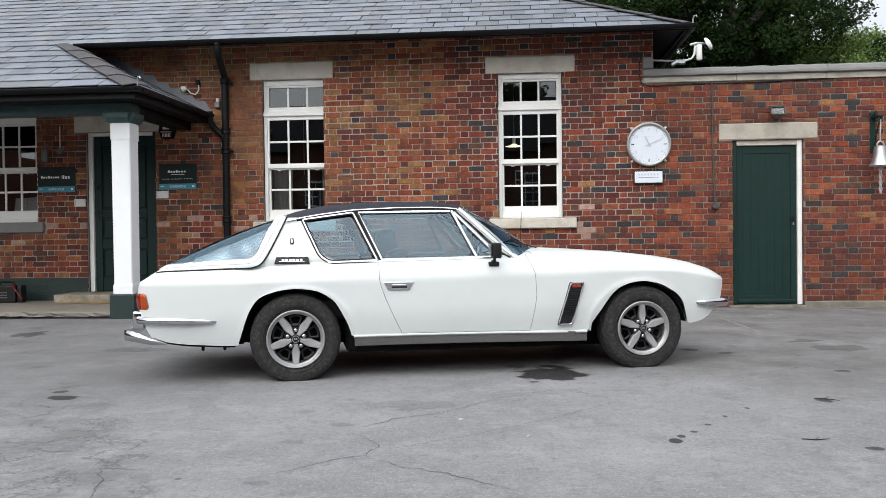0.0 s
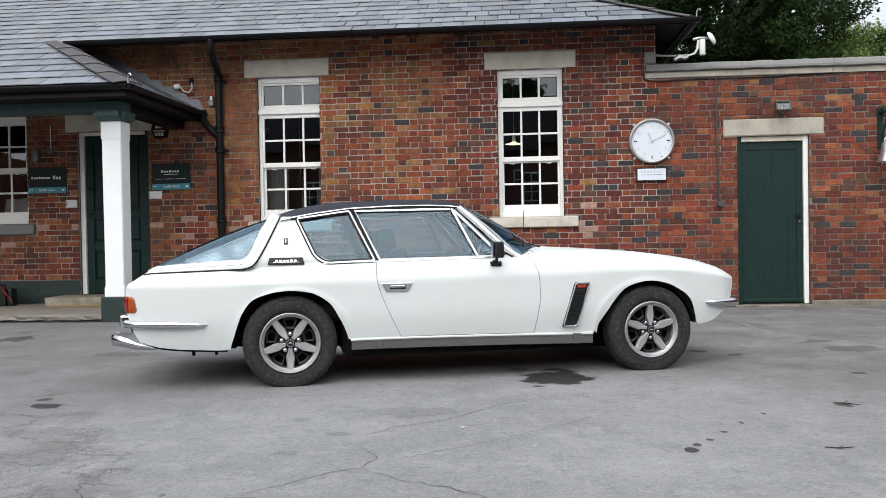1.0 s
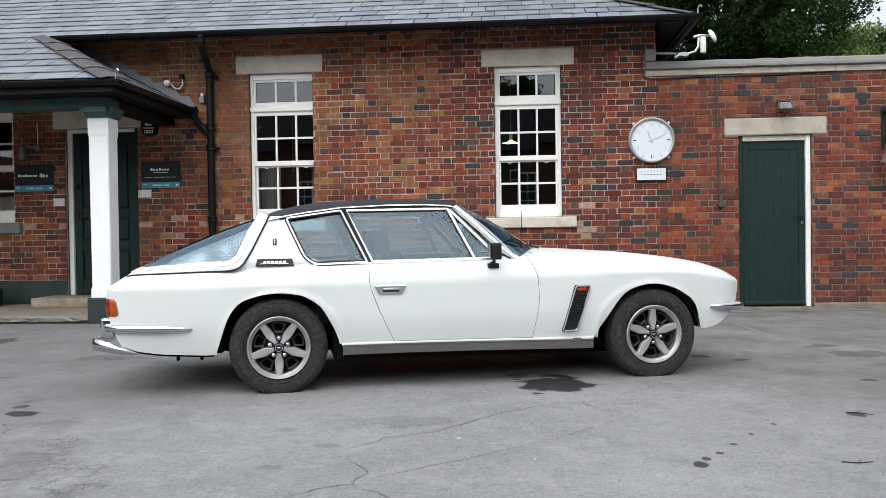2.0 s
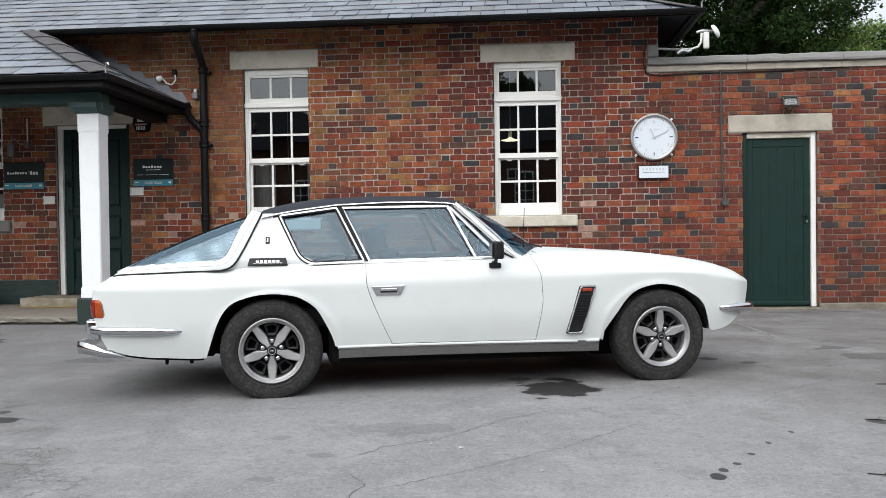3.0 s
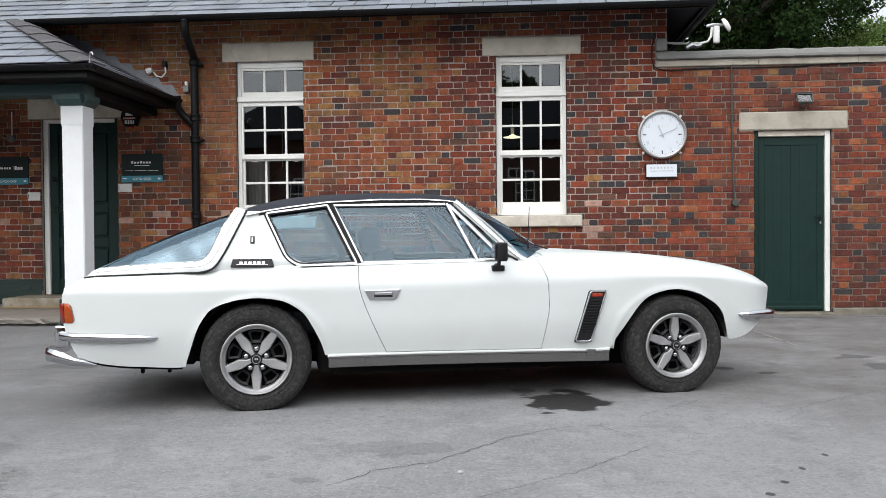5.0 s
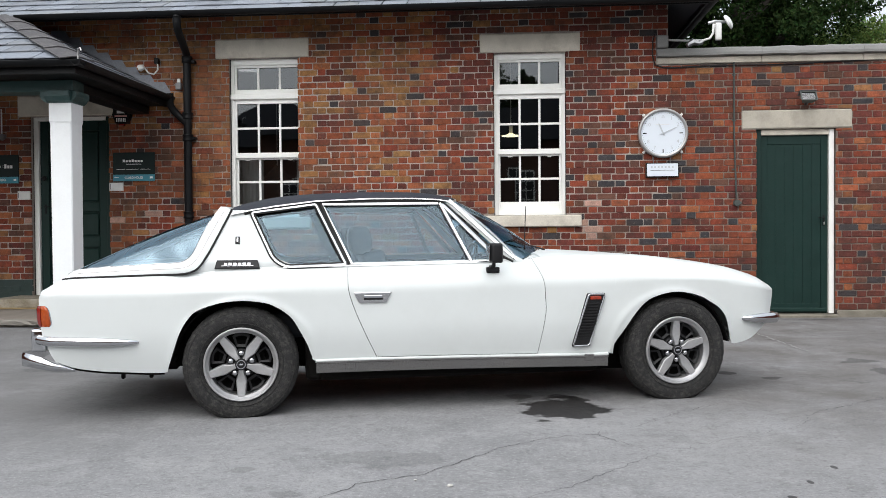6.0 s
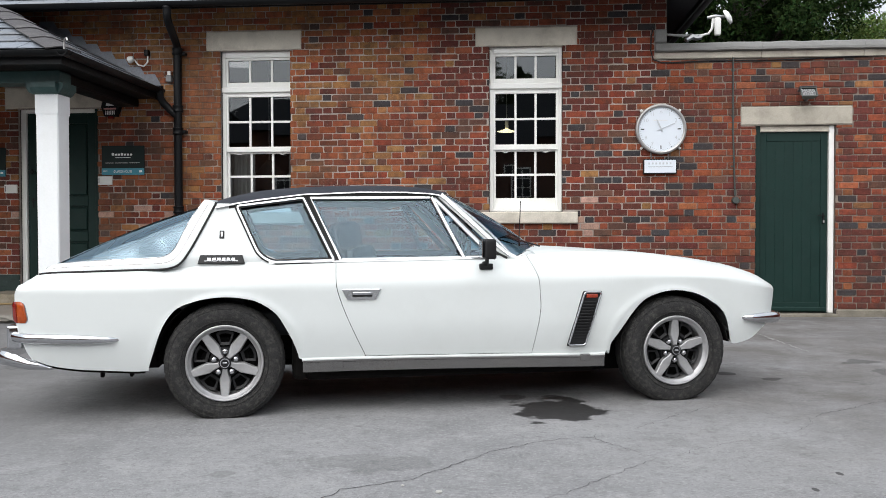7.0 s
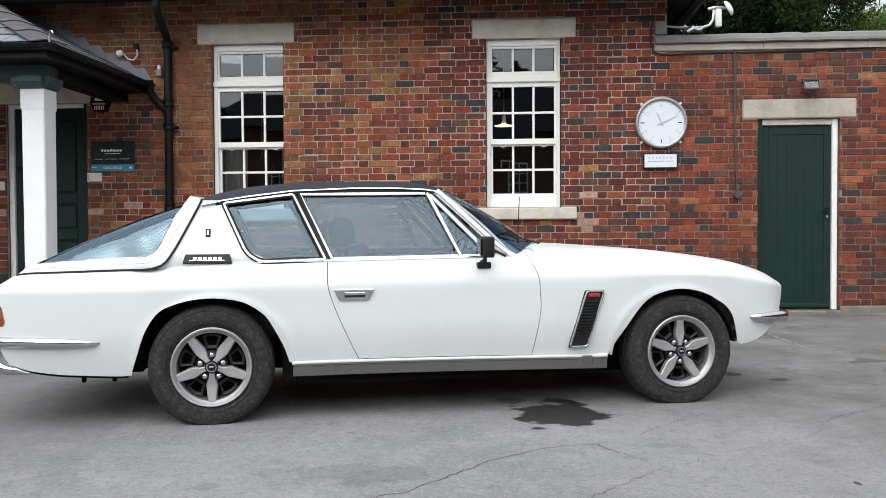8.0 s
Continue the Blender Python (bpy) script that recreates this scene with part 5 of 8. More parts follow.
def wheel(u, vout, far, first):
    """One road wheel; its outer face looks to -v (near side) or +v; first: the angle of one spoke."""
    w_ = thing_part("wheel")
    m = Matrix.Translation((u, vout, 0.305)) @ Matrix.Rotation(radians(-90 if far else 90), 4, "X")
    R = 0.328
    prof = [(0.212, -0.155), (0.235, -0.188), (0.285, -0.196), (0.312, -0.182), (R, -0.165), (R, -0.140), (R - 0.008, -0.136), (R - 0.008, -0.130), (R + 0.002, -0.126), (R + 0.002, -0.082), (R - 0.008, -0.078), (R - 0.008, -0.072), (R, -0.068), (R, -0.035), (0.318, -0.012), (0.300, 0.002), (0.270, 0.010), (0.240, 0.008), (0.220, -0.002), (0.2085, -0.010), (0.202, -0.03)]
    bm = lathe(prof, 144, m)
    for i, v in enumerate(bm.verts):
        out = Vector((v.co.x - u, v.co.z - 0.305))
        if out.length > 0.311 and i % 144 % 4 == 0:
            v.co.x, v.co.z = u + out.x * 0.992, 0.305 + out.y * 0.992
    for v in bm.verts:
        if v.co.z < 0.012:
            v.co.y += (v.co.y - (vout + (0.095 if not far else -0.095))) * 0.05
            v.co.z = max(v.co.z, 0.0)
    part("tyre", bm, M_RUBBER, w_, "worn black rubber tyre", smooth=50, local=True)
    for rr, h in ((0.236, 0.0085), (0.300, 0.002)):
        part("sidewall_rib", lathe([(rr - 0.003, h - 0.002), (rr - 0.001, h + 0.003), (rr + 0.001, h + 0.003), (rr + 0.003, h - 0.003)], 72, m), M_RUBBER, w_, smooth=30, local=True)
    part("rim", lathe([(0.211, -0.012), (0.211, 0.004), (0.206, 0.008), (0.199, 0.006), (0.193, -0.004), (0.187, -0.010), (0.181, -0.016), (0.179, -0.045), (0.178, -0.16)], 72, m), M_ALLOY, w_, "polished alloy rim", smooth=30, local=True)
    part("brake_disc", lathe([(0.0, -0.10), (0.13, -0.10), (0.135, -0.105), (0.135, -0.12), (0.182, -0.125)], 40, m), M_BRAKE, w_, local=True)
    for k in range(5):
        a = radians(first + 72 * k)
        rot = m @ Matrix.Rotation(a, 4, "Z")
        bm = bmesh.new()
        st = [(0.030, 0.012, -0.012), (0.056, 0.015, -0.013), (0.078, 0.023, -0.016), (0.098, 0.0285, -0.018), (0.140, 0.0245, -0.015), (0.184, 0.0200, -0.010)]
        rows = []
        for r, hw, h in st:
            rows.append([rot @ Vector((r, y, z)) for y, z in ((-hw - 0.004, h - 0.028), (-hw, h - 0.004), (-hw + 0.004, h), (hw - 0.004, h), (hw, h - 0.004), (hw + 0.004, h - 0.028))])
        grid(rows, bm)
        part("spoke", bm, M_ALLOY, w_, smooth=30, local=True)
        ra = m @ Matrix.Rotation(a + radians(36), 4, "Z") @ Matrix.Translation((0.062, 0, -0.03))
        part("wheel_nut", lathe([(0.016, -0.02), (0.016, 0.008), (0.012, 0.015), (0.006, 0.018), (0, 0.018)], 12, ra), M_CHROME, w_, local=True)
        rb = m @ Matrix.Rotation(a + radians(36), 4, "Z")
        bm = bmesh.new()
        arc = [(0.098, -0.26), (0.165, -0.30), (0.172, -0.15), (0.174, 0), (0.172, 0.15), (0.165, 0.30), (0.098, 0.26), (0.094, 0)]
        ring = [bm.verts.new(rb @ Vector((r * math.cos(t), r * math.sin(t), -0.05))) for r, t in arc]
        inner = [bm.verts.new(rb @ Vector(((0.137 + (r - 0.137) * 0.62) * math.cos(t * 0.72), (0.137 + (r - 0.137) * 0.62) * math.sin(t * 0.72), -0.056))) for r, t in arc]
        for q in range(8):
            p = (q + 1) % 8
            bm.faces.new((ring[q], ring[p], inner[p], inner[q]))
        thicken(bm, 0.01)
        part("vent_web", bm, M_DARK, w_, local=True)
    part("hub_plate", lathe([(0.088, -0.06), (0.082, -0.046), (0.050, -0.040), (0.0, -0.038)], 30, m), M_DARK, w_, smooth=30, local=True)
    part("hub_cap", lathe([(0.034, -0.04), (0.034, -0.006), (0.030, -0.001), (0.022, 0.0), (0.0, 0.0)], 30, m), M_DARK, w_, "black hub cap with a bright ring", smooth=30, local=True)
    part("cap_ring", lathe([(0.026, 0.0), (0.026, 0.003), (0.0215, 0.003), (0.0215, 0.0)], 30, m), M_CHROME, w_, local=True)
    part("cap_mark", box(u - 0.012, u + 0.012, *sorted((vout - (0.003 if not far else -0.003), vout)), 0.300, 0.310, 0.002), M_CHROME, w_, local=True)
    return w_


for u in (0.0, 2.665):
    wheel(u, 0.0, False, -90 if u < 1 else 90)
    wheel(u, 2 * VC, True, 90)

# handle, badge, vents, mirror, lamps, bumpers
def plate(u0, u1, z0, z1, out, off=0.0, slope=0.0, bevel=0.004):
    """A small block on the near flank, following its lean."""
    uc, zc = (u0 + u1) / 2, (z0 + z1) / 2
    v = side(uc, zc) if zc < 0.84 else on_side(uc, zc).y
    yaw = math.atan2(side(u1, min(zc, 0.8)) - side(u0, min(zc, 0.8)), u1 - u0)
    dz = 0.02
    lean = math.atan2((side(uc, zc + dz) if zc < 0.82 else on_side(uc, zc + dz).y) - (side(uc, zc - dz) if zc < 0.84 else on_side(uc, zc - dz).y), 2 * dz)
    m = Matrix.Translation((uc, v + off, zc)) @ Matrix.Rotation(yaw, 4, "Z") @ Matrix.Rotation(-lean, 4, "X")
    bm = box(-(u1 - u0) / 2, (u1 - u0) / 2, -out, 0.01, -(z1 - z0) / 2, (z1 - z0) / 2, bevel, 2)
    for p in bm.verts:
        p.co.x += slope * p.co.z
    bmesh.ops.transform(bm, matrix=m, verts=bm.verts)
    return bm


bm = plate(0.655, 0.848, 0.645, 0.708, 0.010, bevel=0.006)
zmid = sum(v.co.z for v in bm.verts) / len(bm.verts)
for v in bm.verts:
    v.co.x = 0.7515 + (v.co.x - 0.7515) * (1 + (v.co.z - zmid) * 5.5)
handle = part("door_handle", bm, M_TRIM, near_door, "chrome recessed door handle", local=True)
part("handle_recess", plate(0.700, 0.812, 0.662, 0.690, 0.012, bevel=0.003), M_DARK, near_door, local=True)
part("handle_flap", plate(0.702, 0.810, 0.674, 0.690, 0.016, bevel=0.003), M_CHROME, near_door, local=True)
part("key_lock", lathe([(0.009, 0), (0.009, 0.004), (0, 0.004)], 12, Matrix.Translation((0.682, side(0.682, 0.676) - 0.009, 0.674)) @ Matrix.Rotation(radians(90), 4, "X")), M_CHROME, near_door, local=True)

# louvred side vent behind the front wheel
SL = 0.30
vent = part("side_vent", plate(2.012, 2.130, 0.350, 0.676, 0.006, slope=SL, bevel=0.010), M_DARK, car, "black louvred wing vent with a bright rim", local=True)
zc = 0.513
for k in range(15):
    z = 0.362 + 0.0175 * k
    c = 2.071 + SL * (z - zc)
    part("louvre", plate(c - 0.040, c + 0.040, z, z + 0.009, 0.017, bevel=0.002), M_DARK, vent, local=True)
rim = [(2.071 + SL * (z - zc) + s * 0.052, z) for s, z in ((-1, 0.356), (1, 0.356), (1, 0.670), (-1, 0.670))]
P = rounded(rim, 0.018)
part("vent_rim", tube([Vector((u, side(u, z) - 0.019, z)) for u, z in P + P[:1]], 0.006, 6), M_TRIM, vent, local=True)
c = 2.071 + SL * (0.650 - zc)
part("side_repeater", plate(c - 0.036, c + 0.036, 0.636, 0.660, 0.018, bevel=0.006), M_REPEATER, vent, "amber side repeater lamp", local=True)

# rear pillar: shield badge and the black grille plate
part("badge_shield", plate(-0.030, -0.004, 0.990, 1.036, 0.006, bevel=0.003), M_DARK, car, "small black shield badge", local=True)
part("badge_inlay", plate(-0.022, -0.012, 0.998, 1.028, 0.009, bevel=0.002), M_CHROME, car, local=True)
bm = plate(-0.140, 0.104, 0.850, 0.900, 0.008, off=0.0, bevel=0.004)
for v in bm.verts:
    v.co.x = -0.018 + (v.co.x + 0.018) * (1 - (v.co.z - 0.875) * 2.2)
emb = part("pillar_plate", bm, M_DARK, car, "black plate with a bright bar of lettering", local=True)
for k in range(7):
    part("letter_bar", plate(-0.092 + 0.026 * k, -0.072 + 0.026 * k, 0.866 if k else 0.862, 0.882, 0.012, bevel=0.002), M_CHROME, emb, local=True)
part("letter_bar", plate(-0.11, 0.075, 0.862, 0.866, 0.011, bevel=0.001), M_CHROME, emb, local=True)
part("fuel_cap_dot", plate(0.118, 0.128, 1.01, 1.02, 0.004, bevel=0.002), M_CHROME, car, local=True)

# door mirror
mv = side(1.49, 0.83)
bm = box(-0.035, 0.035, -0.075, 0.02, -0.058, 0.058, 0.016, 3, turn=Matrix.Translation((1.468, mv - 0.075, 0.928)) @ Matrix.Rotation(radians(8), 4, "Z"))
mir = part("door_mirror", bm, M_DARK, car, "black door mirror on a stalk", smooth=40, local=True)
part("mirror_stalk", tube([(1.478, mv + 0.02, 0.835), (1.480, mv - 0.02, 0.842), (1.476, mv - 0.06, 0.862), (1.470, mv - 0.075, 0.90)], [0.020, 0.016, 0.011, 0.014], 10), M_DARK, mir, smooth=60, local=True)
bm = box(1.440, 1.520, mv - 0.03, mv + 0.01, 0.806, 0.842, 0.008, 2)
part("mirror_foot", bm, M_DARK, mir, smooth=40, local=True)
part("mirror_face", box(1.428, 1.434, mv - 0.14, mv - 0.06, 0.880, 0.976, 0.002), M_CHROME, mir, local=True)

# tail lamps wrap the corners: amber on the flank, red on the tail
def lamp_sheet(s0, s1, far, proud):
    """A bulged lens round the tail's corner; s: metres from the corner, along the flank when positive."""
    rows = []
    for j in range(11):
        r = j / 10
        z = 0.540 + 0.116 * r
        row = []
        for i in range(13):
            q = i / 12
            # the flank edge leans and its corners are rounded
            tip = s1 * (1 - 0.30 * abs(2 * r - 1) ** 5) + 0.018 * (0.5 - r) if s1 > 0.02 else s1
            sm = s0 + (tip - s0) * q
            edge = 1 - max(abs(2 * r - 1), abs(2 * q - 1) if s0 * s1 >= 0 else 0) ** 5
            u0 = tail_edge(z)
            if sm > 0.008:
                u, v, du, dv = u0 + sm, side(u0 + sm, z), 0.0, -1.0
            elif sm < -0.008:
                u, v, du, dv = u0 - 0.050 * math.sin(math.pi * min(-sm / 1.3, 0.5)) ** 0.6, side(u0, z) - sm, -1.0, 0.0
            else:
                u, v, du, dv = u0, side(u0, z), -0.7, -0.7
            k = 0.003 + proud * edge
            v += dv * k
            row.append(Vector((u + du * k, 2 * VC - v if far else v, z)))
        rows.append(row)
    return grid(rows, flip=far)


for far in (False, True):
    lamp = part("tail_lamp", thicken(lamp_sheet(0.010, 0.062, far, 0.010), 0.006), M_AMBER, car, "orange wrap-round tail lamp", smooth=50, local=True)
    part("red_lens", thicken(lamp_sheet(-0.15, 0.009, far, 0.008), 0.006), M_RED, lamp, "red rear part of the lamp", smooth=50, local=True)
    part("lamp_bezel", thicken(lamp_sheet(-0.156, 0.068, far, 0.0), 0.004), M_CHROME, lamp, smooth=50, local=True)

# bumpers: round blades that wrap the corners
def blade(line, rz, rv):
    """A flattened bar along (u, v, z) points."""
    bm = bmesh.new()
    P = [Vector(p) for p in line]
    rings = []
    for i, p in enumerate(P):
        d = (P[min(i + 1, len(P) - 1)] - P[max(i - 1, 0)]).normalized()
        s = d.cross(Vector((0, 0, 1))).normalized()
        k = min(1.0, 0.30 + 0.22 * min(i, len(P) - 1 - i))
        rings.append([bm.verts.new(p + s * rv * k * math.cos(a) + Vector((0, 0, rz * k * math.sin(a)))) for a in [2 * math.pi * q / 14 for q in range(14)]])
    for a, b in zip(rings, rings[1:]):
        for q in range(14):
            bm.faces.new((a[q], a[(q + 1) % 14], b[(q + 1) % 14], b[q]))
    bm.faces.new(rings[0][::-1]); bm.faces.new(rings[-1])
    bmesh.ops.recalc_face_normals(bm, faces=bm.faces[:])
    return bm


def bar(points):
    near = [(u, v, z) for u, v, z in points]
    return near + [(u, 2 * VC - v, z) for u, v, z in near[::-1]]


line = [(-0.560, side(-0.56, 0.45) + 0.005, 0.447)] + [(u, side(u, 0.45) - 0.018, 0.450 + 0.010 * ease((-0.6 - u) / 0.5)) for u in (-0.585, -0.66, -0.75, -0.85, -0.95, -1.03)] + [(-1.10, 0.10, 0.464), (-1.145, 0.17, 0.468), (-1.165, 0.35, 0.470), (-1.175, 0.6, 0.470)]
rb = part("rear_bumper", blade(bar(line), 0.027, 0.020), M_CHROME, car, "chrome wrap-round rear bumper", smooth=60, local=True)
for v0 in (0.105, 2 * VC - 0.205):
    iron = box(-1.160, -1.070, v0, v0 + 0.10, 0.395, 0.525, 0.016, 3)
    for v in iron.verts:
        v.co.x += 0.020 * (1 - ((v.co.z - 0.46) / 0.075) ** 2) if v.co.x < -1.11 else 0.0
    part("bumper_iron", iron, M_CHROME, rb, "chrome overrider block", smooth=40, local=True)
line = [(-0.915, side(-0.92, 0.33) + 0.024, 0.292), (-0.96, side(-0.96, 0.33) + 0.012, 0.302), (-1.03, 0.070, 0.316), (-1.09, 0.088, 0.332), (-1.15, 0.110, 0.346), (-1.205, 0.15, 0.352), (-1.228, 0.24, 0.345), (-1.238, 0.6, 0.325)]
rows = []
full = bar(line)
for i, (u, v, z) in enumerate(full):
    e = min(i, len(full) - 1 - i)
    h = (0.008, 0.015, 0.023, 0.029, 0.033, 0.036, 0.036, 0.036)[min(e, 7)]
    rows.append([Vector((u, v + (0.010 if v < VC else -0.010) * c, z + h * k)) for k, c in ((-1, 1.6), (-0.6, 0.2), (0.0, -0.3), (0.6, 0.2), (1, 1.6))])
part("lower_blade", thicken(grid(rows, flip=True), 0.006), M_CHROME, rb, "flat chrome lower blade", smooth=50, local=True)
line = [(3.125, side(3.125, 0.48) + 0.01, 0.480), (3.14, side(3.14, 0.48) - 0.014, 0.480), (3.20, side(3.20, 0.48) - 0.028, 0.479), (3.27, side(3.27, 0.48) - 0.030, 0.477), (3.34, 0.075, 0.475), (3.39, 0.105, 0.473), (3.43, 0.16, 0.471), (3.455, 0.28, 0.470), (3.47, 0.55, 0.470)]
part("front_bumper", blade(bar([(u, v, z + 0.010) for u, v, z in line]), 0.034, 0.026), M_CHROME, car, "slim chrome front bumper", smooth=60, local=True)
part("valance_bracket", box(3.12, 3.22, 0.16, 0.26, 0.385, 0.43, 0.01), M_CAR, car, local=True)

# aerial, wipers, bonnet edge
part("aerial", tube([(1.845, 0.60, 0.93), (1.845, 0.60, 1.0), (1.855, 0.60, 1.225)], [0.006, 0.0035, 0.0025], 6), M_DARK, car, local=True)
for v0, v1 in ((0.42, 0.80), (0.98, 1.36)):
    part("wiper", tube([(1.93, v0, 0.935), (1.86, v0 + 0.12, 0.962), (1.80, v1, 0.99)], 0.006, 6), M_DARK, car, local=True)

# cabin
def cushion(x0, x1, y0, y1, z0, z1, tilt=0.0, r=0.04):
    m = Matrix.Translation(((x0 + x1) / 2, (y0 + y1) / 2, z0)) @ Matrix.Rotation(radians(tilt), 4, "Y")
    return box(-(x1 - x0) / 2, (x1 - x0) / 2, -(y1 - y0) / 2, (y1 - y0) / 2, 0, z1 - z0, r, 3, turn=m)


for y0 in (0.24, 0.95):
    seat = part("seat", cushion(0.88, 1.36, y0, y0 + 0.5, 0.40, 0.56), M_LEATHER, car, "dark blue leather front seat", smooth=40, local=True)
    part("backrest", cushion(0.82, 0.96, y0, y0 + 0.5, 0.52, 0.95, -14), M_LEATHER, seat, smooth=40, local=True)
    part("headrest", cushion(0.655, 0.805, y0 + 0.09, y0 + 0.41, 0.915, 1.095, -8, 0.07), M_LEATHER, seat, smooth=40, local=True)
rear = part("rear_seat", cushion(0.12, 0.52, 0.24, 2 * VC - 0.24, 0.42, 0.58), M_LEATHER, car, "dark blue leather rear bench", smooth=40, local=True)
part("rear_backrest", cushion(0.02, 0.14, 0.24, 2 * VC - 0.24, 0.54, 0.92, -18), M_LEATHER, rear, smooth=40, local=True)
part("window_latch", lathe([(0.012, 0), (0.012, 0.01), (0.008, 0.016), (0, 0.017)], 12, Matrix.Translation((0.162, on_side(0.162, 1.022, 0.03).y, 1.022)) @ Matrix.Rotation(radians(90), 4, "X")), M_CHROME, car, "small bright quarter window latch", local=True)
part("dashboard", cushion(1.50, 1.86, 0.16, 2 * VC - 0.16, 0.62, 0.87), M_DARK, car, "black padded dashboard", smooth=40, local=True)
m = Matrix.Translation((1.40, 0.49, 0.80)) @ Matrix.Rotation(radians(-66), 4, "Y")
ring = [(m @ Vector((0.19 * math.cos(t), 0.19 * math.sin(t), 0))) for t in [2 * math.pi * k / 32 for k in range(33)]]
sw = part("steering_wheel", tube(ring, 0.013, 8), M_DARK, car, "thin-rimmed black steering wheel", smooth=60, local=True)
for t in (0.3, math.pi - 0.3, math.pi * 1.5):
    part("wheel_spoke", tube([m @ Vector((0, 0, -0.02)), m @ Vector((0.19 * math.cos(t), 0.19 * math.sin(t), 0))], 0.009, 6), M_TRIM, sw, local=True)
part("steering_column", tube([m @ Vector((0, 0, 0)), m @ Vector((0, 0, -0.3))], 0.03, 10), M_DARK, sw, local=True)
part("door_card", box(0.62, 1.74, 0.085, 0.10, 0.33, 0.85), M_LEATHER, car, local=True)
part("door_card", box(0.62, 1.74, 2 * VC - 0.10, 2 * VC - 0.085, 0.33, 0.85), M_LEATHER, car, local=True)
part("quarter_card", box(-0.3, 0.6, 0.13, 0.145, 0.66, 0.84), M_LEATHER, car, local=True)
part("quarter_card", box(-0.3, 0.6, 2 * VC - 0.145, 2 * VC - 0.13, 0.66, 0.84), M_LEATHER, car, local=True)
part("rear_view_mirror", box(1.36, 1.38, VC - 0.1, VC + 0.1, 1.16, 1.21, 0.008), M_DARK, car, local=True)
part("headlining", box(0.30, 1.12, 0.30, 2 * VC - 0.30, 1.205, 1.213), surface("headlining_cloth", (0.25, 0.26, 0.28), 0.9, bump=0.05), car, local=True)

# ---------------------------------------------------------------- porch
M_CONCRETE = surface("porch_concrete", (0.24, 0.21, 0.18), 0.9, vary=0.2, scale=3, fine=90, bump=0.4, dirt=(0.17, 0.15, 0.13), dirt_amount=0.6)
M_KERB = surface("kerb_concrete", (0.22, 0.205, 0.18), 0.9, vary=0.25, scale=6, fine=90, bump=0.6, dirt=(0.16, 0.15, 0.13), dirt_amount=0.7, dirt_scale=6)
M_TEAL = surface("teal_sign_paint", (0.03, 0.22, 0.29), 0.4, vary=0.05, bump=0.02)
M_SIGN = surface("dark_green_sign", (0.0045, 0.013, 0.012), 0.4, vary=0.08, bump=0.02, spec=0.2)
M_INK = surface("white_print", (0.75, 0.76, 0.75), 0.5, vary=0.04, bump=0)
M_PLATE = surface("white_plastic", (0.72, 0.72, 0.70), 0.45, vary=0.05, bump=0.03, dirt=(0.5, 0.48, 0.44), dirt_amount=0.4)
M_GREY = surface("grey_metal", (0.16, 0.16, 0.165), 0.45, 0.3, vary=0.08, bump=0.05)

bm = box(WALL_L, -2.92, 10.16, W + 0.0, 0.0, 0.150, 0.012)
rng = random.Random(5)
bmesh.ops.subdivide_edges(bm, edges=[e for e in bm.edges if abs(e.verts[0].co.x - e.verts[1].co.x) > 2], cuts=60)
for v in bm.verts:
    if v.co.y < 10.3:
        v.co.y += rng.gauss(0, 0.008)
        v.co.z += rng.gauss(0, 0.003) if v.co.z > 0.1 else 0
tagged(part("porch_floor", bm, M_CONCRETE), "worn concrete porch floor with a broken edge", "floor", kind="structure")
bm = box(WALL_L, -3.36, 10.10, 10.158, 0.094, 0.150, 0.010)
bmesh.ops.subdivide_edges(bm, edges=[e for e in bm.edges if abs(e.verts[0].co.x - e.verts[1].co.x) > 2], cuts=90)
for v in bm.verts:
    if v.co.y < 10.13:
        v.co.y += rng.gauss(0, 0.010)
    v.co.z += rng.gauss(0, 0.006) - (0.012 if rng.random() < 0.15 else 0) if v.co.z > 0.1 else 0
tagged(part("porch_kerb", bm, M_KERB), "chipped pale concrete porch kerb", "kerb", kind="structure")
st = thing("door_step", "worn stone doorstep with a yellowed foot below the porch door", "step", (-4.2, 11.8, 0.15))
part("slab", box(-4.87, -3.45, 11.44, W - 0.002, 0.150, 0.275, 0.015, 2), surface("stained_step_stone", (0.24, 0.205, 0.15), 0.9, vary=0.35, scale=7, fine=80, bump=0.5, dirt=(0.42, 0.40, 0.36), dirt_amount=0.7, dirt_scale=6), st)
# yellowed lower edge of the step's front
part("foot_strip", box(-4.84, -3.5, 11.40, 11.438, 0.150, 0.170, 0.006), surface("yellowed_step_foot", (0.27, 0.19, 0.09), 0.95, vary=0.3, fine=200, bump=0.5), st)

# pillar
PX0, PX1, PY0, PY1 = -3.338, -3.092, 10.08, 10.326
pil = thing("porch_pillar", "square white painted porch pillar on a green base", "pillar", (-3.21, 10.2, 0.07))
part("base", box(PX0 - 0.035, PX1 + 0.035, PY0 - 0.035, PY1 + 0.035, 0.05, 0.372, 0.018, 2), M_PLINTH, pil, "dark green painted base")
bm = bmesh.new()
rows = []
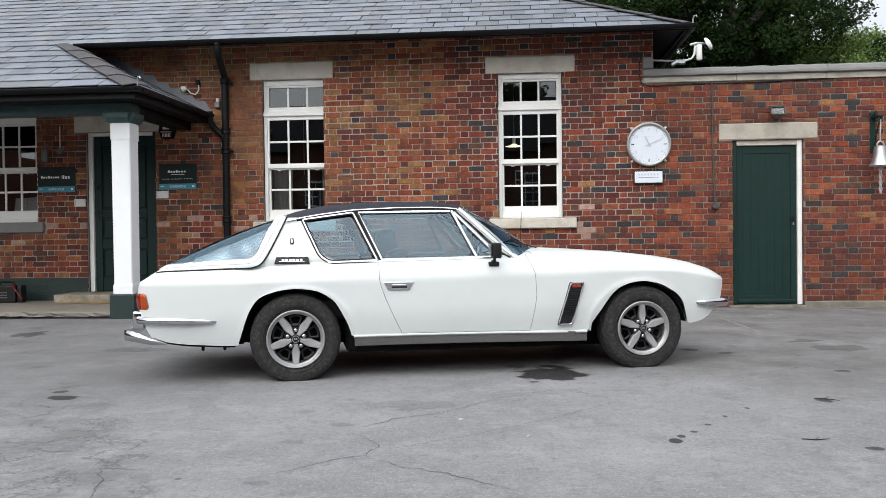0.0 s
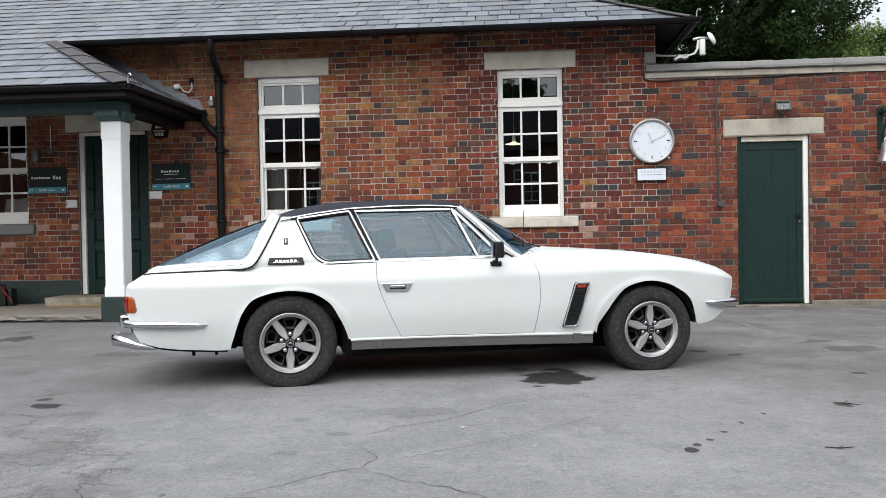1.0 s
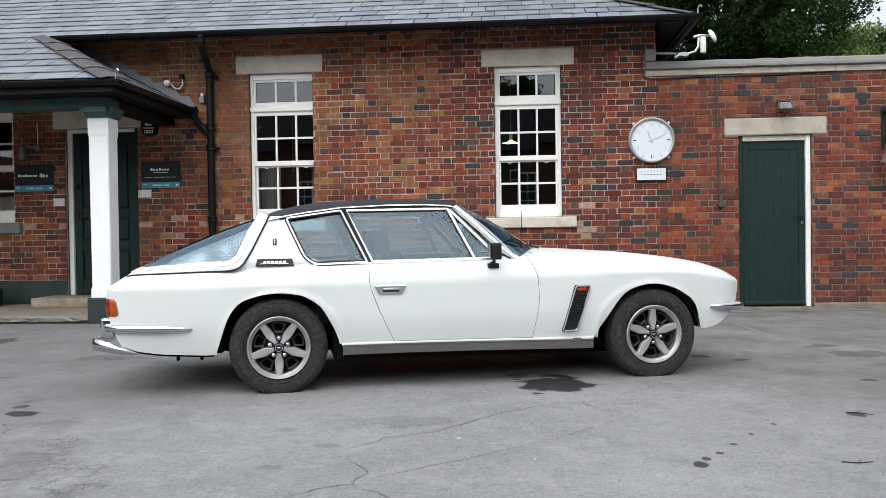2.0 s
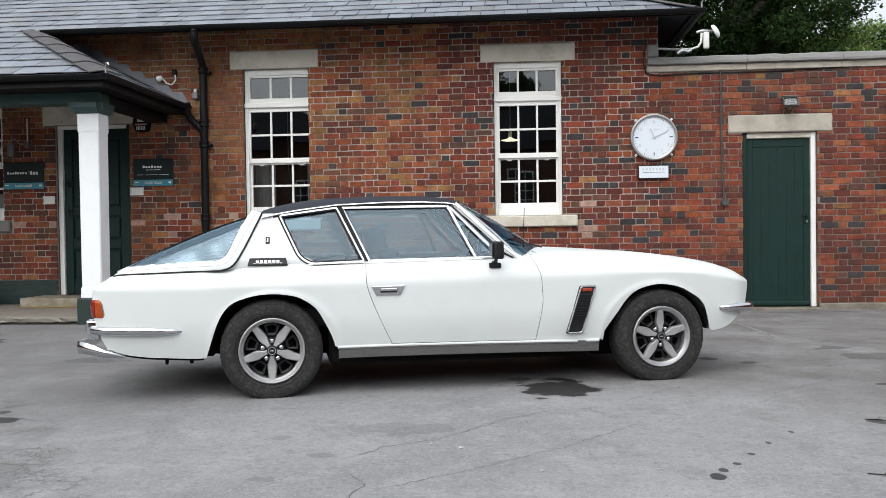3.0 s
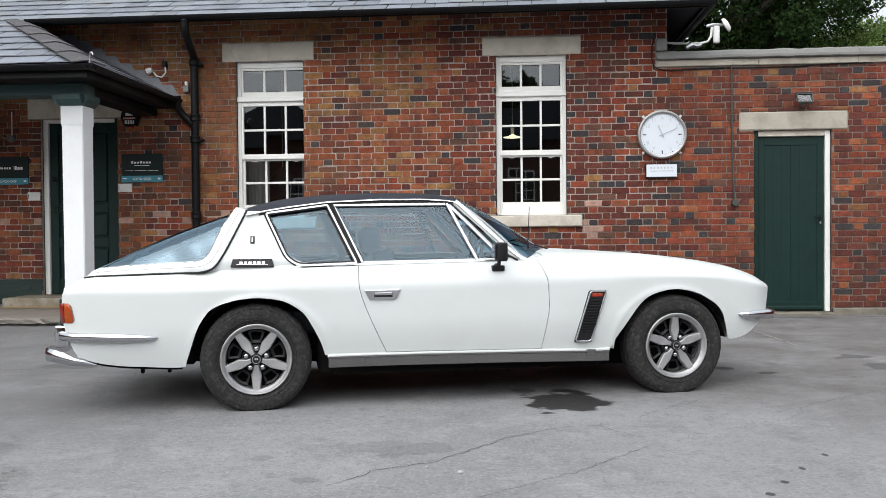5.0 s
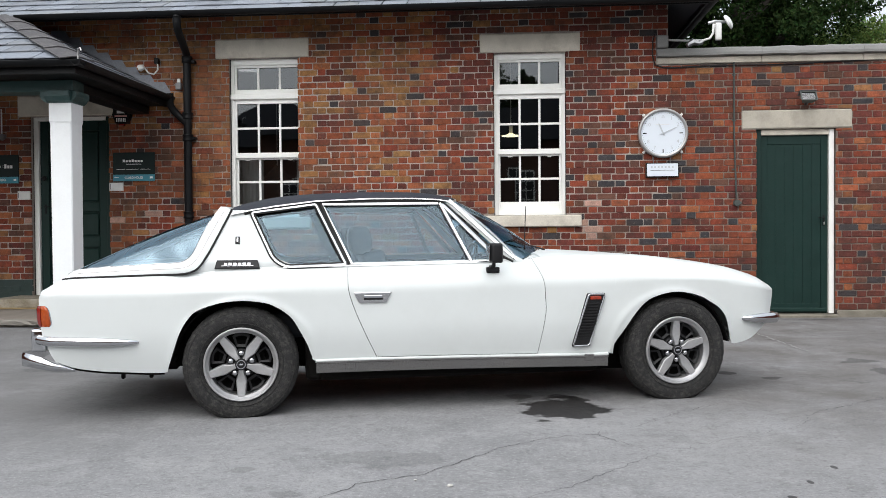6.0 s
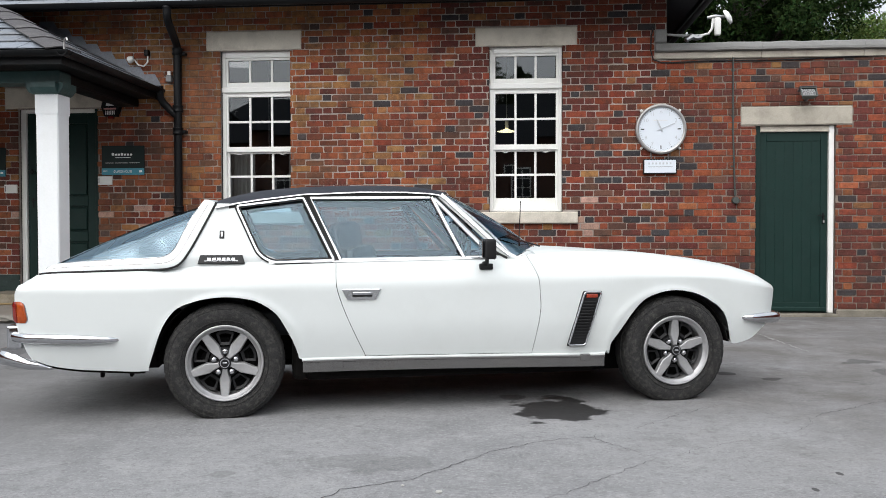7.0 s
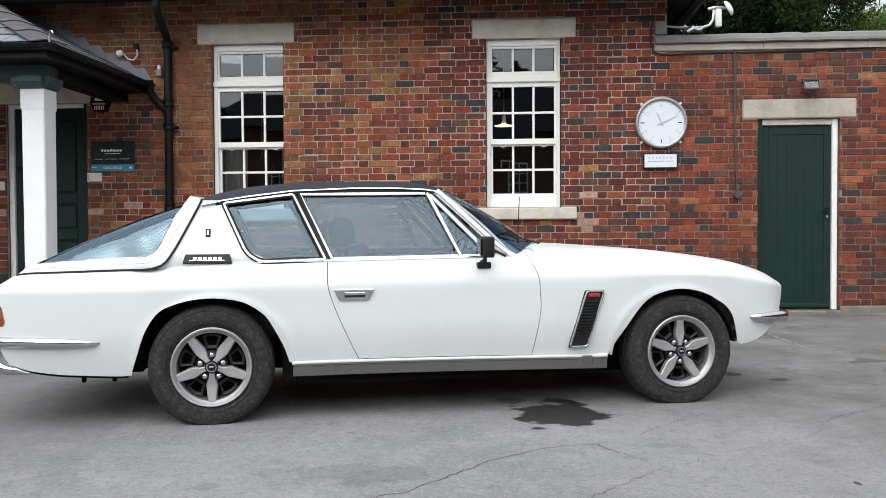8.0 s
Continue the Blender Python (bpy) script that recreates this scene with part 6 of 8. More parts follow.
for z, k in ((0.365, 0.0), (0.47, 0.0), (0.50, -0.007), (2.24, -0.003), (2.262, 0.002), (2.455, 0.002)):
    x0, x1, y0, y1 = PX0 - k, PX1 + k, PY0 - k, PY1 + k
    c = 0.004 if z < 0.48 or z > 2.24 else 0.012
    rows.append([Vector((x, y, z)) for x, y in ((x0 + c, y0), (x1 - c, y0), (x1, y0 + c), (x1, y1 - c), (x1 - c, y1), (x0 + c, y1), (x0, y1 - c), (x0, y0 + c), (x0 + c, y0))])
grid(rows, bm)
bmesh.ops.remove_doubles(bm, verts=bm.verts, dist=1e-5)
part("shaft", bm, M_PILLAR, pil)
bm = bmesh.new()
prof = [(-0.20, 2.575), (-0.20, 2.52), (-0.165, 2.475), (-0.13, 2.456), (0.13, 2.456), (0.165, 2.475), (0.20, 2.52), (0.20, 2.575)]
cx = (PX0 + PX1) / 2 - 0.012
f = [bm.verts.new((cx + p, PY0 - 0.02, z)) for p, z in prof]
b = [bm.verts.new((cx + p, PY1 + 0.02, z)) for p, z in prof]
bm.faces.new(f); bm.faces.new(b[::-1])
for k in range(8):
    j = (k + 1) % 8
    bm.faces.new((f[k], b[k], b[j], f[j]))
cap = part("capital", bm, M_BEAM, pil, "green timber bolster under the beam")
bm = bmesh.new()
f = [bm.verts.new((PX0 - 0.012, (PY0 + PY1) / 2 + p, z - 0.002)) for p, z in prof]
b = [bm.verts.new((PX1 + 0.012, (PY0 + PY1) / 2 + p, z - 0.002)) for p, z in prof]
bm.faces.new(f[::-1]); bm.faces.new(b)
for k in range(8):
    j = (k + 1) % 8
    bm.faces.new((f[j], b[j], b[k], f[k]))
part("bolster", bm, M_BEAM, pil)
part("bolt", lathe([(0.016, 0), (0.016, 0.012), (0, 0.014)], 6, Matrix.Translation((cx + 0.02, PY0 - 0.02, 2.53)) @ Matrix.Rotation(radians(90), 4, "X")), M_BLACK, cap)
bmf = box(WALL_L, PX1 + 0.02, PY0 + 0.0, PY1, 2.577, 2.70, 0.008)
tagged(part("porch_beam", bmf, M_BEAM), "dark green painted porch beam", "beam", kind="structure")
tagged(part("porch_beam", box(PX0, PX1, PY1 + 0.002, W - 0.003, 2.600, 2.698, 0.008), M_BLACK), "dark painted side beam of the porch", "beam", kind="structure")

# ---------------------------------------------------------------- doors
def plank_door():
    d = thing("door_1", "dark green boarded side door in a white frame, closed", "door", (4.98, W + 0.09, 0.04), kind="structure")
    y = W + 0.08
    part("door_frame", box(5.386, 5.448, y - 0.03, y + 0.10, 0.038, 2.285, 0.005), M_WHITE, d, "flaking white door post")
    part("door_frame", box(4.522, 4.582, y - 0.03, y + 0.10, 0.038, 2.285, 0.005), M_GREEN, d)
    part("door_head", box(4.583, 5.385, y - 0.03, y + 0.10, 2.215, 2.285, 0.005), M_STONE, d, "dull cream door head")
    leaf = part("leaf", box(4.585, 5.383, y + 0.034, y + 0.05, 0.045, 2.212), M_GREEN, d)
    for x0, x1 in ((4.585, 4.665), (5.303, 5.383)):
        part("stile", box(x0, x1, y + 0.008, y + 0.033, 0.045, 2.212, 0.003), M_GREEN, leaf)
    part("rail", box(4.666, 5.302, y + 0.008, y + 0.033, 2.105, 2.212, 0.003), M_GREEN, leaf)
    part("rail", box(4.666, 5.302, y + 0.012, y + 0.033, 0.045, 0.16, 0.003), M_GREEN, leaf)
    part("weather_board", box(4.59, 5.378, y - 0.012, y + 0.03, 0.05, 0.105, 0.012), M_GREEN, leaf)
    n = 6
    w_ = (5.302 - 4.666) / n
    for i in range(n):
        part("board", box(4.666 + w_ * i + 0.0004, 4.666 + w_ * (i + 1) - 0.0004, y + 0.016, y + 0.033, 0.161, 2.104, 0.0012), M_GREEN, leaf)
    h = part("door_handle", tube([(5.335, y + 0.0, 1.205), (5.335, y - 0.03, 1.205), (5.26, y - 0.032, 1.207)], 0.008, 8), M_BLACK, leaf, "black lever handle")
    part("lock_plate", box(5.325, 5.347, y + 0.0, y + 0.008, 1.11, 1.24, 0.003), M_BLACK, leaf)
    part("padlock", box(5.328, 5.346, y - 0.018, y + 0.0, 1.12, 1.155, 0.004), M_STEEL, leaf)
    return d


plank_door()


def panel_door():
    d = thing("door_2", "dark green panelled front door under the porch, closed", "door", (-4.16, W + 0.09, 0.27), kind="structure")
    y = W + 0.10
    part("door_frame", box(-4.688, -4.622, y - 0.03, y + 0.10, 0.272, 2.596, 0.005), M_WHITE, d, "white door post")
    part("door_frame", box(-3.706, -3.642, y - 0.03, y + 0.10, 0.272, 2.596, 0.005), M_GREEN, d)
    part("door_head", box(-4.621, -3.707, y - 0.03, y + 0.10, 2.55, 2.596, 0.005), M_WHITE, d)
    x0, x1 = -4.618, -3.710
    leaf = part("leaf", box(x0, x1, y + 0.034, y + 0.05, 0.276, 2.548), M_GREEN, d)
    mid = (x0 + x1) / 2
    for a, b in ((x0, x0 + 0.11), (mid - 0.05, mid + 0.05), (x1 - 0.11, x1)):
        part("stile", box(a, b, y + 0.005, y + 0.033, 0.276, 2.548, 0.006), M_GREEN, leaf)
    for a, b in ((0.276, 0.48), (0.90, 1.03), (1.36, 1.48), (2.42, 2.548)):
        for p, q in ((x0 + 0.111, mid - 0.051), (mid + 0.051, x1 - 0.111)):
            part("rail", box(p, q, y + 0.007, y + 0.033, a, b, 0.005), M_GREEN, leaf)
    for a, b in ((0.50, 0.88), (1.05, 1.34), (1.50, 2.40)):
        for p, q in ((x0 + 0.13, mid - 0.07), (mid + 0.07, x1 - 0.13)):
            part("panel", box(p, q, y + 0.018, y + 0.033, a, b, 0.014), M_GREEN, leaf)
    part("door_knob", lathe([(0.012, 0), (0.012, 0.03), (0.03, 0.04), (0.034, 0.055), (0.022, 0.07), (0, 0.073)], 16, Matrix.Translation((-4.54, y + 0.005, 1.80)) @ Matrix.Rotation(radians(90), 4, "X")), M_BLACK, leaf, "round black knob", smooth=40)
    part("door_handle", tube([(-4.55, y + 0.0, 1.43), (-4.55, y - 0.04, 1.43), (-4.47, y - 0.042, 1.43)], 0.008, 8), M_BLACK, leaf)
    part("lock_plate", box(-4.565, -4.54, y - 0.001, y + 0.006, 1.34, 1.46, 0.003), M_BLACK, leaf)
    part("threshold", box(x0 - 0.06, x1 + 0.06, y - 0.05, y + 0.1, 0.20, 0.270, 0.006), M_BLACK, d)
    return d


panel_door()

# ---------------------------------------------------------------- signs on the wall
def plaque(x0, x1, z0, z1, wide):
    """A dark green name board with a teal foot: the brand is a plain bar."""
    s = thing("name_board", "dark green name board with teal guard house strip", "sign", ((x0 + x1) / 2, W, z0), group="name boards by the porch door")
    y = W - 0.018
    board = part("board", box(x0, x1, y, W - 0.004, z0, z1, 0.003), M_SIGN, s)
    part("backing", box(x0 + 0.03, x1 - 0.03, W - 0.0035, W + 0.004, z0 + 0.03, z1 - 0.03), M_BLACK, s)
    part("teal_strip", box(x0 + 0.001, x1 - 0.001, y - 0.004, y - 0.0005, z0 + 0.001, z0 + 0.085), M_TEAL, s, "teal foot of the board")
    xc = (x0 + x1) / 2
    for a, b, c, e in wide:
        if e - c > 0.03:
            n = max(1, round((b - a) / 0.038))
            for k in range(n):
                low = (e - c) * (0.0 if k in (0, 3) else 0.28)
                part("print_bar", box(xc + a + (b - a) * k / n, xc + a + (b - a) * (k + 0.72) / n, y - 0.002, y - 0.0003, z0 + c, z0 + e - low), M_INK, s)
            continue
        part("print_bar", box(xc + a, xc + b, y - 0.002, y - 0.0003, z0 + c, z0 + e), M_INK, s)
    words("lettering", "GUARD HOUSE", 0.044, (xc, y - 0.0055, z0 + 0.043), M_INK, s, width=0.24)
    part("print_bar", box(x0 + 0.02, x0 + 0.075, y - 0.006, y - 0.0043, z0 + 0.047, z0 + 0.056), M_INK, s)
    part("print_bar", box(x1 - 0.065, x1 - 0.03, y - 0.006, y - 0.0043, z0 + 0.033, z0 + 0.057), M_INK, s)
    return s


plaque(-3.578, -3.022, 1.745, 2.115, [(-0.145, 0.13, 0.245, 0.278), (-0.10, 0.10, 0.215, 0.222), (-0.23, -0.12, 0.150, 0.155), (-0.10, 0.06, 0.150, 0.155), (0.08, 0.22, 0.150, 0.155)])
plaque(-5.420, -4.848, 1.735, 2.105, [(-0.235, 0.055, 0.205, 0.240), (0.075, 0.079, 0.20, 0.245), (0.095, 0.215, 0.195, 0.248)])
for x0, x1, z0, z1 in ((-4.870, -4.700, 1.522, 1.632), (-3.632, -3.446, 1.622, 1.730)):
    s = thing("notice_plate", "small blank white plate beside the porch door", "sign", (x0, W, z0), group="white plates")
    part("plate", box(x0, x1, W - 0.016, W + 0.002, z0, z1, 0.004), M_PLATE, s)
    part("slot", box(x0 + 0.01, x0 + 0.02, W - 0.0175, W - 0.0155, z0 + 0.02, z1 - 0.02), M_GREY, s)

# alarm box, partly behind the eaves
al = thing("alarm_box", "black and white alarm bell box with a red lens", "alarm", (-3.44, W, 2.5))
bm = bmesh.new()
prof = [(-0.10, 0.12), (0.10, 0.12), (0.115, 0.05), (0.075, -0.06), (-0.075, -0.06), (-0.115, 0.05)]
f = [bm.verts.new((-3.44 + p, W - 0.07, 2.60 + q)) for p, q in prof]
b = [bm.verts.new((-3.44 + p * 1.1, W + 0.003, 2.60 + q * 1.1)) for p, q in prof]
bm.faces.new(f)
for k in range(6):
    j = (k + 1) % 6
    bm.faces.new((f[j], f[k], b[k], b[j]))
bmesh.ops.recalc_face_normals(bm, faces=bm.faces[:])
part("case", bm, M_BLACK, al)
for k in range(6):
    part("slot_bar", box(-3.50 + 0.022 * k, -3.488 + 0.022 * k, W - 0.074, W - 0.069, 2.556, 2.605, 0.001), M_INK, al)
part("print_bar", box(-3.52, -3.36, W - 0.0745, W - 0.069, 2.62, 2.64), surface("pale_pink_print", (0.55, 0.28, 0.26), 0.5, bump=0), al)
part("print_bar", box(-3.49, -3.39, W - 0.0745, W - 0.069, 2.665, 2.70), M_INK, al)
part("lens", box(-3.475, -3.405, W - 0.06, W - 0.005, 2.505, 2.538, 0.012, 2), M_RED, al, "red lens")
al.location.z -= 0.055

# well-glass lamp under the porch
lamp = thing("bulkhead_lamp", "white well-glass wall lamp on a bracket with a conduit", "lamp", (-5.15, W, 2.3))
part("conduit", tube([(-5.07, W - 0.015, 2.70), (-5.07, W - 0.015, 2.38)], 0.009, 8), M_PLATE, lamp)
part("junction_box", lathe([(0, 0.05), (0.042, 0.05), (0.045, 0.0)], 18, Matrix.Translation((-5.07, W, 2.34)) @ Matrix.Rotation(radians(90), 4, "X")), M_GREY, lamp)
part("bracket", tube([(-5.07, W - 0.03, 2.34), (-5.14, W - 0.10, 2.35), (-5.20, W - 0.13, 2.42), (-5.24, W - 0.13, 2.36)], 0.011, 8), M_GREY, lamp, smooth=60)
part("glass_jar", lathe([(0.045, 0.10), (0.05, 0.06), (0.05, 0.0), (0.045, -0.05), (0.03, -0.075), (0, -0.085)], 18, Matrix.Translation((-5.24, W - 0.13, 2.25))), M_GREY, lamp, "milky glass jar", smooth=50)

# small lamp and junction on the brick above the porch roof
wl_ = thing("wall_spot", "small white spot lamp with a looped cable on the wall", "lamp", (-3.05, W, 3.2))
part("knuckle", box(-3.0, -2.945, W - 0.06, W + 0.002, 3.235, 3.31, 0.01, 2), M_BLACK, wl_)
part("cable", tube([(-2.96, W - 0.04, 3.24), (-2.95, W - 0.05, 3.16), (-3.0, W - 0.06, 3.10), (-3.07, W - 0.06, 3.12), (-3.12, W - 0.06, 3.18)], 0.010, 8), M_PLATE, wl_, smooth=60)
part("head", lathe([(0, 0.06), (0.03, 0.05), (0.045, 0.0), (0.04, -0.02), (0, -0.025)], 16, Matrix.Translation((-3.17, W - 0.08, 3.18)) @ Matrix.Rotation(radians(70), 4, "Y")), M_PLATE, wl_, smooth=40)
jb = thing("junction_box", "small grey cable box beside the drainpipe", "box", (-2.66, W, 2.9))
part("case", box(-2.72, -2.645, W - 0.07, W + 0.002, 2.90, 2.99, 0.008), M_GREY, jb)
part("gland", box(-2.70, -2.66, W - 0.06, W - 0.02, 2.985, 3.04, 0.006), M_PLATE, jb)

# drainpipe
dp = thing("drainpipe", "black cast-iron drainpipe with collars and a swan neck", "pipe", (-2.56, W, 0.05))
py = W - 0.075
part("outlet", lathe([(0.045, 0.10), (0.055, 0.08), (0.045, 0.06), (0.045, 0.0)], 16, Matrix.Translation((-2.43, 11.345, 3.57))), M_BLACK, dp, smooth=40)
part("swan_neck", tube([(-2.43, 11.345, 3.62), (-2.43, 11.345, 3.55), (-2.435, 11.40, 3.49), (-2.55, 11.93, 3.36), (-2.56, py, 3.31), (-2.56, py, 3.22)], 0.047, 14), M_BLACK, dp, smooth=60)
part("pipe", tube([(-2.56, py, 3.26), (-2.56, py, 0.03)], 0.050, 16), M_BLACK, dp, smooth=60)
for z in (3.27, 2.56, 2.28, 1.3):
    part("collar", lathe([(0.050, -0.045), (0.062, -0.040), (0.068, -0.028), (0.061, -0.016), (0.061, 0.02), (0.068, 0.034), (0.062, 0.045), (0.050, 0.047)], 16, Matrix.Translation((-2.56, py, z))), M_BLACK, dp, smooth=40)
for z in (2.28, 3.25):
    part("ear", box(-2.56, -2.46, py - 0.01, W + 0.002, z - 0.02, z + 0.015, 0.005), M_BLACK, dp)
part("branch", tube([(-2.76, W - 0.16, 2.84), (-2.76, W - 0.14, 2.70), (-2.74, py, 2.63), (-2.66, py, 2.55), (-2.57, py, 2.47)], 0.046, 12), M_BLACK, dp, smooth=60)

# ---------------------------------------------------------------- clock and its sign
M_FACE = surface("white_clock_face", (0.68, 0.73, 0.79), 0.35, vary=0.015, bump=0)
M_CASE = surface("clock_case", (0.36, 0.355, 0.35), 0.4, 0.6, vary=0.05, bump=0.03)
M_HAND = surface("pale_grey_hand", (0.50, 0.53, 0.56), 0.5, 0.0, vary=0.03, bump=0)
CX, CZ, CR = 3.388, 2.250, 0.300
ck = thing("wall_clock", "large round white wall clock in a pale metal case", "clock", (CX, W, CZ))
cm = Matrix.Translation((CX, W, CZ)) @ Matrix.Rotation(radians(90), 4, "X")
part("case", lathe([(CR - 0.02, 0.0), (CR, 0.01), (CR + 0.004, 0.05), (CR - 0.003, 0.075), (CR - 0.018, 0.082), (CR - 0.035, 0.074), (CR - 0.036, 0.05)], 64, cm), M_CASE, ck, smooth=35)
part("dial", lathe([(CR - 0.034, 0.052), (0, 0.052)], 64, cm), M_FACE, ck, "white dial")
yd = W - 0.054
for k in range(60):
    a = math.tau * k / 60
    if k % 5 == 0:
        continue
    part("minute_tick", box(-0.0012, 0.0012, -0.0005, 0.0005, -0.005, 0.005, turn=Matrix.Translation((CX + 0.245 * math.sin(a), yd, CZ + 0.245 * math.cos(a))) @ Matrix.Rotation(a, 4, "Y")), M_GREY, ck)
for h in range(1, 13):
    a = math.tau * h / 12
    x, z = CX + 0.205 * math.sin(a), CZ + 0.205 * math.cos(a)
    if h in (3, 6, 9):
        part("hour_baton", box(-0.006, 0.006, -0.001, 0.001, -0.021, 0.021, turn=Matrix.Translation((CX + 0.218 * math.sin(a), yd, CZ + 0.218 * math.cos(a))) @ Matrix.Rotation(a, 4, "Y")), M_DARK, ck, "black hour mark")
    elif h == 12:
        bm = bmesh.new()
        vs = [bm.verts.new((CX + p, yd - 0.001, CZ + 0.205 + q)) for p, q in ((-0.02, -0.015), (0.02, -0.015), (0, 0.02), (-0.011, -0.009), (0.011, -0.009), (0, 0.01))]
        for i in range(3):
            bm.faces.new((vs[i], vs[(i + 1) % 3], vs[3 + (i + 1) % 3], vs[3 + i]))
        part("hour_mark", bm, M_HAND, ck)
    else:
        words("numeral", str(h), 0.062, (x, yd - 0.0005, z), M_HAND, ck)
        part("hour_dot", lathe([(0.006, 0.001), (0, 0.001)], 10, Matrix.Translation((CX + 0.247 * math.sin(a), yd, CZ + 0.247 * math.cos(a))) @ Matrix.Rotation(radians(90), 4, "X")), M_DARK, ck)


def hand(name, angle, length, tail, w_):
    bm = bmesh.new()
    a = radians(angle)
    d, s = Vector((math.sin(a), 0, math.cos(a))), Vector((math.cos(a), 0, -math.sin(a)))
    o = Vector((CX, yd - 0.006, CZ))
    vs = [bm.verts.new(o + d * p + s * q) for p, q in ((-tail, -w_ * 0.8), (length * 0.8, -w_), (length, 0), (length * 0.8, w_), (-tail, w_ * 0.8))]
    bm.faces.new(vs)
    thicken(bm, 0.002)
    part(name, bm, M_HAND, ck)


hand("hour_hand", 336, 0.135, 0.03, 0.010)
hand("minute_hand", 67, 0.205, 0.045, 0.0055)
hand("second_hand", 148, 0.05, 0.02, 0.003)
part("boss", lathe([(0.012, 0), (0.012, 0.012), (0, 0.013)], 12, Matrix.Translation((CX, yd, CZ)) @ Matrix.Rotation(radians(90), 4, "X")), M_HAND, ck)
part("print_bar", box(CX - 0.09, CX + 0.075, yd - 0.001, yd, CZ + 0.098, CZ + 0.112), surface("faint_print", (0.68, 0.70, 0.72), 0.5, bump=0), ck)
for a in (45, 135, 225, 315):
    x, z = CX + 0.315 * math.sin(radians(a)), CZ + 0.315 * math.cos(radians(a))
    part("lug", box(-0.015, 0.015, -0.03, 0.0, -0.015, 0.022, 0.006, turn=Matrix.Translation((x, W, z)) @ Matrix.Rotation(radians(a), 4, "Y")), M_PLATE, ck)
sg = thing("clock_sign", "small white framed sign hanging under the clock", "sign", (CX, W, 1.71))
part("sign_frame", box(3.182, 3.580, W - 0.045, W - 0.004, 1.712, 1.892, 0.004), M_DARK, sg)
part("sign_face", box(3.194, 3.568, W - 0.050, W - 0.0455, 1.726, 1.880, 0.002), M_FACE, sg)
part("stem", box(3.272, 3.282, W - 0.03, W - 0.015, 1.892, 1.965), M_GREY, sg)
part("stem", box(3.475, 3.485, W - 0.03, W - 0.015, 1.892, 1.965), M_GREY, sg)
part("stand_off", box(3.25, 3.51, W - 0.0045, W + 0.003, 1.75, 1.85), M_DARK, sg)
for k in range(7):
    x = 3.240 + 0.042 * k
    part("brand_bar", box(x, x + 0.021, W - 0.0515, W - 0.0498, 1.826, 1.850), M_HAND, sg)
part("brand_bar", box(3.236, 3.526, W - 0.0515, W - 0.0498, 1.795, 1.800), M_GREY, sg)

# ---------------------------------------------------------------- conduit, floodlight, bell, cable, radio dish
co = thing("conduit", "thin dark conduit down the brick wall to a round box", "pipe", (4.25, W, 1.39))
M_CONDUIT = surface("conduit_paint", (0.05, 0.06, 0.055), 0.5, vary=0.2, bump=0.1)
part("tube", tube([(4.243, W - 0.014, 3.10), (4.246, W - 0.014, 2.2), (4.272, W - 0.014, 1.44)], 0.011, 8), M_CONDUIT, co, smooth=60)
part("box", lathe([(0.0, 0.06), (0.038, 0.058), (0.042, 0.05), (0.042, -0.003)], 18, Matrix.Translation((4.275, W, 1.392)) @ Matrix.Rotation(radians(90), 4, "X")), M_CONDUIT, co, smooth=40)
part("knob", box(4.31, 4.33, W - 0.05, W - 0.01, 1.38, 1.40, 0.004), M_CONDUIT, co)
for z in (2.95, 2.4, 1.8):
    part("saddle", box(4.222, 4.268, W - 0.008, W + 0.002, z - 0.01, z + 0.01), M_CONDUIT, co)
cb = thing("cable", "black cable sagging along the wall below the coping", "cable", (4.0, W, 3.1))
pts = [(3.31, W - 0.02, 3.50), (3.275, W - 0.012, 3.38), (3.27, W - 0.012, 3.20), (3.30, W - 0.012, 3.09), (3.40, W - 0.012, 3.055)] + [(3.5 + 0.5 * k, W - 0.012, 3.05 + 0.010 * math.sin(k * 1.7) + 0.008 * k) for k in range(13)]
part("lead", tube(pts, 0.008, 6), M_DARK, cb, smooth=60)

fl = thing("floodlight", "grey floodlight above the side door", "lamp", (5.08, W, 2.55))
fm = Matrix.Translation((5.085, W - 0.11, 2.640)) @ Matrix.Rotation(radians(-28), 4, "X")
bm = bmesh.new()
f = [bm.verts.new(fm @ Vector((p, -0.045, q))) for p, q in ((-0.095, -0.065), (0.095, -0.065), (0.095, 0.065), (-0.095, 0.065))]
b = [bm.verts.new(fm @ Vector((p, 0.045, q))) for p, q in ((-0.06, -0.045), (0.06, -0.045), (0.06, 0.045), (-0.06, 0.045))]
bm.faces.new(b[::-1])
for k in range(4):
    j = (k + 1) % 4
    bm.faces.new((f[j], f[k], b[k], b[j]))
ins = [bm.verts.new(fm @ Vector((p * 0.85, -0.045, q * 0.82))) for p, q in ((-0.095, -0.065), (0.095, -0.065), (0.095, 0.065), (-0.095, 0.065))]
dp_ = [bm.verts.new(fm @ Vector((p * 0.8, -0.02, q * 0.75))) for p, q in ((-0.095, -0.065), (0.095, -0.065), (0.095, 0.065), (-0.095, 0.065))]
for k in range(4):
    j = (k + 1) % 4
    bm.faces.new((f[k], f[j], ins[j], ins[k]))
    bm.faces.new((ins[k], ins[j], dp_[j], dp_[k]))
bm.faces.new(dp_)
part("housing", bm, M_CONDUIT, fl)
part("reflector", box(-0.074, 0.074, -0.026, -0.022, -0.047, 0.047, turn=fm), M_GREY, fl, "dull metal reflector")
bm = bmesh.new()
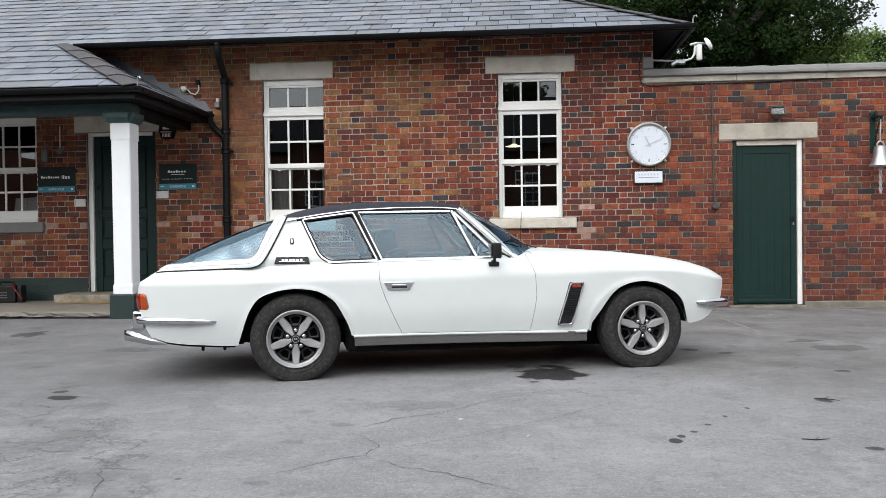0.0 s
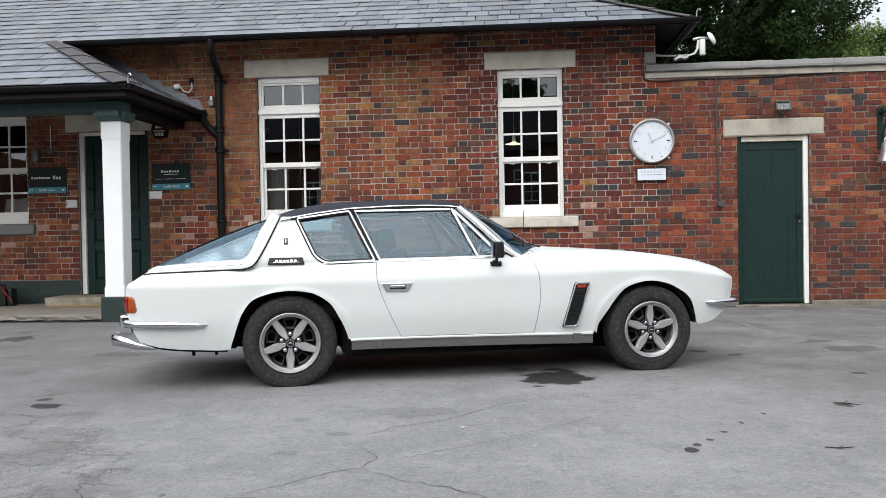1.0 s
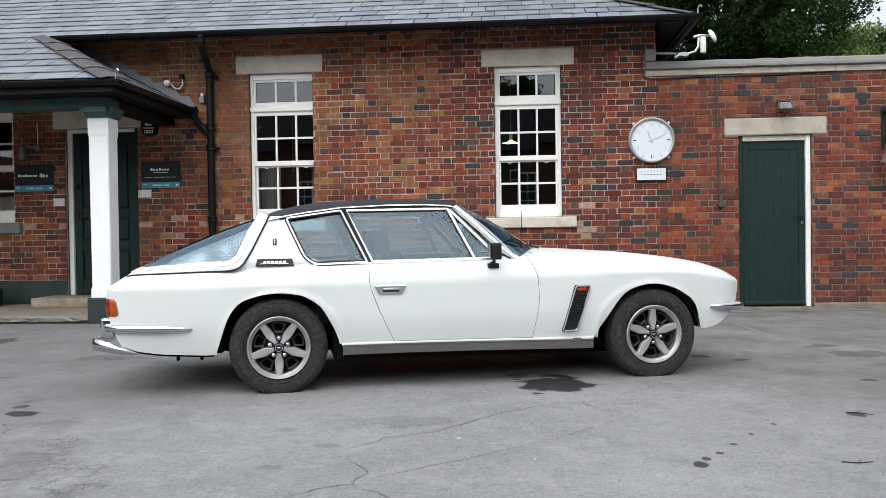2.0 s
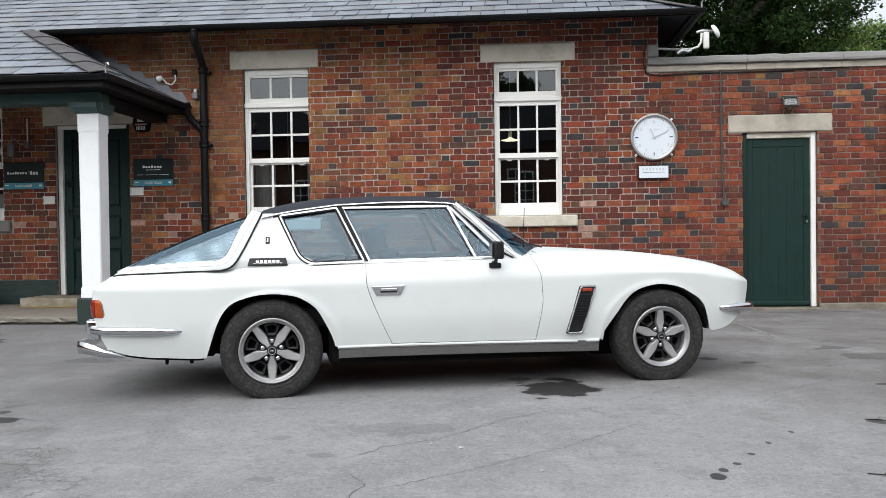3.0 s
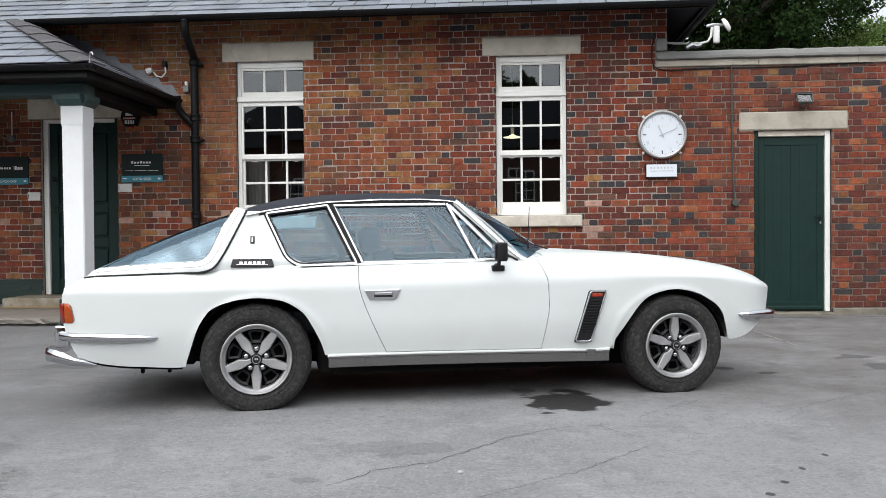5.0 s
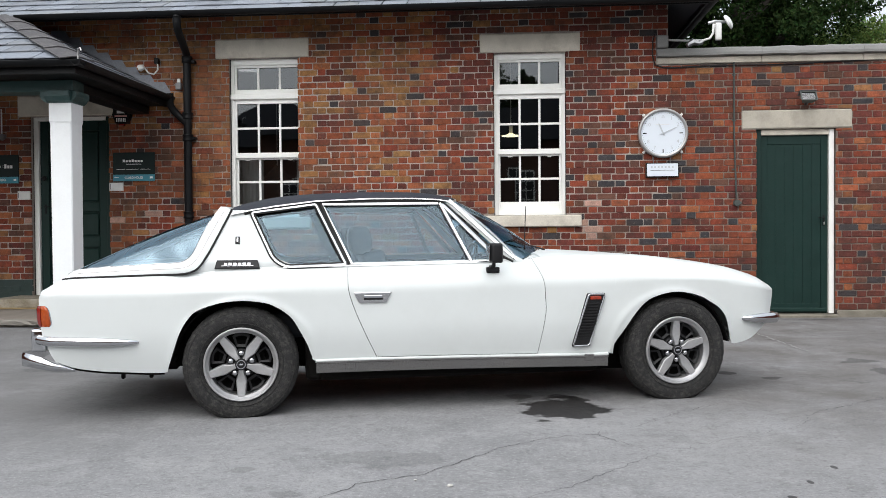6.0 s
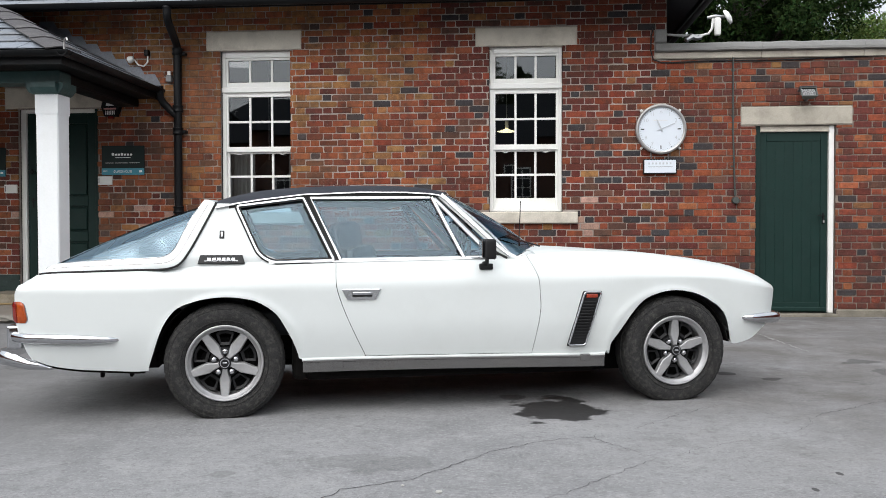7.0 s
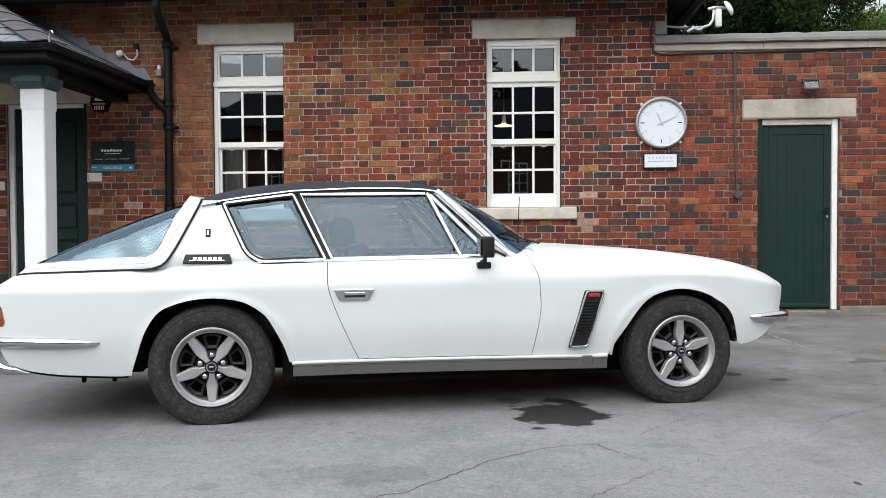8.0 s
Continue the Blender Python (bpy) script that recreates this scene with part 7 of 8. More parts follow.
grown(bm, [tuple(v) for v in [fm @ Vector((p * 0.83, -0.036, q * 0.80)) for p, q in ((-0.095, -0.065), (0.095, -0.065), (0.095, 0.065), (-0.095, 0.065))]], [(0, 1, 2, 3)])
part("front_glass", bm, glass("lamp_glass", (0.9, 0.9, 0.9), (1, 1, 1), 1.5), fl)
part("hood", box(-0.10, 0.10, -0.06, 0.05, 0.066, 0.074, 0.002, turn=fm), M_GREY, fl)
part("bracket", tube([(5.085, W + 0.002, 2.585), (5.085, W - 0.06, 2.57), (5.085, W - 0.11, 2.585)], 0.012, 8), M_GREY, fl)

bl = thing("wall_bell", "grey ship's bell on a green iron bracket with a rope", "bell", (6.375, W, 1.9))
part("back_plate", box(6.315, 6.385, W - 0.02, W + 0.002, 2.08, 2.62, 0.006), M_GREEN, bl, "green iron back plate")
part("arm", box(6.33, 6.405, W - 0.25, W - 0.02, 2.535, 2.555, 0.004), M_GREEN, bl)
part("brace", tube([(6.36, W - 0.02, 2.12), (6.37, W - 0.14, 2.42), (6.375, W - 0.22, 2.535)], 0.010, 8), M_GREEN, bl)
part("scroll", tube([(6.33, W - 0.04, 2.56), (6.345, W - 0.05, 2.60), (6.375, W - 0.05, 2.63), (6.40, W - 0.05, 2.60), (6.385, W - 0.05, 2.57)], 0.014, 8), M_GREEN, bl, smooth=60)
by = W - 0.20
part("hanger", tube([(6.375, by, 2.54), (6.38, by, 2.42), (6.37, by, 2.30), (6.375, by, 2.22)], 0.011, 8), M_STEEL, bl)
part("crown", tube([(6.375 + 0.045 * math.cos(t), by, 2.16 + 0.05 * math.sin(t)) for t in [math.pi * k / 8 for k in range(9)]], 0.012, 8), M_STEEL, bl, smooth=60)
part("bell_body", lathe([(0, 0.27), (0.05, 0.268), (0.075, 0.25), (0.082, 0.20), (0.090, 0.13), (0.108, 0.06), (0.130, 0.015), (0.142, 0.0), (0.136, -0.006), (0.115, 0.03), (0.08, 0.12), (0, 0.2)], 32, Matrix.Translation((6.375, by, 1.89))), M_STEEL, bl, smooth=40)
M_ROPE = surface("rope", (0.4, 0.36, 0.38), 0.9, vary=0.4, fine=120, bump=0.5)
for s in (0, math.pi):
    part("rope", tube([(6.375 + 0.013 * math.cos(s + k * 0.9), by + 0.013 * math.sin(s + k * 0.9), 1.92 - 0.025 * k) for k in range(17)], 0.013, 6), M_ROPE, bl, smooth=60)

rd = thing("radio_dish", "white wireless link dish and antenna on a curved pole", "antenna", (4.1, 12.7, 3.5))
part("pole", tube([(3.46, 12.55, 3.50), (3.8, 12.68, 3.505), (4.02, 12.7, 3.51), (4.10, 12.7, 3.535), (4.14, 12.7, 3.60), (4.15, 12.7, 3.72)], 0.016, 10), M_PLATE, rd, smooth=60)
part("antenna_body", box(4.165, 4.245, 12.66, 12.72, 3.50, 3.73, 0.025, 3), M_PLATE, rd, smooth=40)
part("dish", lathe([(0, 0.05), (0.05, 0.045), (0.09, 0.025), (0.10, 0.0), (0.095, -0.01), (0, -0.02)], 24, Matrix.Translation((4.335, 12.74, 3.745)) @ Matrix.Rotation(radians(62), 4, "Y") @ Matrix.Rotation(radians(20), 4, "X")), M_PLATE, rd, smooth=40)
part("clamp", tube([(4.08, 12.7, 3.73), (4.16, 12.7, 3.75), (4.30, 12.74, 3.75)], 0.02, 8), M_STEEL, rd)
part("foil_joint", tube([(3.78, 12.55, 3.42), (3.86, 12.58, 3.47), (3.93, 12.58, 3.45), (3.97, 12.6, 3.47)], [0.03, 0.045, 0.03, 0.04], 7), M_STEEL, rd)

# battery pack left on the porch floor
bp = thing("battery_pack", "black jump-starter battery pack with red leads on the porch floor", "battery", (-5.7, 11.75, 0.15))
part("case", box(-5.86, -5.54, 11.62, 11.80, 0.150, 0.40, 0.02, 2), M_DARK, bp)
part("handle", tube([(-5.82, 11.71, 0.39), (-5.82, 11.71, 0.45), (-5.60, 11.71, 0.45), (-5.60, 11.71, 0.39)], 0.016, 8), M_DARK, bp)
part("red_lead", tube([(-5.60, 11.64, 0.43), (-5.55, 11.61, 0.36), (-5.50, 11.63, 0.28), (-5.46, 11.66, 0.20)], 0.011, 6), M_RED, bp)
part("end_cap", box(-5.535, -5.46, 11.64, 11.79, 0.150, 0.40, 0.03, 2), M_DARK, bp)
for k in range(3):
    part("print_bar", box(-5.80, -5.66, 11.617, 11.6195, 0.22 + 0.035 * k, 0.232 + 0.035 * k), M_GREY, bp)

# ---------------------------------------------------------------- seen through the windows
M_LAMPSHADE = emitter("lit_lamp_shade", (1.0, 0.86, 0.55), 1.5)
pd = thing("pendant_lamp", "lit wide cream pendant lamp hanging in the office", "lamp", (1.535, 13.5, 2.4))
part("shade", lathe([(0.03, 0.035), (0.06, 0.016), (0.135, 0.0), (0.125, -0.006), (0.0, -0.01)], 28, Matrix.Translation((1.535, 13.5, 2.41))), M_LAMPSHADE, pd, smooth=40)
part("flex", tube([(1.535, 13.5, 2.46), (1.535, 13.5, 3.45)], 0.006, 6), M_PLATE, pd)
part("holder", lathe([(0.025, 0.10), (0.025, 0.0)], 12, Matrix.Translation((1.535, 13.5, 2.45))), M_PLATE, pd)
cr = thing("coat", "dark coat hanging behind the office window", "coat", (-1.62, 12.75, 0.9))
bm = bmesh.new()
rows = []
for k, (z, w_) in enumerate([(1.98, 0.03), (1.93, 0.07), (1.86, 0.15), (1.80, 0.19), (1.6, 0.20), (1.3, 0.22), (1.0, 0.24)]):
    rows.append([Vector((-1.62 + w_ * math.cos(t), 12.78 + 0.35 * w_ * math.sin(t), z)) for t in [math.tau * q / 14 for q in range(15)]])
grid(rows, bm)
part("cloth", bm, M_DARK, cr, smooth=60)
part("hook", tube([(-1.62, 12.78, 1.97), (-1.62, 12.78, 2.4), (-1.62, 12.78, 3.46)], 0.006, 6), M_STEEL, cr)
M_NET = surface("net_curtain", (0.42, 0.42, 0.42), 0.9, vary=0.1, scale=8, fine=90, bump=0.1)
for x0, x1 in ((-2.02, -1.70), (-1.26, -1.06)):
    cu_ = thing("curtain", "pale grey net curtain gathered in folds behind the sash", "curtain", (x0, 12.42, 0.9), group="net curtains")
    bm = grid([[Vector((x0 + (x1 - x0) * k / 24, 12.42 + 0.018 * math.sin(k * 1.5) + 0.006 * math.sin(k * 0.7 + z), z)) for k in range(25)] for z in (0.95, 1.3, 1.65, 2.02)])
    thicken(bm, 0.002)
    part("cloth", bm, M_NET, cu_, smooth=60)
    part("rail", tube([(x0 - 0.01, 12.42, 2.03), (x1 + 0.01, 12.42, 2.03)], 0.008, 8), M_STEEL, cu_)
for x0, tilt in ((-5.97, 0), (-5.76, -7)):
    pp = thing("paper_folder", "white papers leaning on the porch window's inner sill", "paper", (x0, 12.5, 1.4), group="papers in the window")
    part("sheet", box(0, 0.19, 0, 0.01, 0, 0.30, 0.002, turn=Matrix.Translation((x0, 12.33, 1.385)) @ Matrix.Rotation(radians(-12), 4, "X") @ Matrix.Rotation(radians(tilt), 4, "Y")), M_INK, pp)
    part("spine", box(0.192, 0.20, 0, 0.02, 0, 0.30, 0.002, turn=Matrix.Translation((x0, 12.33, 1.385)) @ Matrix.Rotation(radians(-12), 4, "X") @ Matrix.Rotation(radians(tilt), 4, "Y")), M_GREY, pp)
tagged(part("inner_sill", box(-6.34, -5.44, W + 0.31, W + 0.62, 1.34, 1.38, 0.005), M_WHITE), "white inner window board", "sill", kind="structure")

# twigs on the asphalt
for i, P in enumerate([[(3.44, 5.45), (3.50, 5.43), (3.56, 5.36)], [(3.03, 4.37), (3.09, 4.34), (3.16, 4.35)]]):
    bm = tube([(x, y, 0.004 + 0.003 * k) for k, (x, y) in enumerate(P)], [0.0025, 0.0035, 0.002], 6)
    tube([(P[1][0], P[1][1], 0.012), (P[1][0] + 0.03, P[1][1] + 0.03, 0.016)], [0.002, 0.001], 5, bm)
    tagged(part("twig", bm, M_DARK), "short dark broken twig lying on the asphalt", "twig", group="twigs")

# ---------------------------------------------------------------- trees
def leaf_material(name, colour):
    m = bpy.data.materials.new(name)
    m.use_nodes = True
    N, L = m.node_tree.nodes, m.node_tree.links
    b = N["Principled BSDF"]
    geo = N.new("ShaderNodeNewGeometry")
    r = N.new("ShaderNodeMapRange"); r.inputs["To Min"].default_value, r.inputs["To Max"].default_value = 0.5, 1.6
    L.new(geo.outputs["Random Per Island"], r.inputs["Value"])
    h = N.new("ShaderNodeHueSaturation"); h.inputs["Color"].default_value = (*colour, 1)
    r2 = N.new("ShaderNodeMapRange"); r2.inputs["To Min"].default_value, r2.inputs["To Max"].default_value = 0.47, 0.53
    w_ = N.new("ShaderNodeTexWhiteNoise"); w_.noise_dimensions = "1D"
    L.new(geo.outputs["Random Per Island"], w_.inputs["W"]); L.new(w_.outputs["Value"], r2.inputs["Value"])
    L.new(r2.outputs[0], h.inputs["Hue"]); L.new(r.outputs[0], h.inputs["Value"])
    L.new(h.outputs[0], b.inputs["Base Color"])
    b.inputs["Roughness"].default_value = 0.85
    b.inputs["Specular IOR Level"].default_value = 0.1
    t = N.new("ShaderNodeBsdfTranslucent"); L.new(h.outputs[0], t.inputs["Color"])
    mx = N.new("ShaderNodeMixShader"); mx.inputs[0].default_value = 0.18
    L.new(b.outputs[0], mx.inputs[1]); L.new(t.outputs[0], mx.inputs[2])
    L.new(mx.outputs[0], N["Material Output"].inputs["Surface"])
    return m


M_LEAF = leaf_material("oak_leaf", (0.019, 0.038, 0.010))
M_LEAF2 = leaf_material("ash_leaf", (0.14, 0.21, 0.06))
M_BARK = surface("bark", (0.050, 0.042, 0.035), 0.95, vary=0.35, scale=9, fine=60, bump=0.8)


def tree(x, y, height, low, spread, seed, leaves, material, label, size=0.13):
    rng = random.Random(seed)
    t = thing("tree", label, "tree", (x, y, 0), group="trees")
    lean = rng.gauss(0, 0.04)
    trunk_top = low + (height - low) * 0.55
    tp = [(x + lean * z + 0.08 * math.sin(z * 0.9 + seed), y + 0.06 * math.cos(z + seed), z) for z in np.linspace(-0.1, trunk_top, 10)]
    part("trunk", tube(tp, list(np.linspace(0.30, 0.10, 10)), 12), M_BARK, t, smooth=60)
    centres = []
    for k in range(16):
        a = rng.random() * math.tau
        z0 = low * 0.75 + (trunk_top - low * 0.75) * rng.random()
        p0 = Vector((x + lean * z0, y, z0))
        d = Vector((math.cos(a), math.sin(a), 0.35 + 0.5 * rng.random()))
        ln = spread * (0.55 + 0.5 * rng.random())
        pts = [p0 + d * ln * s + Vector((rng.gauss(0, 0.1), rng.gauss(0, 0.1), 0.15 * math.sin(s * 3))) * s for s in (0, 0.3, 0.6, 0.85, 1.0)]
        part("limb", tube(pts, [0.11, 0.085, 0.06, 0.035, 0.015], 7), M_BARK, t, smooth=60)
        centres += [(pts[2], 0.35), (pts[3], 0.45), (pts[4], 0.5), (pts[4] + Vector((rng.gauss(0, 0.7), rng.gauss(0, 0.7), rng.gauss(0.2, 0.5))), 0.5)]
    for k in range(120):
        a, r = rng.random() * math.tau, spread * math.sqrt(rng.random())
        f = rng.random()
        z = low + (height - low) * f
        r *= math.sqrt(max(0.05, 1 - (2 * f - 0.85) ** 2 * 0.8))
        centres.append((Vector((x + r * math.cos(a), y + r * math.sin(a), z)), 0.35 + 0.4 * rng.random()))
    gen = np.random.RandomState(seed)
    c = np.array([[*p] for p, _ in centres])
    s = np.array([q for _, q in centres])
    pick = gen.randint(0, len(c), leaves)
    off = gen.normal(size=(leaves, 3))
    off /= np.linalg.norm(off, axis=1)[:, None]
    pos = c[pick] + off * (s[pick] * gen.uniform(0.35, 1.05, leaves) ** 0.6)[:, None] * np.array([1, 1, 0.7])
    d1 = gen.normal(size=(leaves, 3)); d1 /= np.linalg.norm(d1, axis=1)[:, None]
    d2 = np.cross(d1, gen.normal(size=(leaves, 3))); d2 /= np.linalg.norm(d2, axis=1)[:, None]
    ln = size * gen.uniform(0.6, 1.3, leaves)[:, None]
    v = np.stack([pos - d1 * ln, pos + d2 * ln * 0.42 - d1 * ln * 0.1, pos + d1 * ln, pos - d2 * ln * 0.42 - d1 * ln * 0.1], axis=1).reshape(-1, 3)
    mesh = bpy.data.meshes.new("crown")
    mesh.from_pydata(v.tolist(), [], [(4 * i, 4 * i + 1, 4 * i + 2, 4 * i + 3) for i in range(leaves)])
    mesh.materials.append(material)
    ob = new("crown", mesh)
    ob.parent = t
    ob.matrix_parent_inverse = t.matrix_basis.inverted()
    return t


tree(3.6, 19.5, 11, 2.6, 3.2, 3, 90000, M_LEAF, "dark leafy tree behind the side building", 0.052)
tree(6.3, 20.5, 12, 2.4, 2.5, 8, 90000, M_LEAF, "dark leafy tree behind the parapet wall", 0.052)
tree(9.7, 21.5, 5.5, 2.4, 2.1, 14, 60000, M_LEAF2, "lighter green tree behind the parapet wall", 0.048)
tree(5.4, 25.0, 13, 2.6, 4.4, 21, 45000, M_LEAF, "dark leafy tree further behind the wall", 0.12)
tree(8.7, 27.0, 7.3, 2.6, 2.6, 23, 40000, M_LEAF, "dark leafy tree further behind the wall", 0.11)
tree(0.6, 24.0, 12, 3.0, 3.5, 27, 9000, M_LEAF, "dark leafy tree behind the slate roof", 0.17)

# ---------------------------------------------------------------- across the yard, behind the eye
def far_house(x0, x1, y, eave, ridge, half_ridge, label):
    h = thing("brick_house", label, "house", ((x0 + x1) / 2, y, 0), group="houses across the yard")
    part("wall", box(x0, x1, y - 6, y, 0, eave), BRICK["brown"], h)
    xc = (x0 + x1) / 2
    bm = bmesh.new()
    grown(bm, [(x0 - 0.4, y + 0.4, eave), (x1 + 0.4, y + 0.4, eave), (xc + half_ridge, y - 1.5, ridge), (xc - half_ridge, y - 1.5, ridge), (x0 - 0.4, y - 6.4, eave), (x1 + 0.4, y - 6.4, eave)],
          [(0, 3, 2, 1), (5, 2, 3, 4), (1, 2, 5), (4, 3, 0), (0, 1, 5, 4)])
    bmesh.ops.recalc_face_normals(bm, faces=bm.faces[:])
    part("roof", bm, surface("dark_roof_tile", (0.03, 0.032, 0.036), 0.9, vary=0.3, scale=2, bump=0.3, spec=0.1), h, "dark tiled roof")
    n = int((x1 - x0) / 2.6)
    for st in range(2 if eave > 5 else 1):
        for i in range(n):
            xc = x0 + (x1 - x0) * (i + 0.5) / n
            z0 = 2.1 + 2.9 * st
            w_ = part("window", box(xc - 0.55, xc + 0.55, y + 0.002, y + 0.06, z0, z0 + 1.7), M_WHITE, h)
            for a in range(3):
                for b_ in range(4):
                    part("pane", box(xc - 0.49 + 0.34 * a, xc - 0.49 + 0.30 + 0.34 * a, y + 0.061, y + 0.066, z0 + 0.08 + 0.40 * b_, z0 + 0.43 + 0.40 * b_), M_DARK, w_)


far_house(-12.6, -5.7, -13, 4.9, 6.75, 1.05, "brown brick house with a short hipped roof across the yard")
far_house(-5.0, 9.0, -15, 5.0, 7.1, 3.0, "long brown brick house with white sash windows across the yard")
tree(0.2, -24, 10.7, 3.0, 2.3, 31, 9000, M_LEAF, "leafy tree behind the houses across the yard", 0.16)
tree(2.0, -25, 9.9, 3.0, 1.7, 33, 9000, M_LEAF, "leafy tree behind the houses across the yard", 0.16)
# unseen side walls, added to cut the sky light that reaches the yard
for x0, x1 in ((-12.4, -12.0), (12.0, 12.4)):
    tagged(part("wall_yard", box(x0, x1, -12.9, W + 2.0, -0.1, 3.4), BRICK["deep"]), "plain unseen wall added beside the yard to hold back sky light", "wall", kind="structure")

# ---------------------------------------------------------------- slates
def slate_rows():
    """x0, x1, y of every slate's lower edge."""
    rng = random.Random(77)
    step, wid = 0.24, 0.29
    out = []
    for j in range(-7, 20):
        y = 11.365 + step * j
        x_right = (PORCH_X - (y - PORCH_Y)) if j < 0 else ROOF_R - max(0, y - EAVE_Y)
        x = WALL_L + (0.5 * wid if j % 2 else 0) + rng.uniform(-0.02, 0.02)
        while x < x_right - 0.05:
            out.append((x, min(x + wid - 0.008, x_right), y + rng.gauss(0, 0.003), j))
            x += wid + rng.gauss(0, 0.004)
    return out


def hip_x(y, porch):
    """Where a hip cuts the slope at y."""
    return PORCH_X - (y - PORCH_Y) if porch else ROOF_R - max(0.0, y - EAVE_Y)


def slate_verts(x0, x1, y, rng, porch):
    L = 0.30
    lift, skew = 0.016 + rng.uniform(-0.002, 0.003), rng.gauss(0, 0.0035)
    t = 0.008
    yb = y + L
    zb = roof_z(yb) - 0.004
    zf = roof_z(y) + lift
    xt = min(x1, hip_x(yb, porch))
    xs = min(x0, xt - 0.001)
    return [(x0, y - skew, zf), (x1, y + skew, zf), (xt, yb, zb), (xs, yb, zb), (x0, y - skew, zf - t), (x1, y + skew, zf - t), (xt, yb, zb - t), (xs, yb, zb - t)]


SLATE_F = [(0, 1, 2, 3), (4, 5, 1, 0), (1, 5, 6, 2), (4, 0, 3, 7)]
rng = random.Random(78)
near_left = 300
verts, faces = [], []
for x0, x1, y, j in slate_rows():
    q = slate_verts(x0, x1, y, rng, j < 0)
    if 0 <= j <= 10 and x0 > -3.9 and near_left > 0:
        near_left -= 1
        mesh = bpy.data.meshes.new("slate")
        mesh.from_pydata(q, [], SLATE_F)
        mesh.materials.append(M_SLATE)
        ob = new("slate", mesh)
        ob.parent = roof
        ob.matrix_parent_inverse = roof.matrix_basis.inverted()
    else:
        n = len(verts)
        verts += q
        faces += [tuple(n + i for i in f) for f in SLATE_F]
# the porch's side slope
for j in range(7):
    x = PORCH_X + 0.03 - 0.24 * j
    y = PORCH_Y + (PORCH_X - x)
    y += 0.15 * (j % 2)
    while y < W - 0.03:
        y1 = min(y + 0.285, W - 0.02)
        za, zb = PORCH_Z + (PORCH_X - x) * K + 0.016, PORCH_Z + (PORCH_X - x + 0.30) * K - 0.004
        ya = max(y, PORCH_Y + (PORCH_X - x))
        yb0 = max(ya, PORCH_Y + (PORCH_X - x + 0.30))
        if yb0 < y1:
            n = len(verts)
            verts += [(x, ya, za), (x, y1, za), (x - 0.30, y1, zb), (x - 0.30, yb0, zb), (x, ya, za - 0.008), (x, y1, za - 0.008), (x - 0.30, y1, zb - 0.008), (x - 0.30, yb0, zb - 0.008)]
            faces += [tuple(n + i for i in f) for f in SLATE_F]
        y += 0.29
mesh = bpy.data.meshes.new("slates")
mesh.from_pydata(verts, [], faces)
mesh.materials.append(M_SLATE_J)
ob = new("slates", mesh)
ob.parent = roof
ob.matrix_parent_inverse = roof.matrix_basis.inverted()
tagged(ob, kind="stuff")

# ---------------------------------------------------------------- bricks, Flemish bond
BOND, HEADER, COURSE, JOINT = 0.3388, 0.1165, 0.0801, 0.0098
COURSE_Z, HEADER_X = -0.0368, 0.006      # middle of the lowest course; a header of that course
PALE = surface("brick_joined_limewash", (0.36, 0.22, 0.17), 0.9, vary=0.45, scale=12, fine=90, bump=0.5, per_piece=0.15, island=True)
BRICK_J["pale"] = PALE
BRICK_J["plinth"] = M_PLINTH


def tone_of(x, z, header, rng):
    if x < -2.95 and z < 0.48:
        return "plinth"
    if 2.40 < x < 2.62 and 0.95 < z < 1.42 and rng.random() < 0.55:
        return "pale"
    if x < -0.9 and 1.0 < z < 1.35 and rng.random() < 0.10:
        return "pale"
    patch = noise.noise(Vector((x * 0.55, z * 0.8, 3.7)))
    batch = noise.noise(Vector((x * 1.6, z * 2.4, 8.1)))
    tan = 0.02 + 0.15 * max(0, patch)
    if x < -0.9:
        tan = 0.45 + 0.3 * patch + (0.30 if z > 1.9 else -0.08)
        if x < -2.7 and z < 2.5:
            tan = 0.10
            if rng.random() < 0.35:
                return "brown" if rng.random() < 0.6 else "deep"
    elif x < 0.6:
        tan = (0.44 if z > 2.5 else 0.16) + 0.35 * patch
    elif x < 2.3:
        tan = 0.06 + 0.3 * patch
    if rng.random() < tan:
        return "tan" if rng.random() < 0.55 else "orange"
    blue = (0.085 if header else 0.065) * (1 + 0.7 * batch)
    if x < -2.0:
        blue *= 0.4
    # darker bricks gather beside the windows, bright ones between them
    beside = -1.0 < x < -0.4 or 0.8 < x < 1.35 or 2.2 < x < 2.9
    if rng.random() < blue * (1.2 if beside else 1.0):
        return "blue"
    r = rng.random() + 0.35 * batch
    if beside:
        return "deep" if r < 0.58 else "red" if r < 0.86 else "brown"
    if x > 5.5:
        return "red" if r < 0.34 else "deep" if r < 0.84 else "orange" if r < 0.92 else "brown"
    if x > 3.4:
        return "red" if r < 0.52 else "deep" if r < 0.80 else "orange" if r < 0.92 else "brown"
    if x > 2.3:
        return "red" if r < 0.38 else "deep" if r < 0.86 else "orange" if r < 0.92 else "brown"
    return "red" if r < 0.52 else "deep" if r < 0.66 else "orange" if r < 0.95 else "brown"


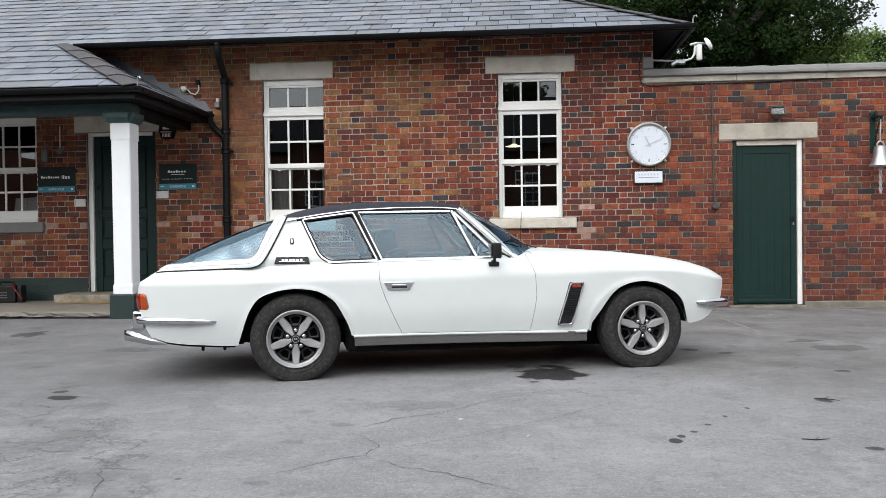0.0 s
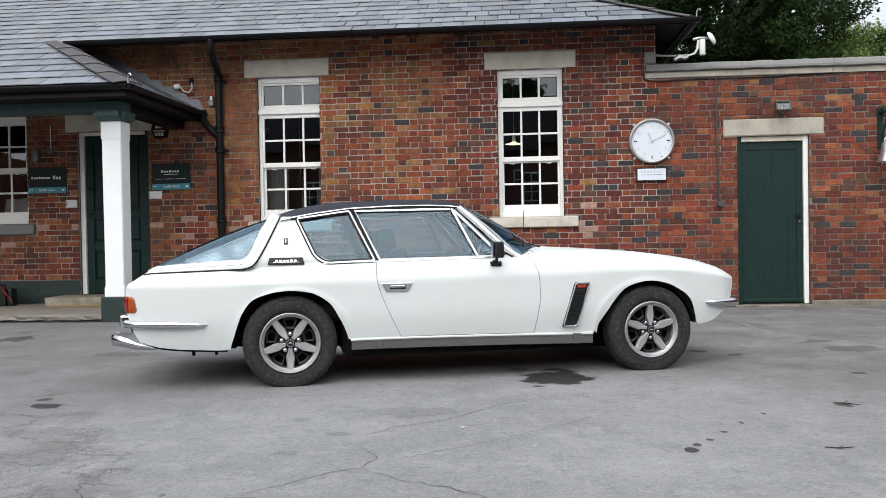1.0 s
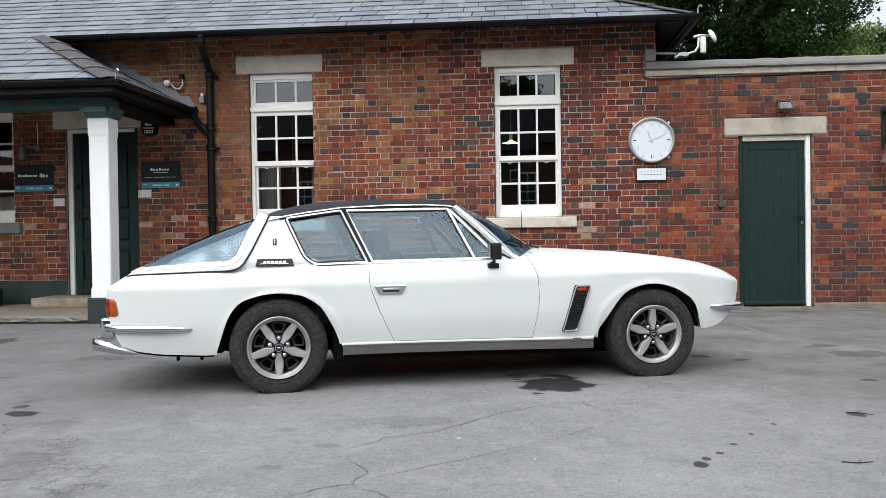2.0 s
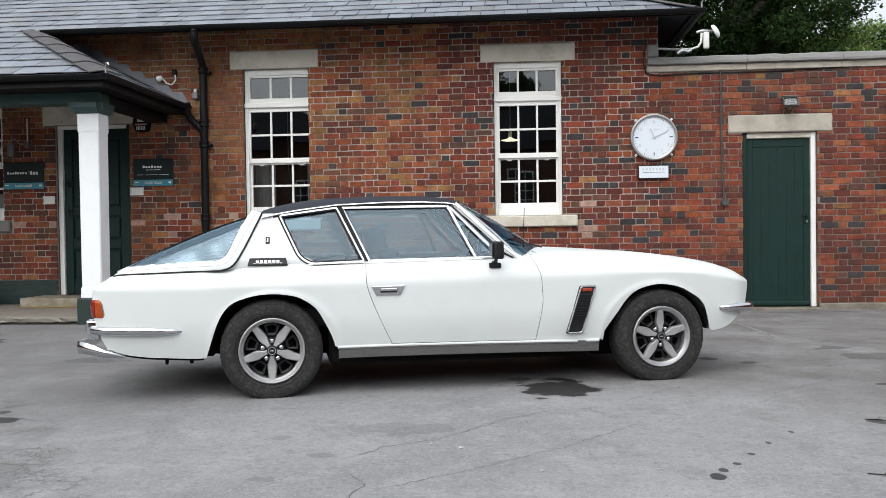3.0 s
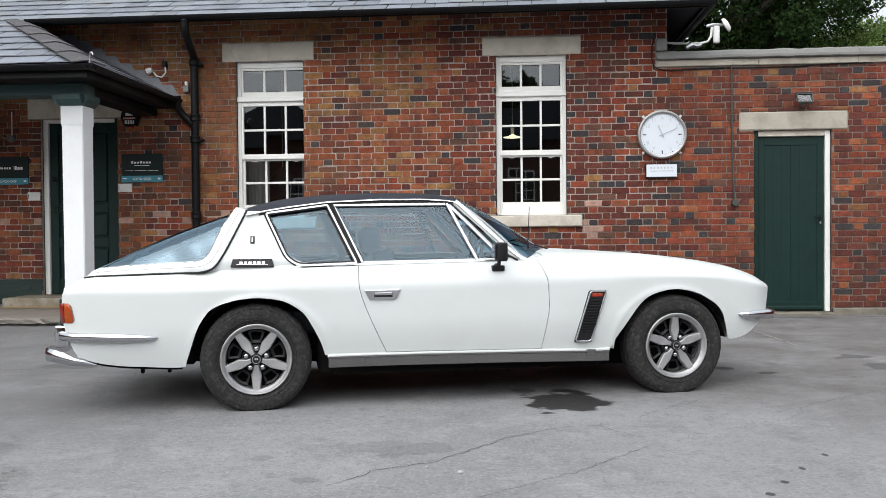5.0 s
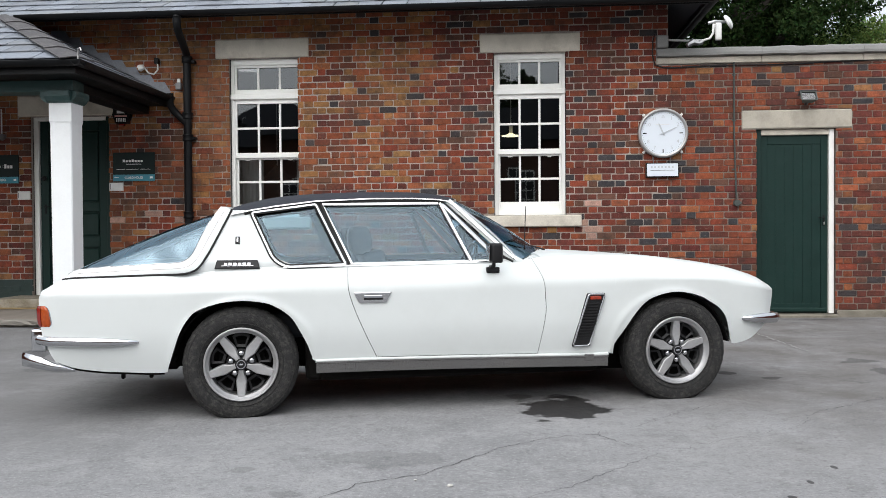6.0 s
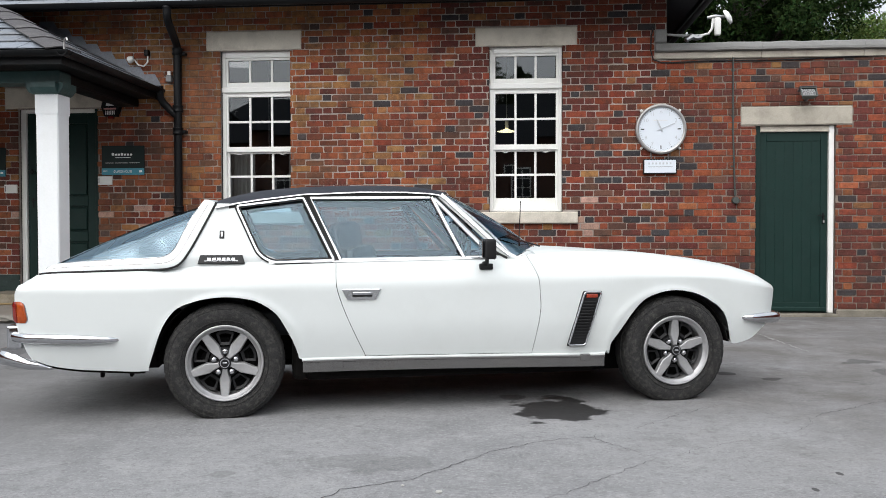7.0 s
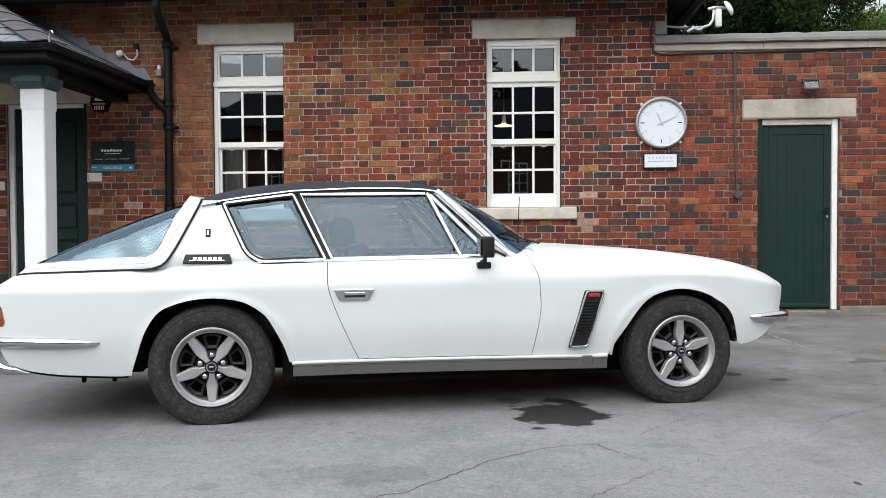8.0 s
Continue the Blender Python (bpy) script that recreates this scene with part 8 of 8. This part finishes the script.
def brick_shape(x0, x1, z0, z1, y, depth, rng):
    """A worn brick: an eight-cornered face, a bevel and its sides."""
    c = 0.0045
    x0, x1, z0, z1 = x0 + rng.gauss(0, 0.0015), x1 + rng.gauss(0, 0.0015), z0 + rng.gauss(0, 0.0024), z1 + rng.gauss(0, 0.0024)
    k = [abs(rng.gauss(0.007, 0.006)) for _ in range(8)]
    m = [(x0 + k[0], z0), (x1 - k[1], z0), (x1, z0 + k[2]), (x1, z1 - k[3]), (x1 - k[4], z1), (x0 + k[5], z1), (x0, z1 - k[6]), (x0, z0 + k[7])]
    xc, zc = (x0 + x1) / 2, (z0 + z1) / 2
    sx, sz = 1 - 2 * c / (x1 - x0), 1 - 2 * c / (z1 - z0)
    f = [(xc + (p - xc) * sx + rng.gauss(0, 0.0022), y + rng.gauss(0, 0.0008), zc + (q - zc) * sz + rng.gauss(0, 0.0022)) for p, q in m]
    return f + [(p, y + c, q) for p, q in m] + [(p, y + depth, q) for p, q in m]


BRICK_F = [tuple(range(8))] + [(8 + i, 8 + (i + 1) % 8, (i + 1) % 8, i) for i in range(8)] + [(16 + i, 16 + (i + 1) % 8, 8 + (i + 1) % 8, 8 + i) for i in range(8)]


def lay_bricks():
    rng = random.Random(9)
    joined = {}
    pieces, left = [], 300
    for row in range(50):
        zm = COURSE_Z + COURSE * row
        z, z1 = zm - (COURSE - JOINT) / 2, zm + (COURSE - JOINT) / 2
        if z > 3.94:
            break
        wall_r = WALL_R if z1 < PARAPET + 0.02 else CORNER
        # headers stand over the middles of the stretchers below; joints wander a little
        first = HEADER_X + (BOND / 2 if row % 2 else 0.0)
        k0, k1 = int((WALL_L - first) / BOND) - 1, int((wall_r - first) / BOND) + 1
        edges = []
        for k in range(k0, k1 + 1):
            c = first + BOND * k + rng.gauss(0, 0.005)
            edges += [(c - HEADER / 2 + rng.gauss(0, 0.003), True), (c + HEADER / 2 + rng.gauss(0, 0.003), False)]
        for (x, header), (xn, _) in zip(edges, edges[1:]):
            if xn - JOINT <= WALL_L or x >= wall_r:
                continue
            rects = [(max(x, WALL_L), min(xn - JOINT, wall_r), z, z1)]
            for ox0, ox1, oz0, oz1 in OPENINGS:
                nxt = []
                for a, b, c, d in rects:
                    if b <= ox0 or a >= ox1 or d <= oz0 or c >= oz1:
                        nxt.append((a, b, c, d))
                        continue
                    if a < ox0:
                        nxt.append((a, ox0 - 0.0005, c, d))
                    if b > ox1:
                        nxt.append((ox1 + 0.0005, b, c, d))
                    m0, m1 = max(a, ox0), min(b, ox1)
                    if d > oz1:
                        nxt.append((m0, m1, oz1 + 0.006, d))
                    if c < oz0:
                        nxt.append((m0, m1, c, oz0 - 0.006))
                rects = nxt
            for a, b, c, d in rects:
                if b - a < 0.02 or d - c < 0.012:
                    continue
                y = W + rng.gauss(0, 0.0018)
                dz = rng.gauss(0, 0.0012)
                shape = brick_shape(a, b, c + dz, d + dz, y, 0.02, rng)
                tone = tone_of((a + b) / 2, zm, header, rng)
                if -0.95 < a < 1.10 and 1.35 < zm < 3.3 and left > 0 and tone in BRICK:
                    left -= 1
                    mesh = bpy.data.meshes.new("brick")
                    mesh.from_pydata(shape, [], BRICK_F)
                    mesh.materials.append(BRICK[tone])
                    ob = new("brick", mesh)
                    ob.parent = wall_main
                else:
                    key = (a < CORNER, tone)
                    vs, fs = joined.setdefault(key, ([], []))
                    n = len(vs)
                    vs += shape
                    fs += [tuple(n + i for i in f) for f in BRICK_F]
    for main in (True, False):
        vs, fs, mats, idx = [], [], [], []
        for (m_, tone), (v, f) in joined.items():
            if m_ != main:
                continue
            n = len(vs)
            vs += v
            fs += [tuple(n + i for i in q) for q in f]
            mats.append(BRICK_J[tone])
            idx += [len(mats) - 1] * len(f)
        mesh = bpy.data.meshes.new("brickwork")
        mesh.from_pydata(vs, [], fs)
        for m_ in mats:
            mesh.materials.append(m_)
        mesh.polygons.foreach_set("material_index", idx)
        ob = new("brickwork", mesh)
        ob.parent = wall_main if main else wall_side
        tagged(ob, kind="stuff")


lay_bricks()
